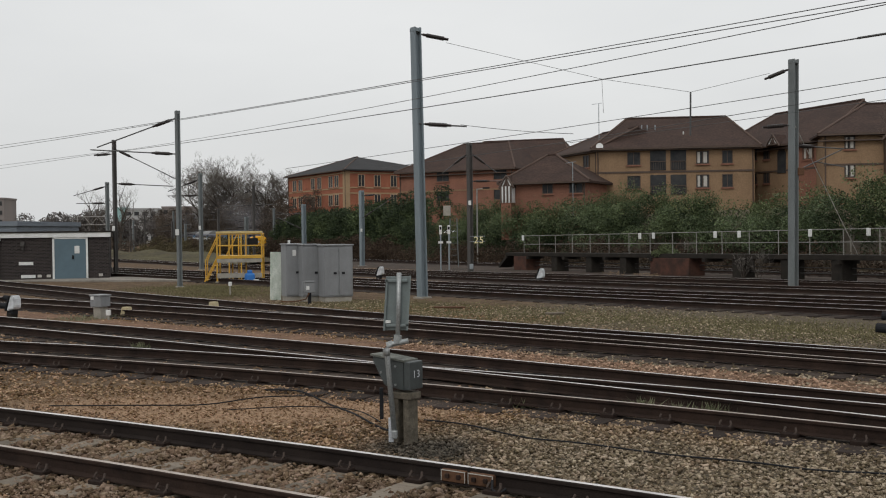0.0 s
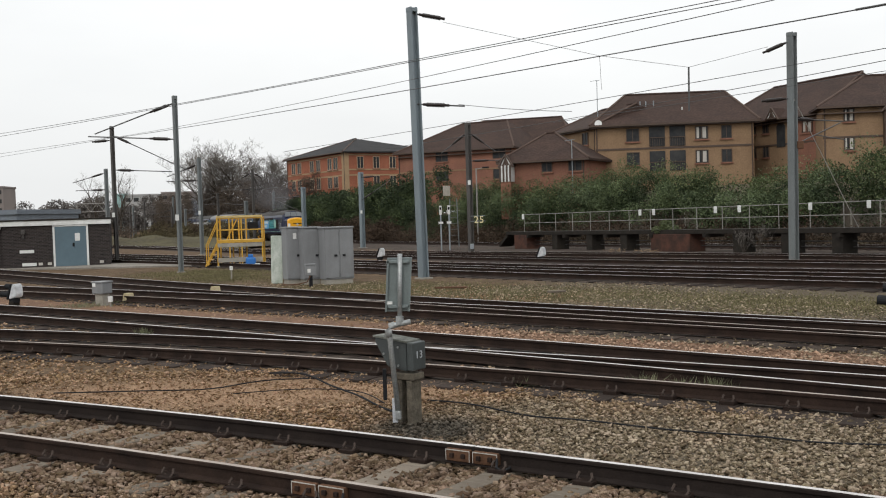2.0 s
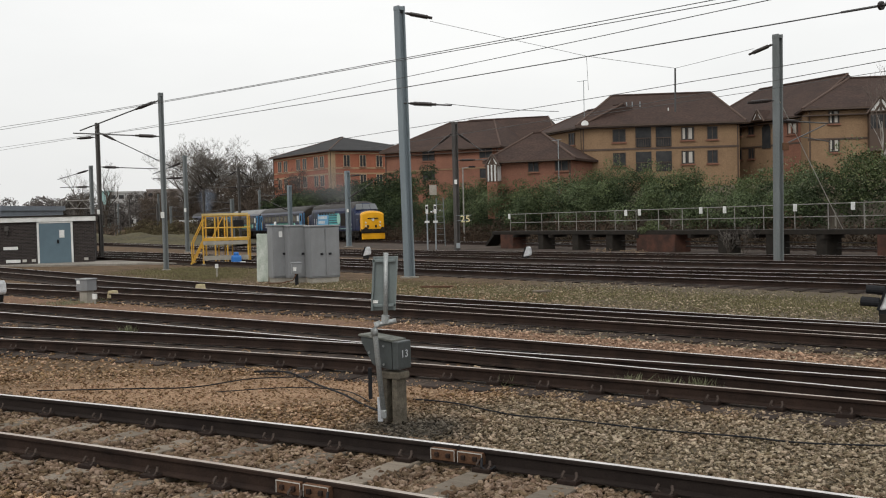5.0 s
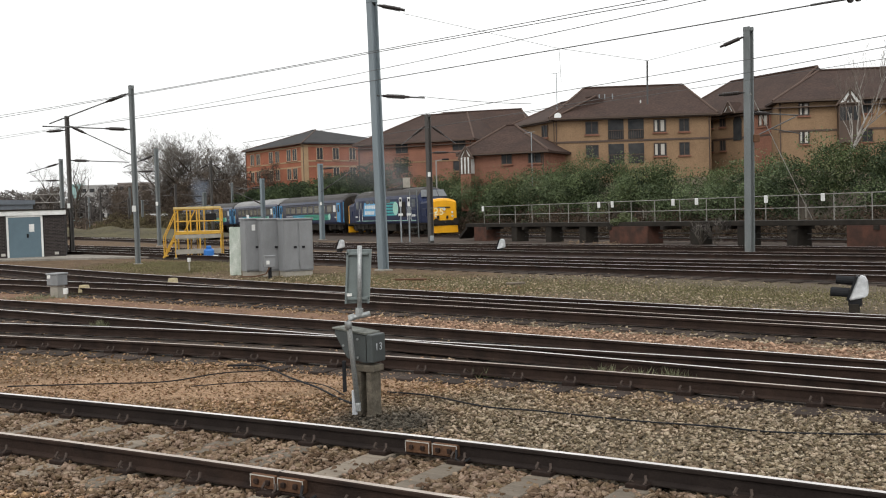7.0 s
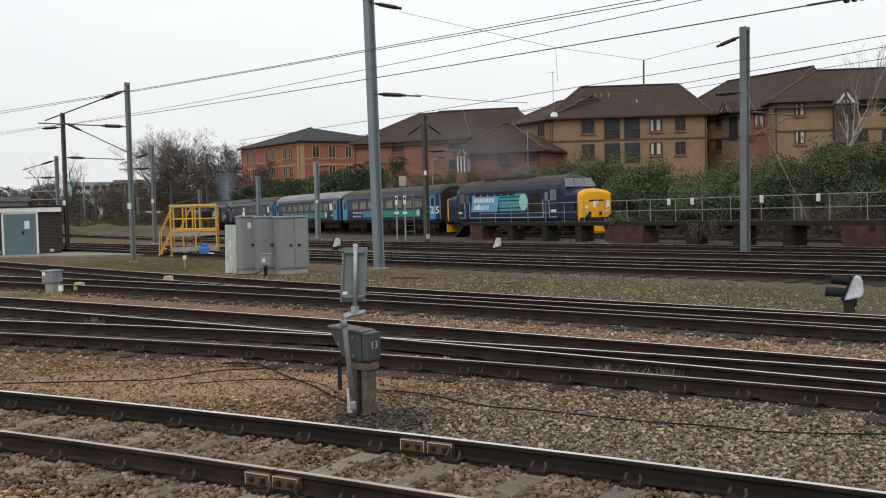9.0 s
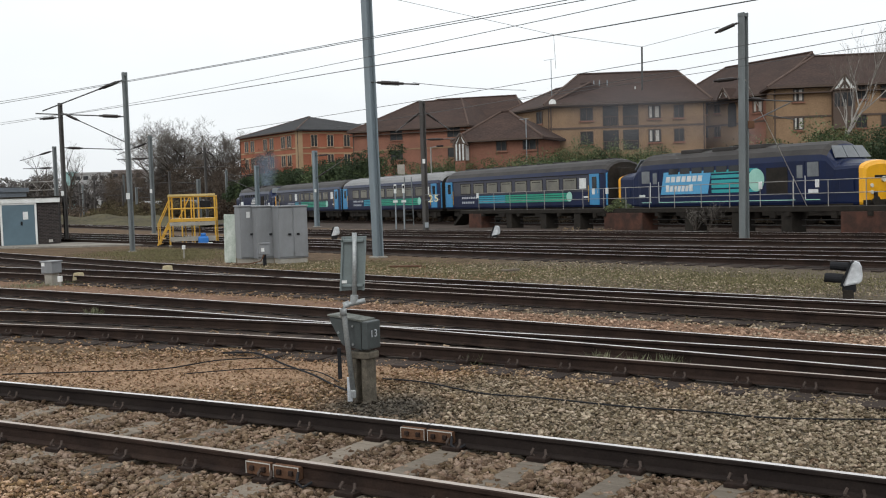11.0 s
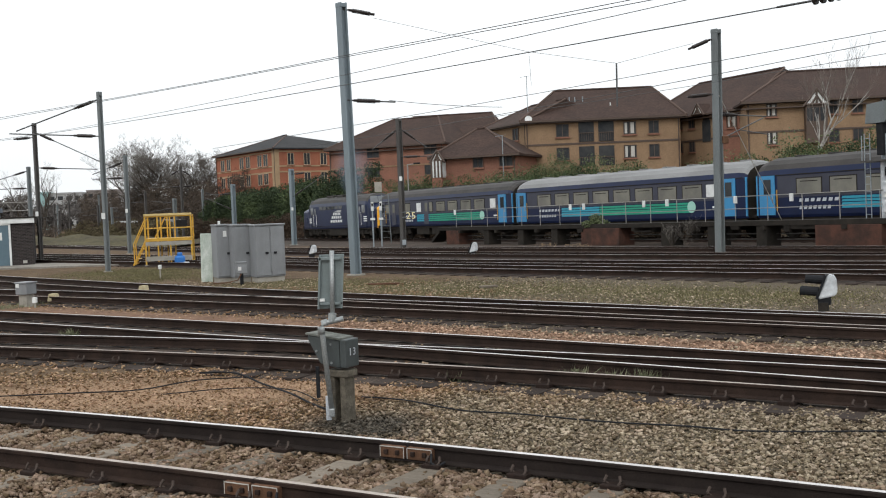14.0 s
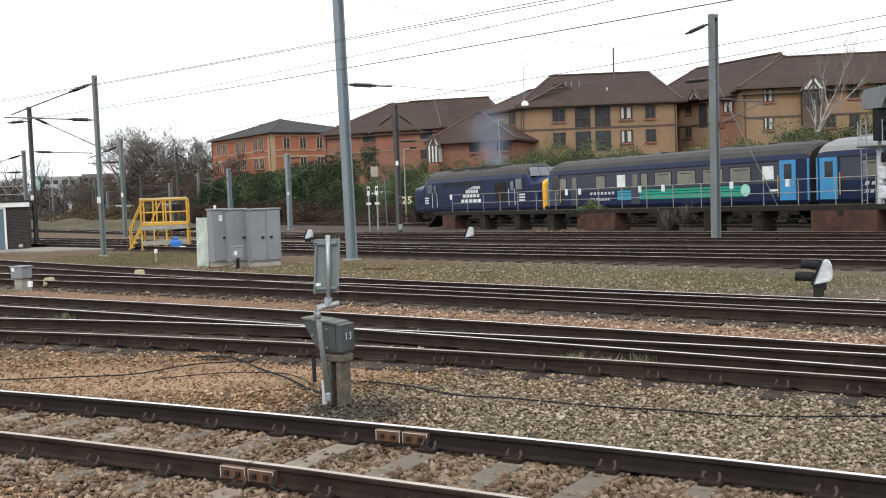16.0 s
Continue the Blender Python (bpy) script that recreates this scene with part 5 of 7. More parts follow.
# ---------------------------------------------------------------- dwarf signals and small lineside things
def dwarf_signal(x, y, yaw, k=1.0, hoods=True, label="white-backed dwarf signal with black hoods beside the track"):
    d = thing("dwarf_signal", pose(x, y, ground_z(x, y), 0, 0, yaw), label, "signal", "dwarf signals")
    bm = bmesh.new()
    prism(bm, [(-0.05 * k, 0.24 * k), (0.24 * k, 0.30 * k), (0.27 * k, 0.38 * k), (0.25 * k, 0.60 * k), (0.19 * k, 0.68 * k), (0.11 * k, 0.66 * k)], -0.13 * k, 0.13 * k)
    bmesh.ops.bevel(bm, geom=list(bm.edges), offset=0.02 * k, segments=2, affect="EDGES")
    part("shell", bm, M["signalwhite"], d, "white shell", smooth=False)
    bm = bmesh.new()
    prism(bm, [(-0.09 * k, 0.26 * k), (-0.055 * k, 0.235 * k), (0.11 * k, 0.66 * k), (0.07 * k, 0.67 * k)], -0.16 * k, 0.16 * k)
    part("face_plate", bm, M["black"], d)
    if hoods:
        for z, yy, x0 in ((0.58, 0.0, 0.04), (0.37, -0.09, -0.05), (0.37, 0.09, -0.05)):
            part("hood", tb([(x0 * k, yy * k, z * k), ((x0 - 0.3) * k, yy * k, (z + 0.02) * k)], 0.075 * k, 12), M["black"], d, smooth=False)
    part("bracket", bx(-0.06 * k, -0.1 * k, 0.14 * k, 0.16 * k, 0.1 * k, 0.27 * k, 0.01), M["black"], d)
    part("base", bx(-0.05 * k, -0.12 * k, -0.1, 0.12 * k, 0.12 * k, 0.18 * k, 0.01), M["under"], d)
    return d


M["signalwhite"] = mat("chalky_white_paint", (0.68, 0.7, 0.72), (0.36, 0.375, 0.39), 4.0, 0.5, fine=0.1)
dwarf_signal(7.53, 19.57, -25, 1.07)
dwarf_signal(-13.36, 28.61, -25, 1.0)
dwarf_signal(-5.44, 51.2, -25, 1.05, False, "white dwarf signal between the far tracks")
dwarf_signal(2.21, 46.8, -25, 1.05, False, "white dwarf signal near the raised walkway")


def lineside_box(x, y, yaw, w, h, label):
    b = thing("lineside_box", pose(x, y, 0, 0, 0, yaw), label, "box")
    part("case", bx(-w / 2, -0.2, 0.3, w / 2, 0.2, 0.3 + h, 0.02), M["cab"], b)
    part("lid", bx(-w / 2 - 0.02, -0.22, 0.3 + h, w / 2 + 0.02, 0.22, 0.34 + h, 0.01), M["cab"], b)
    part("stand", bx(-w / 2 + 0.06, -0.14, -0.05, w / 2 - 0.06, 0.14, 0.3), M["concrete"], b)
    part("label_plate", bx(-w / 2 + 0.03, -0.21, 0.5, -w / 2 + 0.13, -0.2, 0.62), M["white"], b)
    return b


lineside_box(-10.72, 28.34, -20, 0.37, 0.3, "small grey lineside box on a concrete stand")


def marker_post(x, y, h, label, material):
    b = thing("marker_post", pose(x, y, ground_z(x, y)), label, "post")
    part("stem", tb([(0, 0, -0.05), (0, 0, h)], 0.03, 8), M["concrete"], b)
    part("cap", bx(-0.055, -0.05, h - 0.15, 0.055, 0.05, h, 0.01), material, b)


marker_post(-10.3, 27.8, 0.3, "short white marker post", M["white"])
marker_post(-13.75, 28.2, 0.34, "short white marker post beside the dwarf signal", M["white"])
marker_post(-9.84, 39.3, 0.5, "small white-topped post on the grass", M["white"])


def concrete_block(x, y, w, h, yaw):
    b = thing("concrete_block", pose(x, y, -0.02, 0, 0, yaw), "pale cast block lying between the rails", "block", "pale blocks")
    bm = bmesh.new()
    prism(bm, [(-w / 2, 0), (w / 2, 0), (w * 0.36, h), (-w * 0.3, h)], -w * 0.35, w * 0.35)
    bmesh.ops.bevel(bm, geom=list(bm.edges), offset=0.015, segments=2, affect="EDGES")
    part("block", bm, mat("pale_yellow_block", (0.5, 0.43, 0.27), (0.4, 0.34, 0.22), 5.0, 0.85), b)


concrete_block(-10.25, 29.06, 0.3, 0.26, -20)
concrete_block(-8.44, 31.62, 0.3, 0.22, -30)


def plank(x, y, L, yaw, material, label):
    b = thing("timber_plank", pose(x, y, ground_z(x, y) + 0.03, 0, 0, yaw), label, "plank")
    part("board", bx(-L / 2, -0.1, 0, L / 2, 0.1, 0.05, 0.006), material, b)


plank(-1.17, 31.05, 0.95, -8, M["orangeplate"], "reddish plank lying in the grass")
plank(1.78, 28.47, 0.5, 10, M["timber"], "dark piece of timber lying in the grass")

ap = new("concrete_apron", mesh_of("concrete_apron", bx(-25.0, 0, -0.2, 8.6, 4.2, 0.03, 0.01), mat("stained_apron_concrete", (0.27, 0.25, 0.22), (0.16, 0.145, 0.125), 0.6, 0.95, 0, 0.3, 20, fine=0.3, fine_scale=12)))
ap.matrix_world = pose(-22.3, 51.9, 0.0, 0, 0, -7)
tagged(ap, "pale concrete apron in front of the hut", "pavement", kind="structure")

bag = thing("plastic_container", pose(-11.3, 48.9, 0.0, 0, 0, 15), "bright blue plastic container under the yellow platform", "container")
part("tub", bx(-0.24, -0.17, 0, 0.24, 0.17, 0.42, 0.1), M["bluebin"], bag)
part("lid", bx(-0.12, -0.1, 0.4, 0.12, 0.1, 0.56, 0.05), M["bluebin"], bag)
part("sheet", bx(0.16, -0.3, 0.0, 0.42, -0.18, 0.12, 0.03), M["white"], bag, "white sheet")


# ---------------------------------------------------------------- cables on the ballast
def cable(pts, label, r=0.017):
    p = [Vector((x, y, -0.015 + (0.02 if k % 2 else 0.0))) for k, (x, y) in enumerate(pts)]
    out = []
    for k in range(len(p) - 1):
        a, b, c, d = p[max(k - 1, 0)], p[k], p[k + 1], p[min(k + 2, len(p) - 1)]
        for j in range(6):
            u = j / 6
            out.append(0.5 * ((2 * b) + (c - a) * u + (2 * a - 5 * b + 4 * c - d) * u * u + (3 * b - a - 3 * c + d) * u ** 3)
                       + Vector((noise.noise((k, j, 1)) * 0.02, noise.noise((k, j, 5)) * 0.03, 0)))
    out.append(p[-1])
    ob = new("ground_cable", mesh_of("ground_cable", tb(out, r, 6), M["black"]))
    tagged(ob, label, "cable", "cables on the ballast")


cable([(-5.9, 13.7), (-4.55, 13.59), (-3.8, 13.75), (-3.16, 14.22), (-2.5, 14.44)], "black cable lying loose on the gravel", 0.009)
cable([(-3.29, 15.04), (-2.71, 14.74), (-2.17, 13.8), (-1.68, 12.85), (-1.35, 12.2), (-1.05, 11.6)], "black cable running to the numbered box", 0.012)
cable([(-3.4, 13.32), (-2.48, 13.44), (-1.74, 13.27), (-1.3, 12.3)], "thin black cable half buried in gravel", 0.007)
cable([(-0.8, 12.55), (-0.28, 12.12), (0.36, 11.47), (0.95, 11.04), (1.77, 10.57), (2.53, 10.09), (3.27, 9.79), (5.2, 9.4)], "long black cable snaking over the ballast", 0.009)


# ---------------------------------------------------------------- rail joints, chairs and clips
def fishplate(x, y, yaw):
    f = thing("rail_joint", pose(x, y, 0.0, 0, 0, yaw), "bolted rusty fishplates at a rail joint", "rail joint", "rail joints")
    for a in (-0.27, 0.015):
        part("fishplate", bx(a, -0.075, 0.03, a + 0.255, -0.014, 0.14, 0.008), M["orangeplate"], f)
        bm = bmesh.new()
        for q in ((a, 0.128, a + 0.255, 0.136), (a, 0.035, a + 0.006, 0.13), (a + 0.249, 0.035, a + 0.255, 0.13)):
            box(bm, q[0], -0.079, q[1], q[2], -0.076, q[3])
        part("paint_line", bm, M["frame"], f)
    for a in (-0.2, -0.08, 0.08, 0.2):
        part("bolt", bx(a - 0.02, -0.10, 0.065, a + 0.02, -0.074, 0.105, 0.006), M["rust"], f)
    part("gap", bx(-0.004, -0.037, 0.12, 0.004, 0.037, 0.1715), M["black"], f)
    part("bond_cable", tb([(0.27, -0.08, 0.1), (0.3, -0.14, 0.04), (0.36, -0.14, 0.01), (0.42, -0.1, 0.05)], 0.012, 6), M["black"], f)
    return f


def rail_point(key, side, x, y):
    """The spot on a rail nearest to (x, y), and the rail's heading there."""
    pts = centre(TRACKS[key], -6, 16, 0.02)
    best = None
    for p, q in zip(pts, pts[1:]):
        d = (q - p).normalized()
        c = p + Vector((-d.y, d.x)) * side * GAUGE / 2
        e = (c - Vector((x, y))).length
        if best is None or e < best[0]:
            best = (e, c, math.degrees(math.atan2(d.y, d.x)))
    return best[1].x, best[1].y, best[2]


fishplate(*rail_point("near", 1, -0.13, 9.29))
fishplate(*rail_point("near", -1, -1.355, 8.18))


def clip_mesh():
    bm = bmesh.new()
    tube(bm, [(0.09 * math.cos(a), 0.0 + 0.03 * math.sin(a * 2), 0.055 + 0.05 * math.sin(a)) for a in np.linspace(math.pi * 1.02, math.pi * 1.98, 7)], 0.016, 6)
    tube(bm, [(-0.09, 0, 0.055), (-0.07, 0.03, 0.11)], 0.016, 6)
    tube(bm, [(0.09, 0, 0.055), (0.07, 0.03, 0.11)], 0.016, 6)
    return mesh_of("rail_clip", bm, mat("rusty_spring_clip", (0.085, 0.066, 0.056), (0.05, 0.038, 0.033), 8.0, 0.8, 0.1))


CLIP = clip_mesh()
CHAIR = mesh_of("chair", bx(-0.09, -0.17, -0.06, 0.09, 0.17, 0.012, 0.008), M["rust"])


def clips(tr, key, lo, hi, offs, pitch):
    pts = centre(TRACKS[key], lo, hi, pitch)
    for p, q in zip(pts, pts[1:]):
        d = (q - p).normalized()
        nr = Vector((-d.y, d.x))
        yaw = math.degrees(math.atan2(d.y, d.x))
        for off in offs:
            c = p + nr * off
            ch = new("chair", CHAIR)
            ch.parent = tr
            ch.matrix_local = pose(c.x, c.y, 0.018, 0, 0, yaw)
            for sgn in (-1, 1):
                e = c + nr * (0.115 * sgn)
                cl_ = new("clip", CLIP)
                cl_.parent = tr
                cl_.matrix_local = pose(e.x, e.y, 0.006, 0, 0, yaw + (0 if sgn < 0 else 180)) @ Matrix.Scale(0.76, 4)


clips(TR["near"], "near", -2.78, 13, (-GAUGE / 2, GAUGE / 2), 0.82)
clips(TR["t2"], "t2", -1.93, 18, (-GAUGE / 2,), 0.74)


# ---------------------------------------------------------------- ballast stones, weeds and grass
def rail_gap(x, y):
    """True where a stone may lie beside the near rails."""
    ok = np.ones(len(x), bool)
    for key in ("near", "t1", "t2"):
        pts = np.array([tuple(p) for p in centre(TRACKS[key], -8, 26, 0.8)])
        for i in range(len(pts) - 1):
            a, b = pts[i], pts[i + 1]
            d = b - a
            ln = np.hypot(*d)
            d = d / ln
            u = (x - a[0]) * d[0] + (y - a[1]) * d[1]
            v = -(x - a[0]) * d[1] + (y - a[1]) * d[0]
            inside = (u >= 0) & (u <= ln)
            ok &= ~(inside & (np.abs(np.abs(v) - GAUGE / 2) < 0.085))
            if key != "near":
                ok &= ~(inside & (np.abs(v) < GAUGE / 2) & (rng_np.random(len(x)) < 0.6))
    return ok


rng_np = np.random.default_rng(7)


def near_v(x, y):
    """Distance from the near track's centre line."""
    a, b = np.array(TRACKS["near"][0]), np.array(TRACKS["near"][2])
    d = (b - a) / np.linalg.norm(b - a)
    return -(x - a[0]) * d[1] + (y - a[1]) * d[0]


def stones(name, n, y0, y1, lo, hi, label, far=False, zone=0, material="stone", band=None, rise=0.0):
    y = y0 + (y1 - y0) * rng_np.random(n) ** (1.25 if not far else 1.0)
    x = (rng_np.random(n) * 2 - 1) * (0.55 * y + 1.2)
    keep = rail_gap(x, y)
    sandy = ((x + 3.6) * 0.26) ** 2 + ((y - 13.6) * 0.75) ** 2 < 0.9
    keep &= ~(sandy & (rng_np.random(n) < 0.4))
    a, b = np.array(TRACKS["near"][0]), np.array(TRACKS["near"][2])
    d = (b - a) / np.linalg.norm(b - a)
    u = (x - a[0]) * d[0] + (y - a[1]) * d[1] + 7.7
    on_sleeper = (np.abs((u + 0.41) % 0.82 - 0.41) < 0.12) & (np.abs(near_v(x, y)) < 1.2)
    keep &= ~(on_sleeper & (x > -1.2) & (rng_np.random(n) < 0.8))
    vv = np.abs(near_v(x, y) + rng_np.normal(0, 0.12, n))
    if zone == 1:
        keep &= vv < 1.55
    elif zone == 2:
        keep &= vv >= 1.55
    if band:
        (ax, ay), (ex, ey), half = band
        ln = math.hypot(ex - ax, ey - ay)
        off = ((x - ax) * (ey - ay) - (y - ay) * (ex - ax)) / ln
        keep &= np.abs(off + rng_np.normal(0, half * 0.3, n)) < half
    x, y, sandy = x[keep], y[keep], sandy[keep]
    n = len(x)
    v = near_v(x, y)
    coarse = np.clip(1 - (np.abs(v) - 1.0) / 0.8, 0, 1)
    size = (lo + (hi - lo) * rng_np.random(n) ** 2.2) * (1 + 0.45 * coarse) * np.where(sandy, 0.7, 1.0)
    base = np.array([(sx, sy, sz) for sz in (-1, 1) for sx, sy in ((-1, -1), (1, -1), (1, 1), (-1, 1))], float)
    pts = base[None] * rng_np.uniform(0.35, 1.05, (n, 8, 3))
    pts *= (size[:, None] * rng_np.uniform((0.9, 0.6, 0.38), (1.75, 1.15, 0.8), (n, 3)))[:, None, :]
    ang = rng_np.normal(0, 0.34, (n, 2))
    az = rng_np.uniform(0, 6.283, n)
    ca, sa = np.cos(ang[:, 0])[:, None], np.sin(ang[:, 0])[:, None]
    pts = np.stack([pts[..., 0], ca * pts[..., 1] - sa * pts[..., 2], sa * pts[..., 1] + ca * pts[..., 2]], -1)
    ca, sa = np.cos(ang[:, 1])[:, None], np.sin(ang[:, 1])[:, None]
    pts = np.stack([ca * pts[..., 0] + sa * pts[..., 2], pts[..., 1], -sa * pts[..., 0] + ca * pts[..., 2]], -1)
    ca, sa = np.cos(az)[:, None], np.sin(az)[:, None]
    pts = np.stack([ca * pts[..., 0] - sa * pts[..., 1], sa * pts[..., 0] + ca * pts[..., 1], pts[..., 2]], -1)
    pts += np.stack([x, y, rng_np.uniform(-0.055, -0.02, n) + 0.012 * coarse + rise], -1)[:, None, :]
    quad = np.array(((3, 2, 1, 0), (4, 5, 6, 7), (0, 1, 5, 4), (1, 2, 6, 5), (2, 3, 7, 6), (3, 0, 4, 7)))
    faces = (np.arange(n)[:, None, None] * 8 + quad[None]).reshape(-1)
    me = bpy.data.meshes.new(name)
    me.vertices.add(n * 8)
    me.vertices.foreach_set("co", pts.reshape(-1))
    me.loops.add(n * 24)
    me.loops.foreach_set("vertex_index", faces.astype(np.int32))
    me.polygons.add(n * 6)
    me.polygons.foreach_set("loop_start", np.arange(n * 6, dtype=np.int32) * 4)
    me.update(calc_edges=True)
    me.validate()
    me.materials.append(M[material])
    return tagged(new(name, me), label, "ballast", kind="stuff")


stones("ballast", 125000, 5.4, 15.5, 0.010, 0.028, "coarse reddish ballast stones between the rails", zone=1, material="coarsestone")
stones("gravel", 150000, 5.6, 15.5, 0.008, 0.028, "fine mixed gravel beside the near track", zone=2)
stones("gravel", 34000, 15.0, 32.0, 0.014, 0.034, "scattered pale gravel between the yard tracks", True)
M["palestone"] = mat("pale_limestone_chippings", (0.42, 0.345, 0.245), (0.24, 0.19, 0.13), 1.5, 0.95, 0, 0.5, 40, island=0.6)
M["pinkstone"] = mat("pinkish_chippings", (0.4, 0.28, 0.2), (0.24, 0.15, 0.1), 1.5, 0.95, 0, 0.5, 40, island=0.6)
stones("gravel", 42000, 19.0, 36.0, 0.009, 0.026, "pale chippings strewn over the grass strip", True, material="palestone", band=((-4.6, 33.5), (8.3, 22.1), 1.5))
stones("gravel", 30000, 11.0, 21.0, 0.012, 0.034, "pale pinkish chippings on bare earth between tracks", True, material="pinkstone", band=((2.2, 17.3), (8.5, 11.7), 0.5), rise=0.032)


def bare_earth():
    """A ragged reddish strip of earth between two pairs of tracks."""
    xs = np.arange(-22.0, 12.1, 0.4)
    vs, fs = [], []
    for x in xs:
        y = float(np.interp(x, (-22, -9.0, 0.3, 5.35, 12.1), (37.5, 26.0, 18.85, 14.6, 9.0)))
        for k, w in enumerate((-1.0, -0.5, 0.0, 0.5, 1.0)):
            yy = y + w * (1.15 + 0.5 * noise.noise((x * 0.6, w * 3, 2)))
            vs.append((float(x), yy, ground_z(x, yy) + (0.032 if abs(w) < 1 else 0.004)))
    for i in range(len(xs) - 1):
        for k in range(4):
            fs.append((i * 5 + k, (i + 1) * 5 + k, (i + 1) * 5 + k + 1, i * 5 + k + 1))
    m = mat("reddish_bare_earth", (0.2, 0.118, 0.075), (0.115, 0.07, 0.047), 1.6, 0.95, 0, 0.8, 30, fine=0.45, fine_scale=24)
    tagged(raw_mesh("bare_earth", vs, fs, m), "strip of reddish bare earth between the tracks", "earth", kind="structure")


bare_earth()


def blades(name, spots, count, h, material, label, seed, spread=1.0):
    r_ = np.random.default_rng(seed)
    c = np.array(spots)[r_.integers(0, len(spots), count)] + r_.normal(0, spread, (count, 2)) * np.array([1, 1])
    z = np.array([ground_z(*q) for q in c])
    a = r_.uniform(0, 6.283, count)
    ln = h * r_.uniform(0.4, 1.4, count)
    w = 0.012 + 0.006 * r_.random(count)
    lean = r_.normal(0, 0.5, (count, 2)) * ln[:, None]
    v = np.stack([np.stack([c[:, 0] - w * np.cos(a), c[:, 1] - w * np.sin(a), z], -1),
                  np.stack([c[:, 0] + w * np.cos(a), c[:, 1] + w * np.sin(a), z], -1),
                  np.stack([c[:, 0] + lean[:, 0], c[:, 1] + lean[:, 1], z + ln], -1)], 1).reshape(-1, 3)
    ob = raw_mesh(name, v.tolist(), np.arange(count * 3).reshape(-1, 3).tolist(), material)
    return tagged(ob, label, "grass", kind="stuff")


M["grass"] = mat("short_yellow_green_grass", (0.18, 0.16, 0.085), (0.12, 0.112, 0.06), 0.5, 0.9, island=0.4)
M["weed"] = mat("pale_green_weed", (0.22, 0.22, 0.14), (0.12, 0.13, 0.075), 3.0, 0.9, island=0.3)
strip = [(-4.6 + 0.62 * k * 0.8, 33.5 - 0.55 * k * 0.8) for k in range(0, 27)]
blades("grass", strip, 42000, 0.035, M["grass"], "short patchy grass on the strip between tracks", 3, 1.3)
blades("grass", [(-9 - 0.8 * k, 39 + 1.2 * k) for k in range(6)], 18000, 0.05, M["grass"], "short mossy grass near the yellow platform", 4, 1.5)
for k, (x, y) in enumerate([(2.74, 12.85), (2.31, 12.79), (-1.28, 16.51), (-6.92, 20.53), (1.87, 13.17), (0.44, 13.63), (-11.2, 28.0), (-10.4, 29.6)]):
    w_ = blades("weed", [(x, y)], 150 if k < 6 else 400, 0.15 if k < 6 else 0.1, M["weed"], "small pale weeds growing in the ballast", 20 + k, 0.09 if k < 6 else 0.4)


# ---------------------------------------------------------------- hedge and scrub on the bank
def top_band(s):
    dip = math.exp(-((s - 1.5) / 4.2) ** 2)
    return 0.8 + 0.2 * math.sin(s * 0.35) + 0.15 * math.sin(s * 0.93 + 1) - 1.05 * dip


def hedge(label, s0, s1, q0, q1, top0, top1, count, size, material, seed, name="hedge", low=0.12, step=(0.35, 0.8)):
    """Overlapping leafy clumps along the bank, their tops at uneven heights."""
    r_ = random.Random(seed)
    blobs = []
    s = s0
    while s < s1:
        q = r_.uniform(q0, q1)
        p = on_line(s, q)
        zb = ground_z(p.x, p.y)
        top = (top0 + (top1 - top0) * r_.random()) * (0.75 + 0.25 * top_band(s))
        z = zb + top * low
        while z < zb + top:
            rr = r_.uniform(0.45, 1.0)
            blobs.append(((p.x + r_.uniform(-0.9, 0.9), p.y + r_.uniform(-0.9, 0.9), z), (rr * 1.1, rr * 1.1, rr * 0.75)))
            z += rr * 0.9
        s += r_.uniform(*step)
    return leaves(name, blobs, count, size, material, label, seed=seed)


M["leafpale"] = mat("yellow_green_leaves", (0.115, 0.135, 0.05), (0.065, 0.085, 0.034), 0.25, 0.75, island=0.2)
M["leafmid"] = mat("mid_green_ivy", (0.105, 0.14, 0.055), (0.05, 0.075, 0.032), 0.4, 0.75, island=0.25)
M["scrubgrey"] = mat("grey_brown_winter_scrub", (0.10, 0.078, 0.06), (0.065, 0.052, 0.042), 0.2, 0.9, island=0.3)
M["bramble"] = mat("dry_brown_bramble", (0.075, 0.05, 0.035), (0.045, 0.035, 0.026), 0.4, 0.9, island=0.4)
hedge("dense green ivy hedge along the railway bank", -42, 48, 6.4, 8.6, 3.4, 4.9, 230000, 0.058, M["leaf"], 1, "hedge", 0.42, (0.4, 1.1))
hedge("dark evergreen bushes on the railway bank", -85, 48, 5.8, 8.0, 2.6, 4.3, 140000, 0.064, M["leafdark"], 2, "bushes", 0.25, (0.6, 1.9))
hedge("yellow-green ivy tops along the hedge", -40, 48, 6.2, 9.0, 3.9, 5.1, 24000, 0.066, M["leafpale"], 3, "ivy", 0.72)
r_ = random.Random(77)
lumps = []
for k in range(64):
    s_ = -40 + 86 * r_.random()
    p_ = on_line(s_, r_.uniform(5.3, 6.6))
    zt = ground_z(p_.x, p_.y) + r_.uniform(1.9, 3.9) * (0.75 + 0.25 * top_band(s_))
    rr = r_.uniform(0.6, 1.25)
    lumps.append(((p_.x, p_.y, zt), (rr * 1.15, rr * 1.15, rr * 0.8)))
leaves("ivy", lumps, 60000, 0.06, M["leafmid"], "rounded lumps of green ivy bulging from the hedge", seed=78)
hedge("brown bramble scrub at the foot of the bank", -62, 48, 4.0, 5.6, 0.7, 1.9, 60000, 0.07, M["bramble"], 4, "scrub", 0.1)
hedge("green bushes beneath the orange office block", -98, -52, 7, 12, 4.6, 6.3, 95000, 0.11, M["leafdark"], 5, "bushes", 0.3)
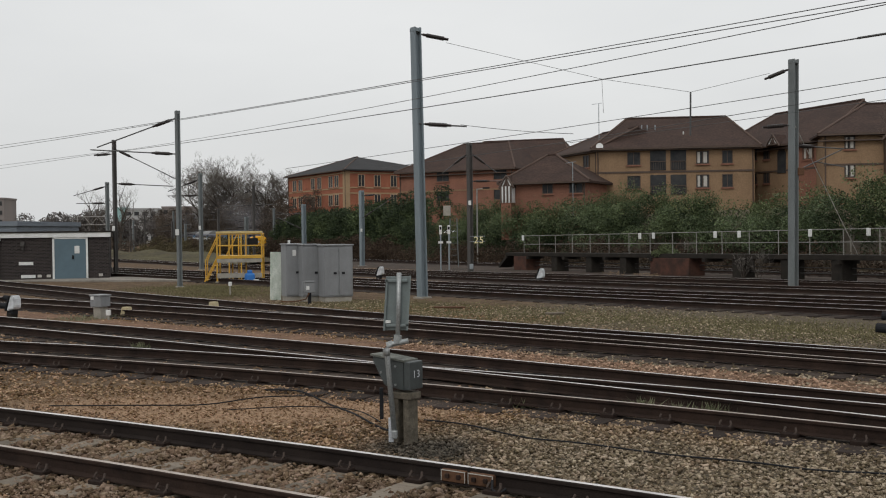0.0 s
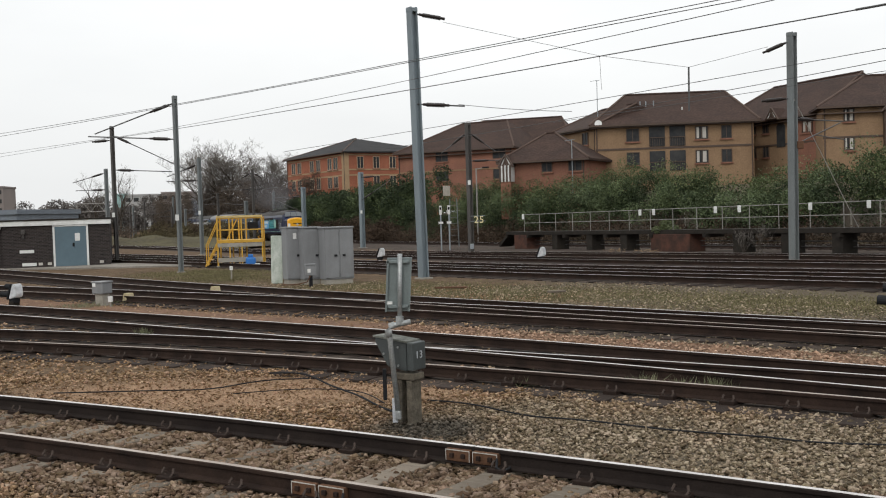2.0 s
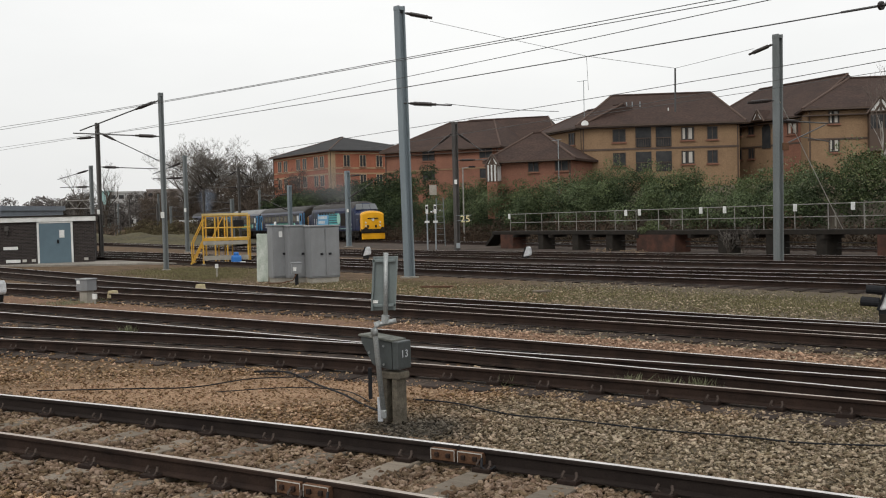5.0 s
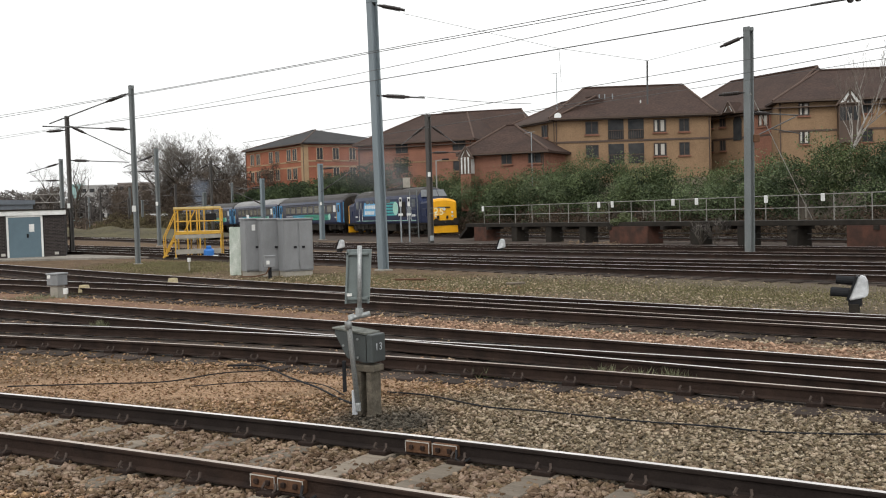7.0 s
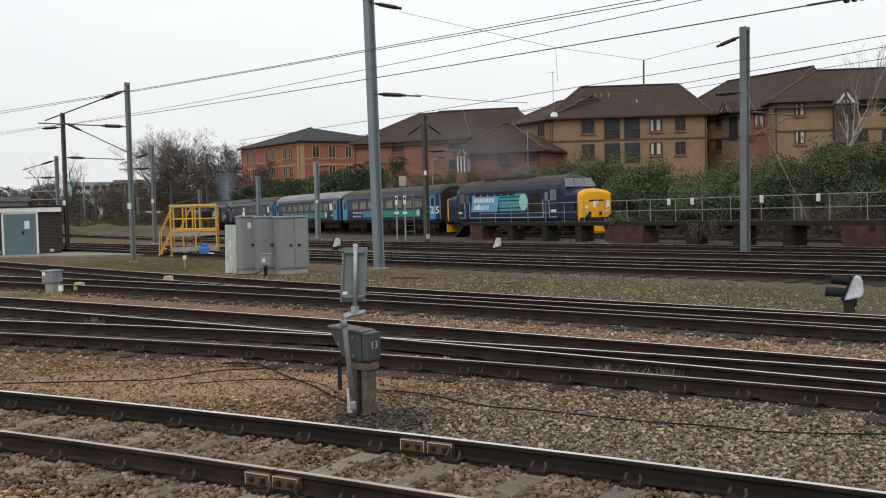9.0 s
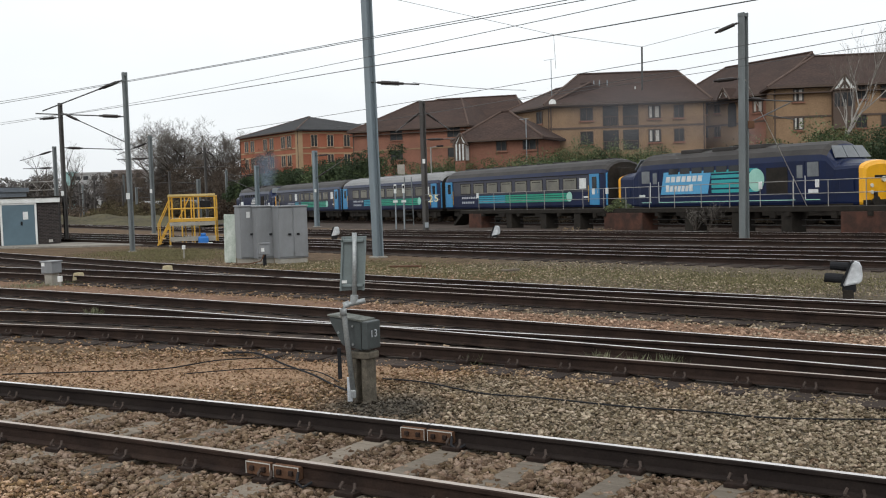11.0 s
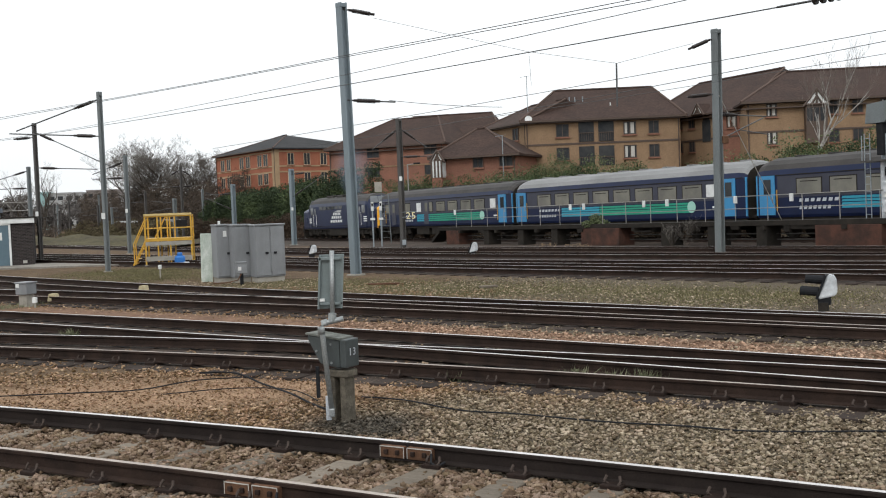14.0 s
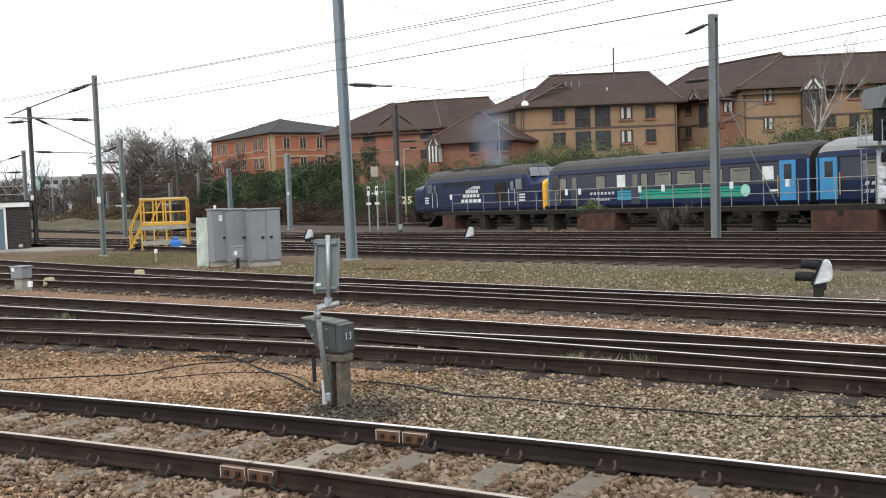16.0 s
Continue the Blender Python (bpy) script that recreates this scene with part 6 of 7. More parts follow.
hedge("paler green bushes beneath the orange office block", -96, -50, 6.5, 10, 4.0, 5.9, 45000, 0.11, M["leaf"], 7, "bushes", 0.5)
p_ = on_line(4.6, -3.2)
leaves("shrub", [((p_.x + dx, p_.y + dy, p_.z + 0.95 + dz), (0.4, 0.4, 0.2)) for dx, dy, dz in ((0, 0, 0.1), (0.35, -0.3, 0.05), (-0.3, 0.2, 0.02), (0.1, 0.1, 0.35))],
       1800, 0.045, M["leafpale"], "small green shrub growing over the walkway deck", seed=61)
p_ = on_line(4.2, -5.0)
leaves("weed_flowers", [((p_.x + k * 0.35 - 1.2, p_.y - k * 0.55 + 1.8, ground_z(p_.x, p_.y) + 0.12), (0.3, 0.3, 0.12)) for k in range(7) if k not in (3,)],
       240, 0.03, M["palebuff"], "pale dried weed heads at the foot of the walkway", seed=62)
hedge("dry brown bramble below the green bushes", -100, -50, 3.8, 6.2, 1.4, 2.7, 60000, 0.09, M["bramble"], 8, "scrub", 0.1, (0.4, 0.8))
M["olive"] = mat("olive_brown_scrub", (0.11, 0.095, 0.05), (0.07, 0.055, 0.035), 0.3, 0.9, island=0.4)
hedge("olive brown scrub in front of the curving line", -130, -76, -5.2, -2.6, 2.0, 2.8, 70000, 0.1, M["olive"], 41, "scrub", 0.1, (0.3, 0.6))
hedge("dull olive scrub in front of the curving line", -128, -84, -7.5, -5.0, 1.0, 1.8, 40000, 0.1, M["olive"], 42, "scrub", 0.1, (0.5, 0.9))
hedge("dark bramble scrub in front of the curving line", -130, -77, -4.6, -2.9, 1.8, 2.7, 40000, 0.1, M["bramble"], 43, "scrub", 0.1, (0.4, 0.8))


def evergreen(x, y, z, h, r, seed, label):
    t = thing("evergreen_tree", pose(x, y, z), label, "tree", "evergreen trees")
    part("trunk", tb([(0, 0, -0.3), (0.05, 0, h * 0.5), (0, 0.05, h * 0.8)], 0.12, 7), M["bark"], t)
    r_ = random.Random(seed)
    blobs = []
    for k in range(22):
        a, u, v = r_.uniform(0, 6.283), r_.random() ** 0.6, r_.uniform(0.35, 0.95)
        w = r * math.sin(math.pi * min(0.95, v * 0.85)) * u
        blobs.append(((w * math.cos(a), w * math.sin(a), h * v), (r * 0.34, r * 0.34, r * 0.36)))
    leaves("crown", blobs, 9000, 0.1, M["leafdark"], "dark evergreen leaves", category="", parent=t, seed=seed)


evergreen(-25.6, 140.5, ground_z(-25.6, 140.5), 5.4, 1.9, 51, "dark evergreen tree before the orange office block")
evergreen(-23.4, 139.5, ground_z(-23.4, 139.5), 4.7, 1.3, 52, "small dark evergreen tree before the orange office block")
hedge("brown winter scrub down the line", -210, -95, 9.5, 17, 5.0, 9.5, 120000, 0.1, M["scrubgrey"], 6, "scrub", 0.1, (0.7, 1.4))


def fence():
    f = thing("timber_fence", line_pose(0, 6.9), "weathered grey board fence half hidden in the hedge", "fence")
    for x in np.arange(-20, 46, 2.0):
        z = ground_z(*on_line(x, 6.9).xy) - on_line(x, 6.9).z
        part("panel", bx(x, 0, z - 0.1, x + 1.94, 0.05, z + 2.0, 0.01), M["fencewood"], f)
        part("post", bx(x - 0.05, -0.05, z - 0.2, x + 0.05, 0.08, z + 2.15), M["concrete"], f)


M["fencewood"] = mat("grey_fence_boards", (0.16, 0.14, 0.115), (0.1, 0.085, 0.07), 3.0, 0.95, 0, 0.2, 20, stretch=(4, 4, 0.4), spread=0.2)
fence()


# ---------------------------------------------------------------- bare trees
def bare_tree(x, y, z, h, spread, seed, label, bark, twig, depth=5, lean=0.0):
    r_ = random.Random(seed)
    t = thing("bare_tree", pose(x, y, z), label, "tree", "bare trees")
    bm = bmesh.new()
    tv, tf = [], []

    def grow(p, d, ln, rad, lev):
        pts = [p]
        dd = d.copy()
        for k in range(3):
            dd = (dd + Vector((r_.uniform(-1, 1), r_.uniform(-1, 1), r_.uniform(-0.5, 0.9))) * 0.16).normalized()
            pts.append(pts[-1] + dd * ln / 3)
        if lev <= 2:
            tube(bm, pts, rad, 6 if lev < 2 else 4, rad * 0.62)
        else:
            side = dd.cross(Vector((r_.uniform(-1, 1), r_.uniform(-1, 1), r_.uniform(-1, 1)))).normalized() * rad
            i = len(tv)
            tv.extend([pts[0] - side, pts[0] + side, pts[2] + side * 0.6, pts[3], pts[2] - side * 0.6])
            tf.append((i, i + 1, i + 2, i + 3, i + 4))
        if lev >= depth:
            return
        for k in range(r_.randint(3, 4) if lev > 0 else 6):
            at = pts[r_.choice((1, 2, 3, 3)) if lev else r_.choice((1, 2, 3))]
            a = r_.uniform(0, 6.283)
            side = Vector((math.cos(a), math.sin(a), 0))
            grow(at, (dd * 0.75 + side * spread * r_.uniform(0.5, 1.1) + Vector((0, 0, 0.25))).normalized(), ln * r_.uniform(0.52, 0.78), max(rad * 0.52, 0.014 if y > 100 else 0.005), lev + 1)

    grow(Vector((0, 0, -0.3)), Vector((lean, 0, 1)).normalized(), h * 0.42, h * (0.022 if y > 100 else 0.012), 0)
    part("trunk", bm, bark, t)
    ob = raw_mesh("crown", [tuple(v) for v in tv], tf, twig, t)
    return t


bare_tree(-49.6, 200, 0.5, 14.0, 1.15, 11, "broad bare winter tree with dense twigs above the scrub", M["bark"], M["twig"], 7)
bare_tree(-54.5, 205, 0.5, 11.5, 1.2, 12, "bare winter tree with dense twigs above the scrub", M["bark"], M["twig"], 7)
bare_tree(-49.9, 199, 0.5, 17.0, 0.95, 17, "tall round-headed bare winter tree above the scrub", M["bark"], M["twig"], 7)
bare_tree(-44.5, 196, 0.5, 12.0, 1.0, 13, "bare winter tree beside the office block", M["bark"], M["twig"], 7)
bare_tree(-39.5, 192, 0.5, 12.5, 0.8, 14, "slender bare winter tree beside the office block", M["bark"], M["twig"], 7)
for k, (x, y, sc) in enumerate(((-52.3, 202, 0.95), (-47.2, 199, 1.0), (-57.5, 208, 0.8), (-42.0, 194, 0.85))):
    src = [o for o in bpy.data.objects if o.name.startswith("bare_tree")][k % 3]
    cp = copy_thing(src, pose(x, y, 0.5, 0, 0, 70 + 95 * k))
    cp["label"] = "bare winter tree crowding the edge of the scrub"
hedge("low brown thicket on the bank beyond the yard", -112, -80, -22, -16, 1.2, 2.6, 16000, 0.09, M["scrubgrey"], 31, "scrub", 0.1, (0.8, 1.6))
bare_tree(-84.0, 235, 0.5, 15.0, 0.8, 15, "lone bare tree far down the yard", M["bark"], M["twig"], 5)
bare_tree(-99.0, 260, 0.5, 13.0, 0.8, 16, "far bare tree on the skyline", M["bark"], M["twig"], 5)
M["birch"] = mat("pale_birch_bark", (0.42, 0.4, 0.37), (0.2, 0.185, 0.17), 3.0, 0.9)
M["birchtwig"] = mat("pale_birch_twigs", (0.2, 0.17, 0.15), (0.14, 0.12, 0.105), 1.0, 0.9)
bare_tree(28.6, 75.0, 4.0, 9.0, 0.34, 22, "slender pale birch without leaves before the flats", M["birch"], M["birchtwig"], 5)
bare_tree(12.48, 49.14, -0.25, 2.1, 0.7, 23, "leafless shrub growing against the walkway", M["bark"], M["twig"], 4)
bare_tree(11.98, 50.05, -0.25, 1.7, 0.7, 24, "leafless shrub growing against the walkway", M["bark"], M["twig"], 4)


# ---------------------------------------------------------------- signals beside the line
def colour_signal():
    g = thing("colour_light_signal", line_pose(22.8, -3.3, 0.9), "tall colour light signal on a white post with hooded head", "signal")
    part("post", tb([(0, 0, 0), (0, 0, 2.3)], 0.14, 10), M["signalwhite"], g)
    part("upper_post", tb([(-0.1, 0.1, 2.2), (-0.1, 0.1, 4.5)], 0.07, 8), M["steel"], g)
    part("head", bx(-0.1, -0.3, 2.5, 0.2, 0.3, 3.75, 0.04), M["black"], g, "black signal head")
    for z in (2.85, 3.25):
        part("hood", tb([(0.2, 0.0, z), (0.5, 0.0, z)], 0.12, 12), M["black"], g)
    bm = bmesh.new()
    prism(bm, [(-0.55, 3.75), (0.35, 3.75), (0.75, 4.6), (-0.45, 4.5)], -0.35, 0.35)
    part("route_indicator", bm, M["mastgrey"], g, "grey boxed route indicator")
    part("indicator_face", bx(0.5, -0.3, 3.9, 0.72, 0.3, 4.5, 0.02), M["black"], g)
    part("platform", bx(-0.7, -0.5, 2.25, 0.5, 0.5, 2.32), M["darksteel"], g)
    for x in (-0.65, 0.45):
        part("stanchion", tb([(x, -0.45, 2.3), (x, -0.45, 3.3)], 0.02, 6), M["steel"], g)
    for x in (-0.95, -0.7):
        part("ladder_side", tb([(x, 0.1, 0), (x, 0.1, 3.4)], 0.02, 6), M["steel"], g)
    for z in np.arange(0.2, 3.3, 0.3):
        part("rung", tb([(-0.95, 0.1, z), (-0.7, 0.1, z)], 0.012, 5), M["steel"], g)
    part("case", bx(0.1, -0.3, 0.25, 0.45, 0.1, 0.75, 0.04), M["signalwhite"], g)
    part("case", bx(0.1, -0.3, 1.0, 0.4, 0.1, 1.5, 0.04), M["signalwhite"], g)
    part("subsidiary_lamp", bx(0.25, -0.35, 1.65, 0.85, 0.1, 2.05, 0.08), M["black"], g)
    return g


colour_signal()


def small_signal(x, y, h, label):
    z = ground_z(x, y)
    g = thing("marker_signal", pose(x, y, z), label, "signal", "white marker signals")
    part("post", tb([(0, 0, -0.05), (0, 0, h)], 0.05, 8), M["steel"], g)
    part("plate", bx(-0.09, -0.1, h - 0.62, 0.09, -0.05, h, 0.02), M["white"], g)
    part("mark", bx(-0.06, -0.11, h - 0.3, 0.06, -0.1, h - 0.1), M["black"], g)
    part("tag", bx(-0.16, -0.09, h - 1.25, 0.16, -0.05, h - 1.1), M["white"], g)


small_signal(-3.3, 72.0, 3.1, "thin post with white marker plate")
small_signal(-2.72, 71.8, 3.1, "thin post with white marker plate beside a lattice")
lt = thing("lattice_cage", pose(-2.45, 73.5, -0.2), "grey lattice ladder cage with a small cabinet on top", "ladder")
for x in (-0.4, 0.4):
    for y in (-0.25, 0.25):
        part("leg", tb([(x * 0.8, y, 0), (x * 0.6, y, 3.4)], 0.03, 6), M["mastgrey"], lt)
for z in np.arange(0.4, 3.3, 0.42):
    part("rung", tb([(-0.26, -0.25, z), (0.26, -0.25, z)], 0.013, 5), M["mastgrey"], lt)
part("cabinet", bx(-0.7, -0.2, 3.6, -0.2, 0.2, 4.3, 0.02), M["concrete"], lt)

nb = thing("number_sign", pose(-0.62, 61.0, ground_z(-0.62, 61.0)), "pale yellow number 25 bracketed to the dark mast", "sign")
for z in (1.95, 2.25):
    part("bracket", bx(-0.45, -0.02, z, 0.42, 0.02, z + 0.03), M["steel"], nb)
part("counterweight", bx(-0.5, -0.12, 0.35, -0.28, 0.0, 0.65, 0.02), M["steel"], nb)
for k, ch in enumerate("25"):
    cu = bpy.data.curves.new("digit", "FONT")
    cu.body, cu.size, cu.extrude, cu.align_x = ch, 0.56, 0.015, "CENTER"
    tmp = new("digit", cu)
    me = bpy.data.meshes.new_from_object(tmp.evaluated_get(bpy.context.evaluated_depsgraph_get()))
    bpy.data.objects.remove(tmp)
    me.materials.append(mat("pale_yellow_sign", (0.78, 0.70, 0.40), (0.68, 0.6, 0.33), 2.0, 0.5))
    dg = new("digit", me)
    dg.parent = nb
    dg.matrix_local = pose(-0.1 + 0.31 * k, -0.06, 1.86, 90, 0, 0)
    tagged(dg, "pale yellow digit")

lp = thing("lamp_post", pose(-0.95, 90.0, ground_z(-0.95, 90.0)), "thin pale lamp post with a short arm behind the line", "lamp post")
top_ = 5.95 - ground_z(-0.95, 90.0)
part("pole", tb([(0, 0, -0.1), (0, 0, top_)], 0.06, 8), M["railpaint"], lp)
part("arm", tb([(0, 0, top_ - 0.05), (0.9, 0, top_ + 0.05)], 0.04, 6), M["railpaint"], lp)
part("lantern", bx(0.5, -0.12, top_ - 0.02, 1.1, 0.12, top_ + 0.12, 0.03), M["black"], lp)

# guy of the right-hand mast, cross-span and droppers
wire((11.8, 40.7, 6.2), (15.67, 45.0, 1.06), 0.0, 0.018, "slanting pale stay wire of the mast", "frame")
wire((-1.4, 36.76, 8.9), (4.2, 38.43, 7.77), 0.0, 0.008, "thin span wire from the tall mast")
wire((4.2, 38.43, 7.77), (7.6, 39.44, 7.37), 0.0, 0.008, "thin span wire between droppers")
wire((7.6, 39.44, 7.37), (10.77, 40.38, 8.15), 0.0, 0.008, "thin span wire to the grey mast")
wire((4.2, 38.43, 7.77), (4.25, 38.44, 6.54), 0.0, 0.007, "vertical dropper of the overhead line")
wire((7.6, 39.44, 7.37), (7.58, 39.44, 5.75), 0.0, 0.035, "vertical dropper of the overhead line")
wire((-0.94, 36.9, 6.03), (3.12, 38.11, 5.76), 0.05, 0.01, "thin cross wire from the tall mast")


# ---------------------------------------------------------------- details on the houses
def aerial(h, x, y, z, top):
    part("aerial", tb([(x, y, z), (x, y, top)], 0.035, 6), M["steel"], h)
    part("aerial_bar", tb([(x - 0.6, y, top - 0.1), (x + 0.3, y, top)], 0.02, 5), M["steel"], h)


aerial(C, 0.3, 1.0, 9.3, 13.6)
part("satellite_dish", tb([(0.3, -0.3, 9.6), (0.3, -0.42, 9.62)], 0.32, 14), M["white"], C, "white satellite dish")
aerial(S, 6.4, -0.5, 3.5, 8.0)
for x in (4.2, 4.7, 5.4):
    part("roof_vent", tb([(x, 3.0, 11.2), (x, 3.0, 11.75)], 0.05, 8), M["steel"], C)
for x, y, z in ((3.4, 2.0, 10.7), (7.8, 2.0, 10.7)):
    part("vent_pipe", tb([(x, y, z - 0.2), (x, y, z + 0.3)], 0.06, 8), M["white"], C)
# balconies of the buff flats; flat dark panels paint in the recesses' shade
for x in (4.7, 6.45):
    for z in (7.45, 5.3):
        b_ = part("balcony", bx(x, -0.06, z, x + 1.36, -0.004, z + 1.75), M["pane"], C, "flat dark panel painted as a shaded balcony recess")
        for k in range(7):
            part("baluster", bx(x + 0.06 + k * 0.2, -0.12, z, x + 0.09 + k * 0.2, -0.08, z + 0.75), M["browframe"], b_)
        part("balcony_rail", bx(x, -0.13, z + 0.75, x + 1.36, -0.07, z + 0.81), M["browframe"], b_)
for h_, w_ in ((CW, 8.1), (C, 13.6), (D, 14.8), (E_, 19.2), (B, 15.7)):
    part("string_course", bx(0.02, -0.05, 7.24, w_, 0, 7.4), M["browframe"] if h_ is not B else M["brickbuff"], h_)
    part("soffit", bx(-0.4, -0.42, 9.2, w_ + 0.4, 0, 9.3), M["browframe"], h_)


def timber_gable(h, x, z, w, hh):
    bm = bmesh.new()
    prism(bm, [(x - 0.12, z - 0.1), (x + w + 0.12, z - 0.1), (x + w / 2, z + hh + 0.08)], -0.72, 0.6)
    part("gable_roof", bm, M["tileroof"], h)
    bm = bmesh.new()
    prism(bm, [(x, z), (x + w, z), (x + w / 2, z + hh)], -0.75, -0.72)
    g = part("gable", bm, M["white"], h)
    for a, b in (((x - 0.2, z - 0.15), (x + w / 2, z + hh + 0.1)), ((x + w + 0.2, z - 0.15), (x + w / 2, z + hh + 0.1)),
                 ((x, z), (x + w, z)), ((x + w / 2, z), (x + w / 2, z + hh)), ((x + w * 0.25, z), (x + w / 2, z + hh * 0.6)), ((x + w * 0.75, z), (x + w / 2, z + hh * 0.6))):
        part("gable_beam", tb([(a[0], -0.78, a[1]), (b[0], -0.78, b[1])], 0.09, 5), M["browframe"], g)


timber_gable(D, 8.9, 9.6, 1.35, 0.85)
bm = bmesh.new()
prism(bm, [(9.33, 7.1), (10.4, 7.1), (10.4, 8.9), (10.2, 9.2), (9.86, 9.33), (9.53, 9.2), (9.33, 8.9)], -0.06, -0.002)
part("arched_window", bm, M["pane"], D)
part("red_brick_panel", bx(11.4, -0.03, 2.5, 14.75, -0.002, 9.2), M["brickpink"], D)
timber_gable(E_, 4.6, 9.35, 1.75, 1.15)
part("bay", bx(4.6, -0.7, 6.2, 6.3, -0.002, 9.35, 0.02), M["browframe"], E_)
for k in range(3):
    part("bay_pane", bx(4.7 + k * 0.52, -0.73, 8.0, 5.12 + k * 0.52, -0.7, 9.1), M["pane"], E_)
timber_gable(S, 0.0, 6.1, 1.0, 0.85)
part("bay_base", bx(0.03, -0.86, 1.5, 0.97, -0.002, 4.69), M["brickpink"], S, "brick base of the bay")
part("bay", bx(0.0, -0.9, 4.7, 1.0, -0.002, 6.1, 0.02), M["white"], S, "white rendered bay with dark timbers")
for k in range(4):
    part("bay_timber", bx(-0.05 + k * 0.31, -0.95, 4.7, 0.1 + k * 0.31, -0.9, 6.1), M["browframe"], S)
F_, _ = house("apartment_building", (47.0, 86.0), (62.0, 80.0), 12, 2.5, 11.2, 15.5, M["brickbuff"], M["tileroof"],
              "taller buff brick flats with brown tiled roof", hip=(5.0, 3.0))
for z in (8.6, 5.6):
    for x in (2.0, 6.0, 10.0):
        window(F_, x, z, 1.6, 1.5)


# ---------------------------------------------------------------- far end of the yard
# teal glazing with the haze of distance put into its colour
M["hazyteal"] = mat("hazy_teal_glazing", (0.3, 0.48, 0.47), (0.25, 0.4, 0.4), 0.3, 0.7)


def block(name, x, y, w, d, z0, h, material, label, rows=0, cols=0, yaw=8):
    b = thing(name, pose(x, y, z0, 0, 0, yaw), label, "building", "far buildings")
    part("wall", bx(0, 0, -1, w, d, h), material, b)
    part("parapet", bx(-0.2, -0.2, h, w + 0.2, d + 0.2, h + 0.5), material, b)
    for r0 in range(rows):
        for c0 in range(cols):
            x0 = w * (c0 + 0.2) / cols
            z_ = h * (r0 + 0.3) / rows
            part("window", bx(x0, -0.08, z_, x0 + w / cols * 0.6, -0.01, z_ + h / rows * 0.45), M["pane"], b)
    return b


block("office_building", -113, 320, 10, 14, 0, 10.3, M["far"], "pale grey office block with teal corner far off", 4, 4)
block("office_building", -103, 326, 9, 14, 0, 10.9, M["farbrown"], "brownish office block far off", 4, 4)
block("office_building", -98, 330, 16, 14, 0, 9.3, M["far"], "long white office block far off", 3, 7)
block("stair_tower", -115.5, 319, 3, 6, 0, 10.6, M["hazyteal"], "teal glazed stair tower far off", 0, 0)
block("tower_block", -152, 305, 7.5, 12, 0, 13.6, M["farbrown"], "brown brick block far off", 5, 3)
M["shedblue"] = mat("blue_grey_cladding", (0.17, 0.2, 0.23), (0.13, 0.15, 0.18), 0.8, 0.6)
M["canopy"] = mat("pale_canopy_roof", (0.45, 0.46, 0.47), (0.34, 0.35, 0.36), 0.3, 0.7)
block("industrial_shed", -68, 108, 19, 14, -0.5, 3.9, M["shedblue"], "low blue-grey metal shed behind the hut", 0, 0, -4)
cn = thing("station_canopy", pose(-68, 232, 0, 0, 0, 6), "long pale station canopy over dark platforms", "canopy")
part("roof", bx(0, 0, 4.4, 34, 12, 4.8), M["canopy"], cn)
part("fascia", bx(0, -0.2, 3.9, 34, 0, 4.5), M["under"], cn)
for x in np.arange(1, 34, 3.6):
    part("column", bx(x, 0.2, 0, x + 0.25, 0.45, 4.4), M["darksteel"], cn)
part("platform_wall", bx(0, 6, 0, 34, 6.4, 3.6), M["under"], cn)
for k, (x, y, h) in enumerate([(-62, 180, 6.0), (-59, 172, 5.0), (-61, 200, 8.0), (-66, 190, 6.5), (-53, 176, 6.0), (-49, 160, 5.5), (-57, 215, 7.0), (-70, 210, 7.5), (-44, 150, 5.0), (-36, 138, 6.8), (-31, 150, 7.0)]):
    q = mast(x, y, h, 0.28, M["darksteel"] if k % 2 else M["mastgrey"], "thin far mast of the overhead line")
    arm(q, h - 0.4, (-2.6 if k % 2 else 2.4), -0.7)
    arm(q, h - 1.5, (-2.4 if k % 2 else 2.3), 0.0)
gn = thing("signal_gantry", pose(-61, 150, 0.2, 0, 0, 4), "white lattice gantry spanning far tracks", "gantry")
for x in (0, 1.0):
    part("leg", bx(x - 0.06, 0, -0.6, x + 0.06, 0.12, 3.7 if x == 0 else 4.9), M["railpaint"], gn)
for z in (3.7, 4.9):
    part("chord", tb([(1.0 if z > 4 else 0, 0, z), (6.0, 0, z)], 0.06, 6), M["railpaint"], gn)
for k in range(6):
    part("brace", tb([(k + 0.0, 0, 3.7 if k % 2 else 4.9), (k + 1.0, 0, 4.9 if k % 2 else 3.7)], 0.04, 5), M["railpaint"], gn)


def mound(label, x0, x1, y0, y1, h, material, name="grass_bank"):
    n, m_ = 30, 12
    vs = [(x0 + (x1 - x0) * i / n, y0 + (y1 - y0) * j / m_, -0.4 + h * math.sin(math.pi * j / m_) * math.sin(math.pi * i / n) ** 0.5 * (0.85 + 0.3 * noise.noise((i * 0.4, j * 0.5, 3))))
          for j in range(m_ + 1) for i in range(n + 1)]
    fs = [(j * (n + 1) + i, j * (n + 1) + i + 1, (j + 1) * (n + 1) + i + 1, (j + 1) * (n + 1) + i) for j in range(m_) for i in range(n)]
    ob = raw_mesh(name, vs, fs, material)
    return tagged(ob, label, "bank", kind="structure")


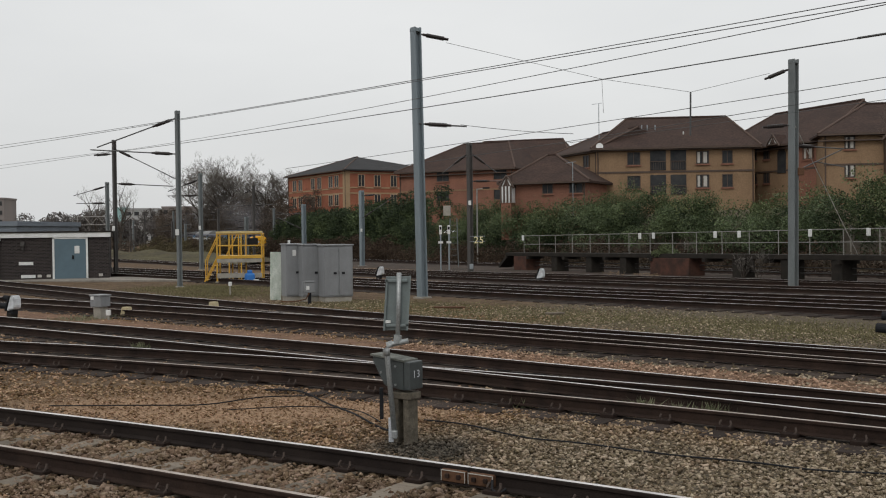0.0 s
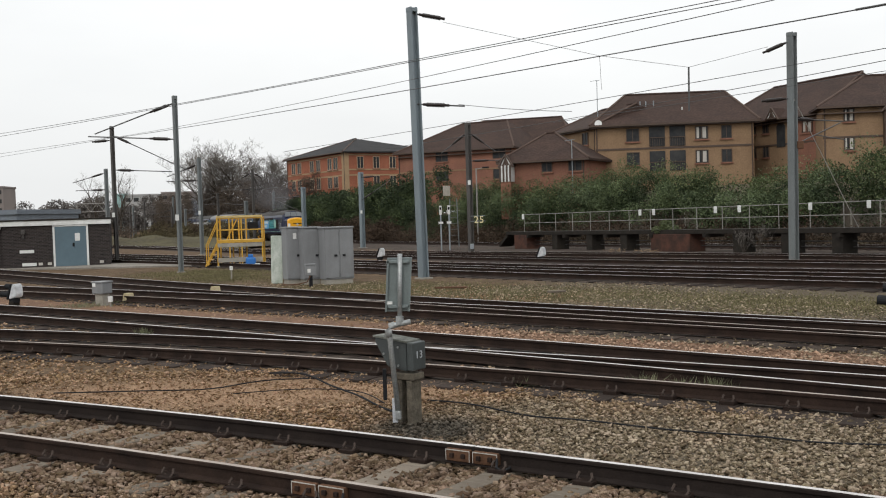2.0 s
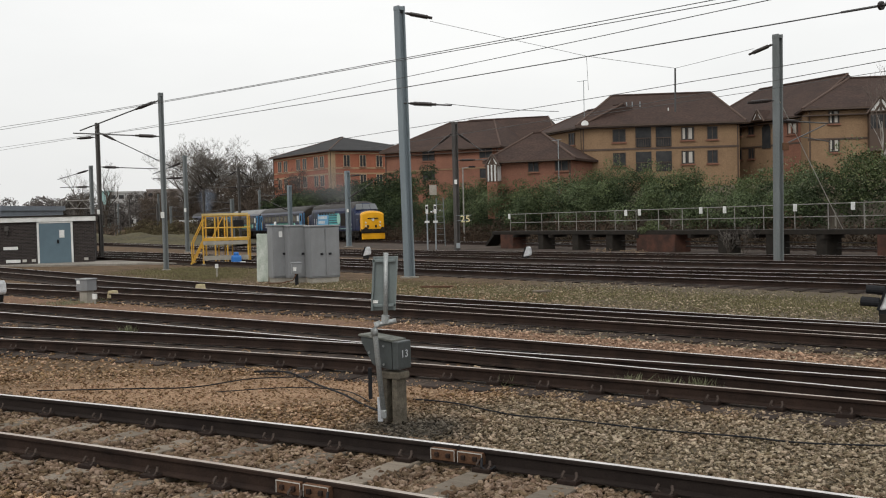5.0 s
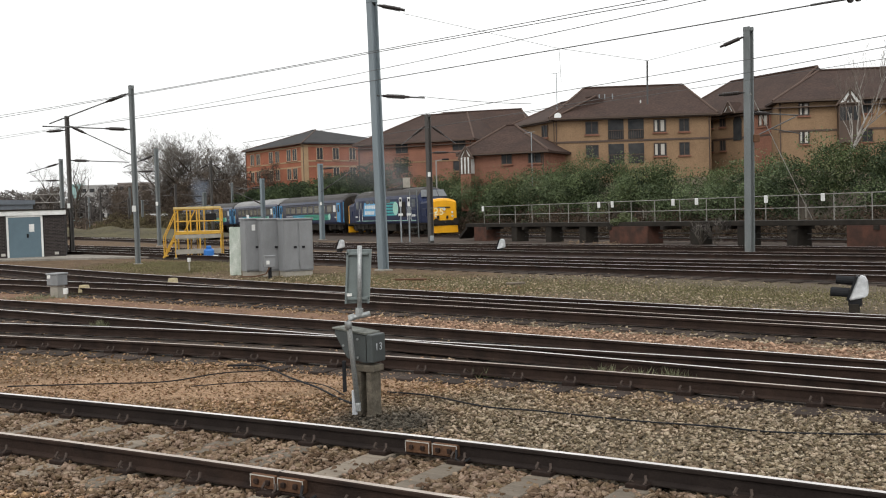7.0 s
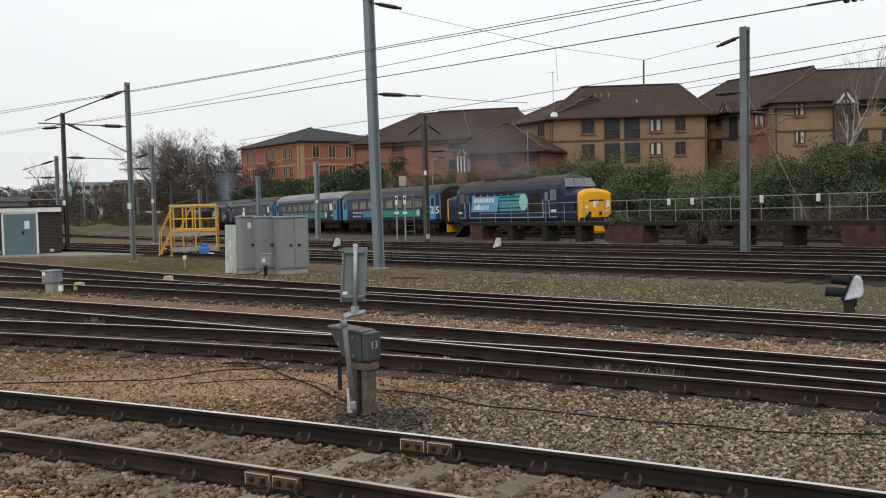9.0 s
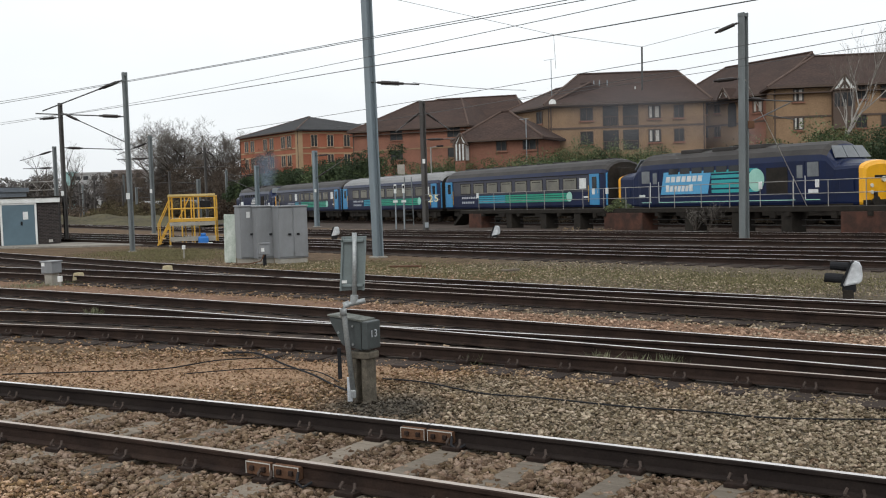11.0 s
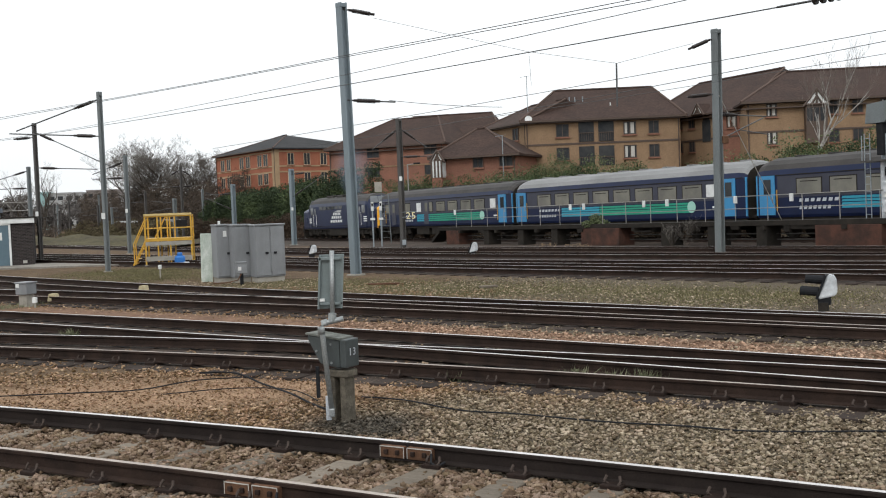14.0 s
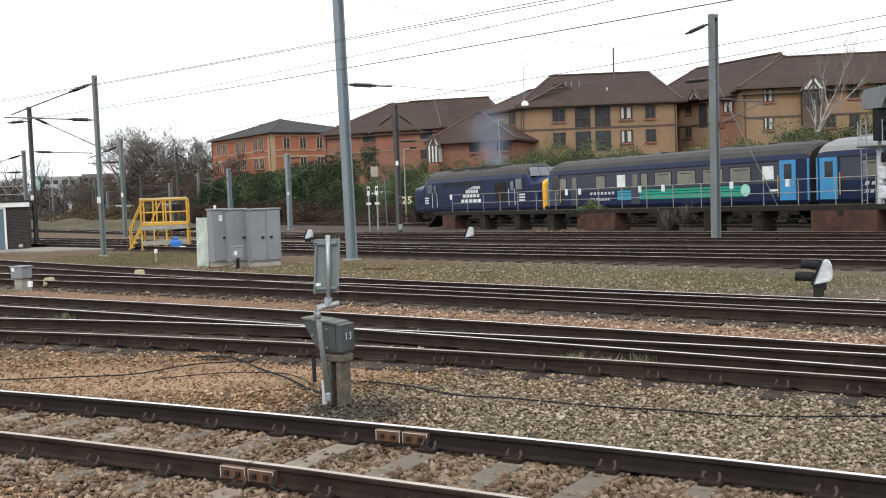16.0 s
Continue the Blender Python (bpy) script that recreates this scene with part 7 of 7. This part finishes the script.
# hazewood: twig colour paled and greyed to paint in distance haze
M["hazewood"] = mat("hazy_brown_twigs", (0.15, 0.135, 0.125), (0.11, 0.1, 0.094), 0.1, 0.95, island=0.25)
M["drygrass"] = mat("dry_winter_grass", (0.095, 0.085, 0.045), (0.055, 0.047, 0.032), 0.3, 0.95, 0, 0.5, 6, fine=0.35, fine_scale=4)
mound("low bank of dry winter grass beyond the yard", -52, -22, 92, 112, 1.3, M["drygrass"])
for k, (x0, x1, y_, n_) in enumerate([(-190, -60, 280, 20000), (-62, -30, 225, 9000)]):
    rr = random.Random(40 + k)
    bl = [((rr.uniform(x0, x1), y_ + rr.uniform(-8, 8), rr.uniform(0.5, 7.5 if k == 0 else 5.0)), (rr.uniform(2, 4.5), 3, rr.uniform(1.5, 3.2))) for _ in range(110)]
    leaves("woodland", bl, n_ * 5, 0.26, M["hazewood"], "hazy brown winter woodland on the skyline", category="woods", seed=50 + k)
for k in range(2):
    v_ = thing("parked_van", pose(-49 + 6.2 * k, 168 + 3 * k, -0.3, 0, 0, 10), "pale parked van far down the yard", "van", "parked vans")
    part("body", bx(0, 0, 0.4, 3.6, 1.8, 2.1, 0.12), M["cab"] if k % 2 else M["far"], v_)
    part("windscreen", bx(3.2, -0.02, 1.3, 3.58, 1.82, 1.9, 0.02), M["glass"], v_)
    for x in (0.7, 2.9):
        part("wheel", tb([(x, -0.05, 0.35), (x, 0.2, 0.35)], 0.35, 12), M["black"], v_)


# ---------------------------------------------------------------- exhaust smoke, in pieces that travel with the engines
def smoke_mat(name, alpha, colour):
    """Thin smoke, thickest along the middle of a puff and gone at its rim."""
    m = bpy.data.materials.new(name)
    m.use_nodes = True
    n, l = m.node_tree.nodes, m.node_tree.links
    bs = n["Principled BSDF"]
    bs.inputs["Base Color"].default_value, bs.inputs["Roughness"].default_value = (*colour, 1), 1.0
    bs.inputs["Specular IOR Level"].default_value = 0.0
    co, nz, sub, flat, ln, fade, mul = (n.new("ShaderNodeTexCoord"), n.new("ShaderNodeTexNoise"), n.new("ShaderNodeVectorMath"), n.new("ShaderNodeVectorMath"),
                                        n.new("ShaderNodeVectorMath"), n.new("ShaderNodeMapRange"), n.new("ShaderNodeMath"))
    nz.inputs["Scale"].default_value, nz.inputs["Detail"].default_value = 0.5, 3
    l.new(co.outputs["Object"], nz.inputs["Vector"])
    sub.operation, sub.inputs[1].default_value = "SUBTRACT", (0.5, 0.5, 0.5)
    flat.operation, flat.inputs[1].default_value = "MULTIPLY", (2, 0, 2)
    ln.operation, mul.operation = "LENGTH", "MULTIPLY"
    l.new(co.outputs["Generated"], sub.inputs[0])
    l.new(sub.outputs[0], flat.inputs[0])
    l.new(flat.outputs[0], ln.inputs[0])
    l.new(ln.outputs["Value"], fade.inputs["Value"])
    fade.interpolation_type = "SMOOTHSTEP"
    fade.inputs["From Min"].default_value, fade.inputs["From Max"].default_value = 0.05, 0.92
    fade.inputs["To Min"].default_value, fade.inputs["To Max"].default_value = alpha * 2, 0.0
    l.new(fade.outputs["Result"], mul.inputs[0])
    l.new(nz.outputs["Fac"], mul.inputs[1])
    l.new(mul.outputs[0], bs.inputs["Alpha"])
    return m


def plume(label, puffs, alpha, colour, seed):
    t = thing("smoke_plume", Matrix(), label, "smoke", "exhaust smoke")
    m = smoke_mat("exhaust_smoke", alpha, colour)
    for k, (x, y, z, rx_, rz_) in enumerate(puffs):
        bm = bmesh.new()
        bmesh.ops.create_icosphere(bm, subdivisions=3, radius=1.0)
        for v in bm.verts:
            v.co *= 1 + 0.12 * noise.noise(v.co * 1.6 + Vector((seed, k, 0)))
            v.co = Vector((v.co.x * rx_, v.co.y * rx_ * 0.5, v.co.z * rz_))
        ob = part("puff", bm, m, t, smooth=True, at=pose(x, y, z, 0, 0, -YAW))
        ob.visible_shadow = False
    return t


smoke_lead = plume("thin brown-grey exhaust smoke drifting above the leading locomotive",
                   [(9.0, 0.2, 4.4, 1.6, 0.9), (6.5, 0.5, 5.0, 3.2, 1.7), (2.0, 1.0, 5.9, 4.8, 2.6), (-4.0, 1.5, 7.0, 6.5, 3.2)], 0.14, (0.2, 0.2, 0.215), 3)
smoke_rear = plume("blue-grey exhaust smoke rising above the tail locomotive",
                   [(10.2, 0.0, 4.3, 1.2, 0.9), (9.4, 0.3, 5.3, 1.7, 1.5), (8.6, 0.6, 6.8, 2.3, 1.9)], 0.2, (0.24, 0.3, 0.39), 8)


motions()
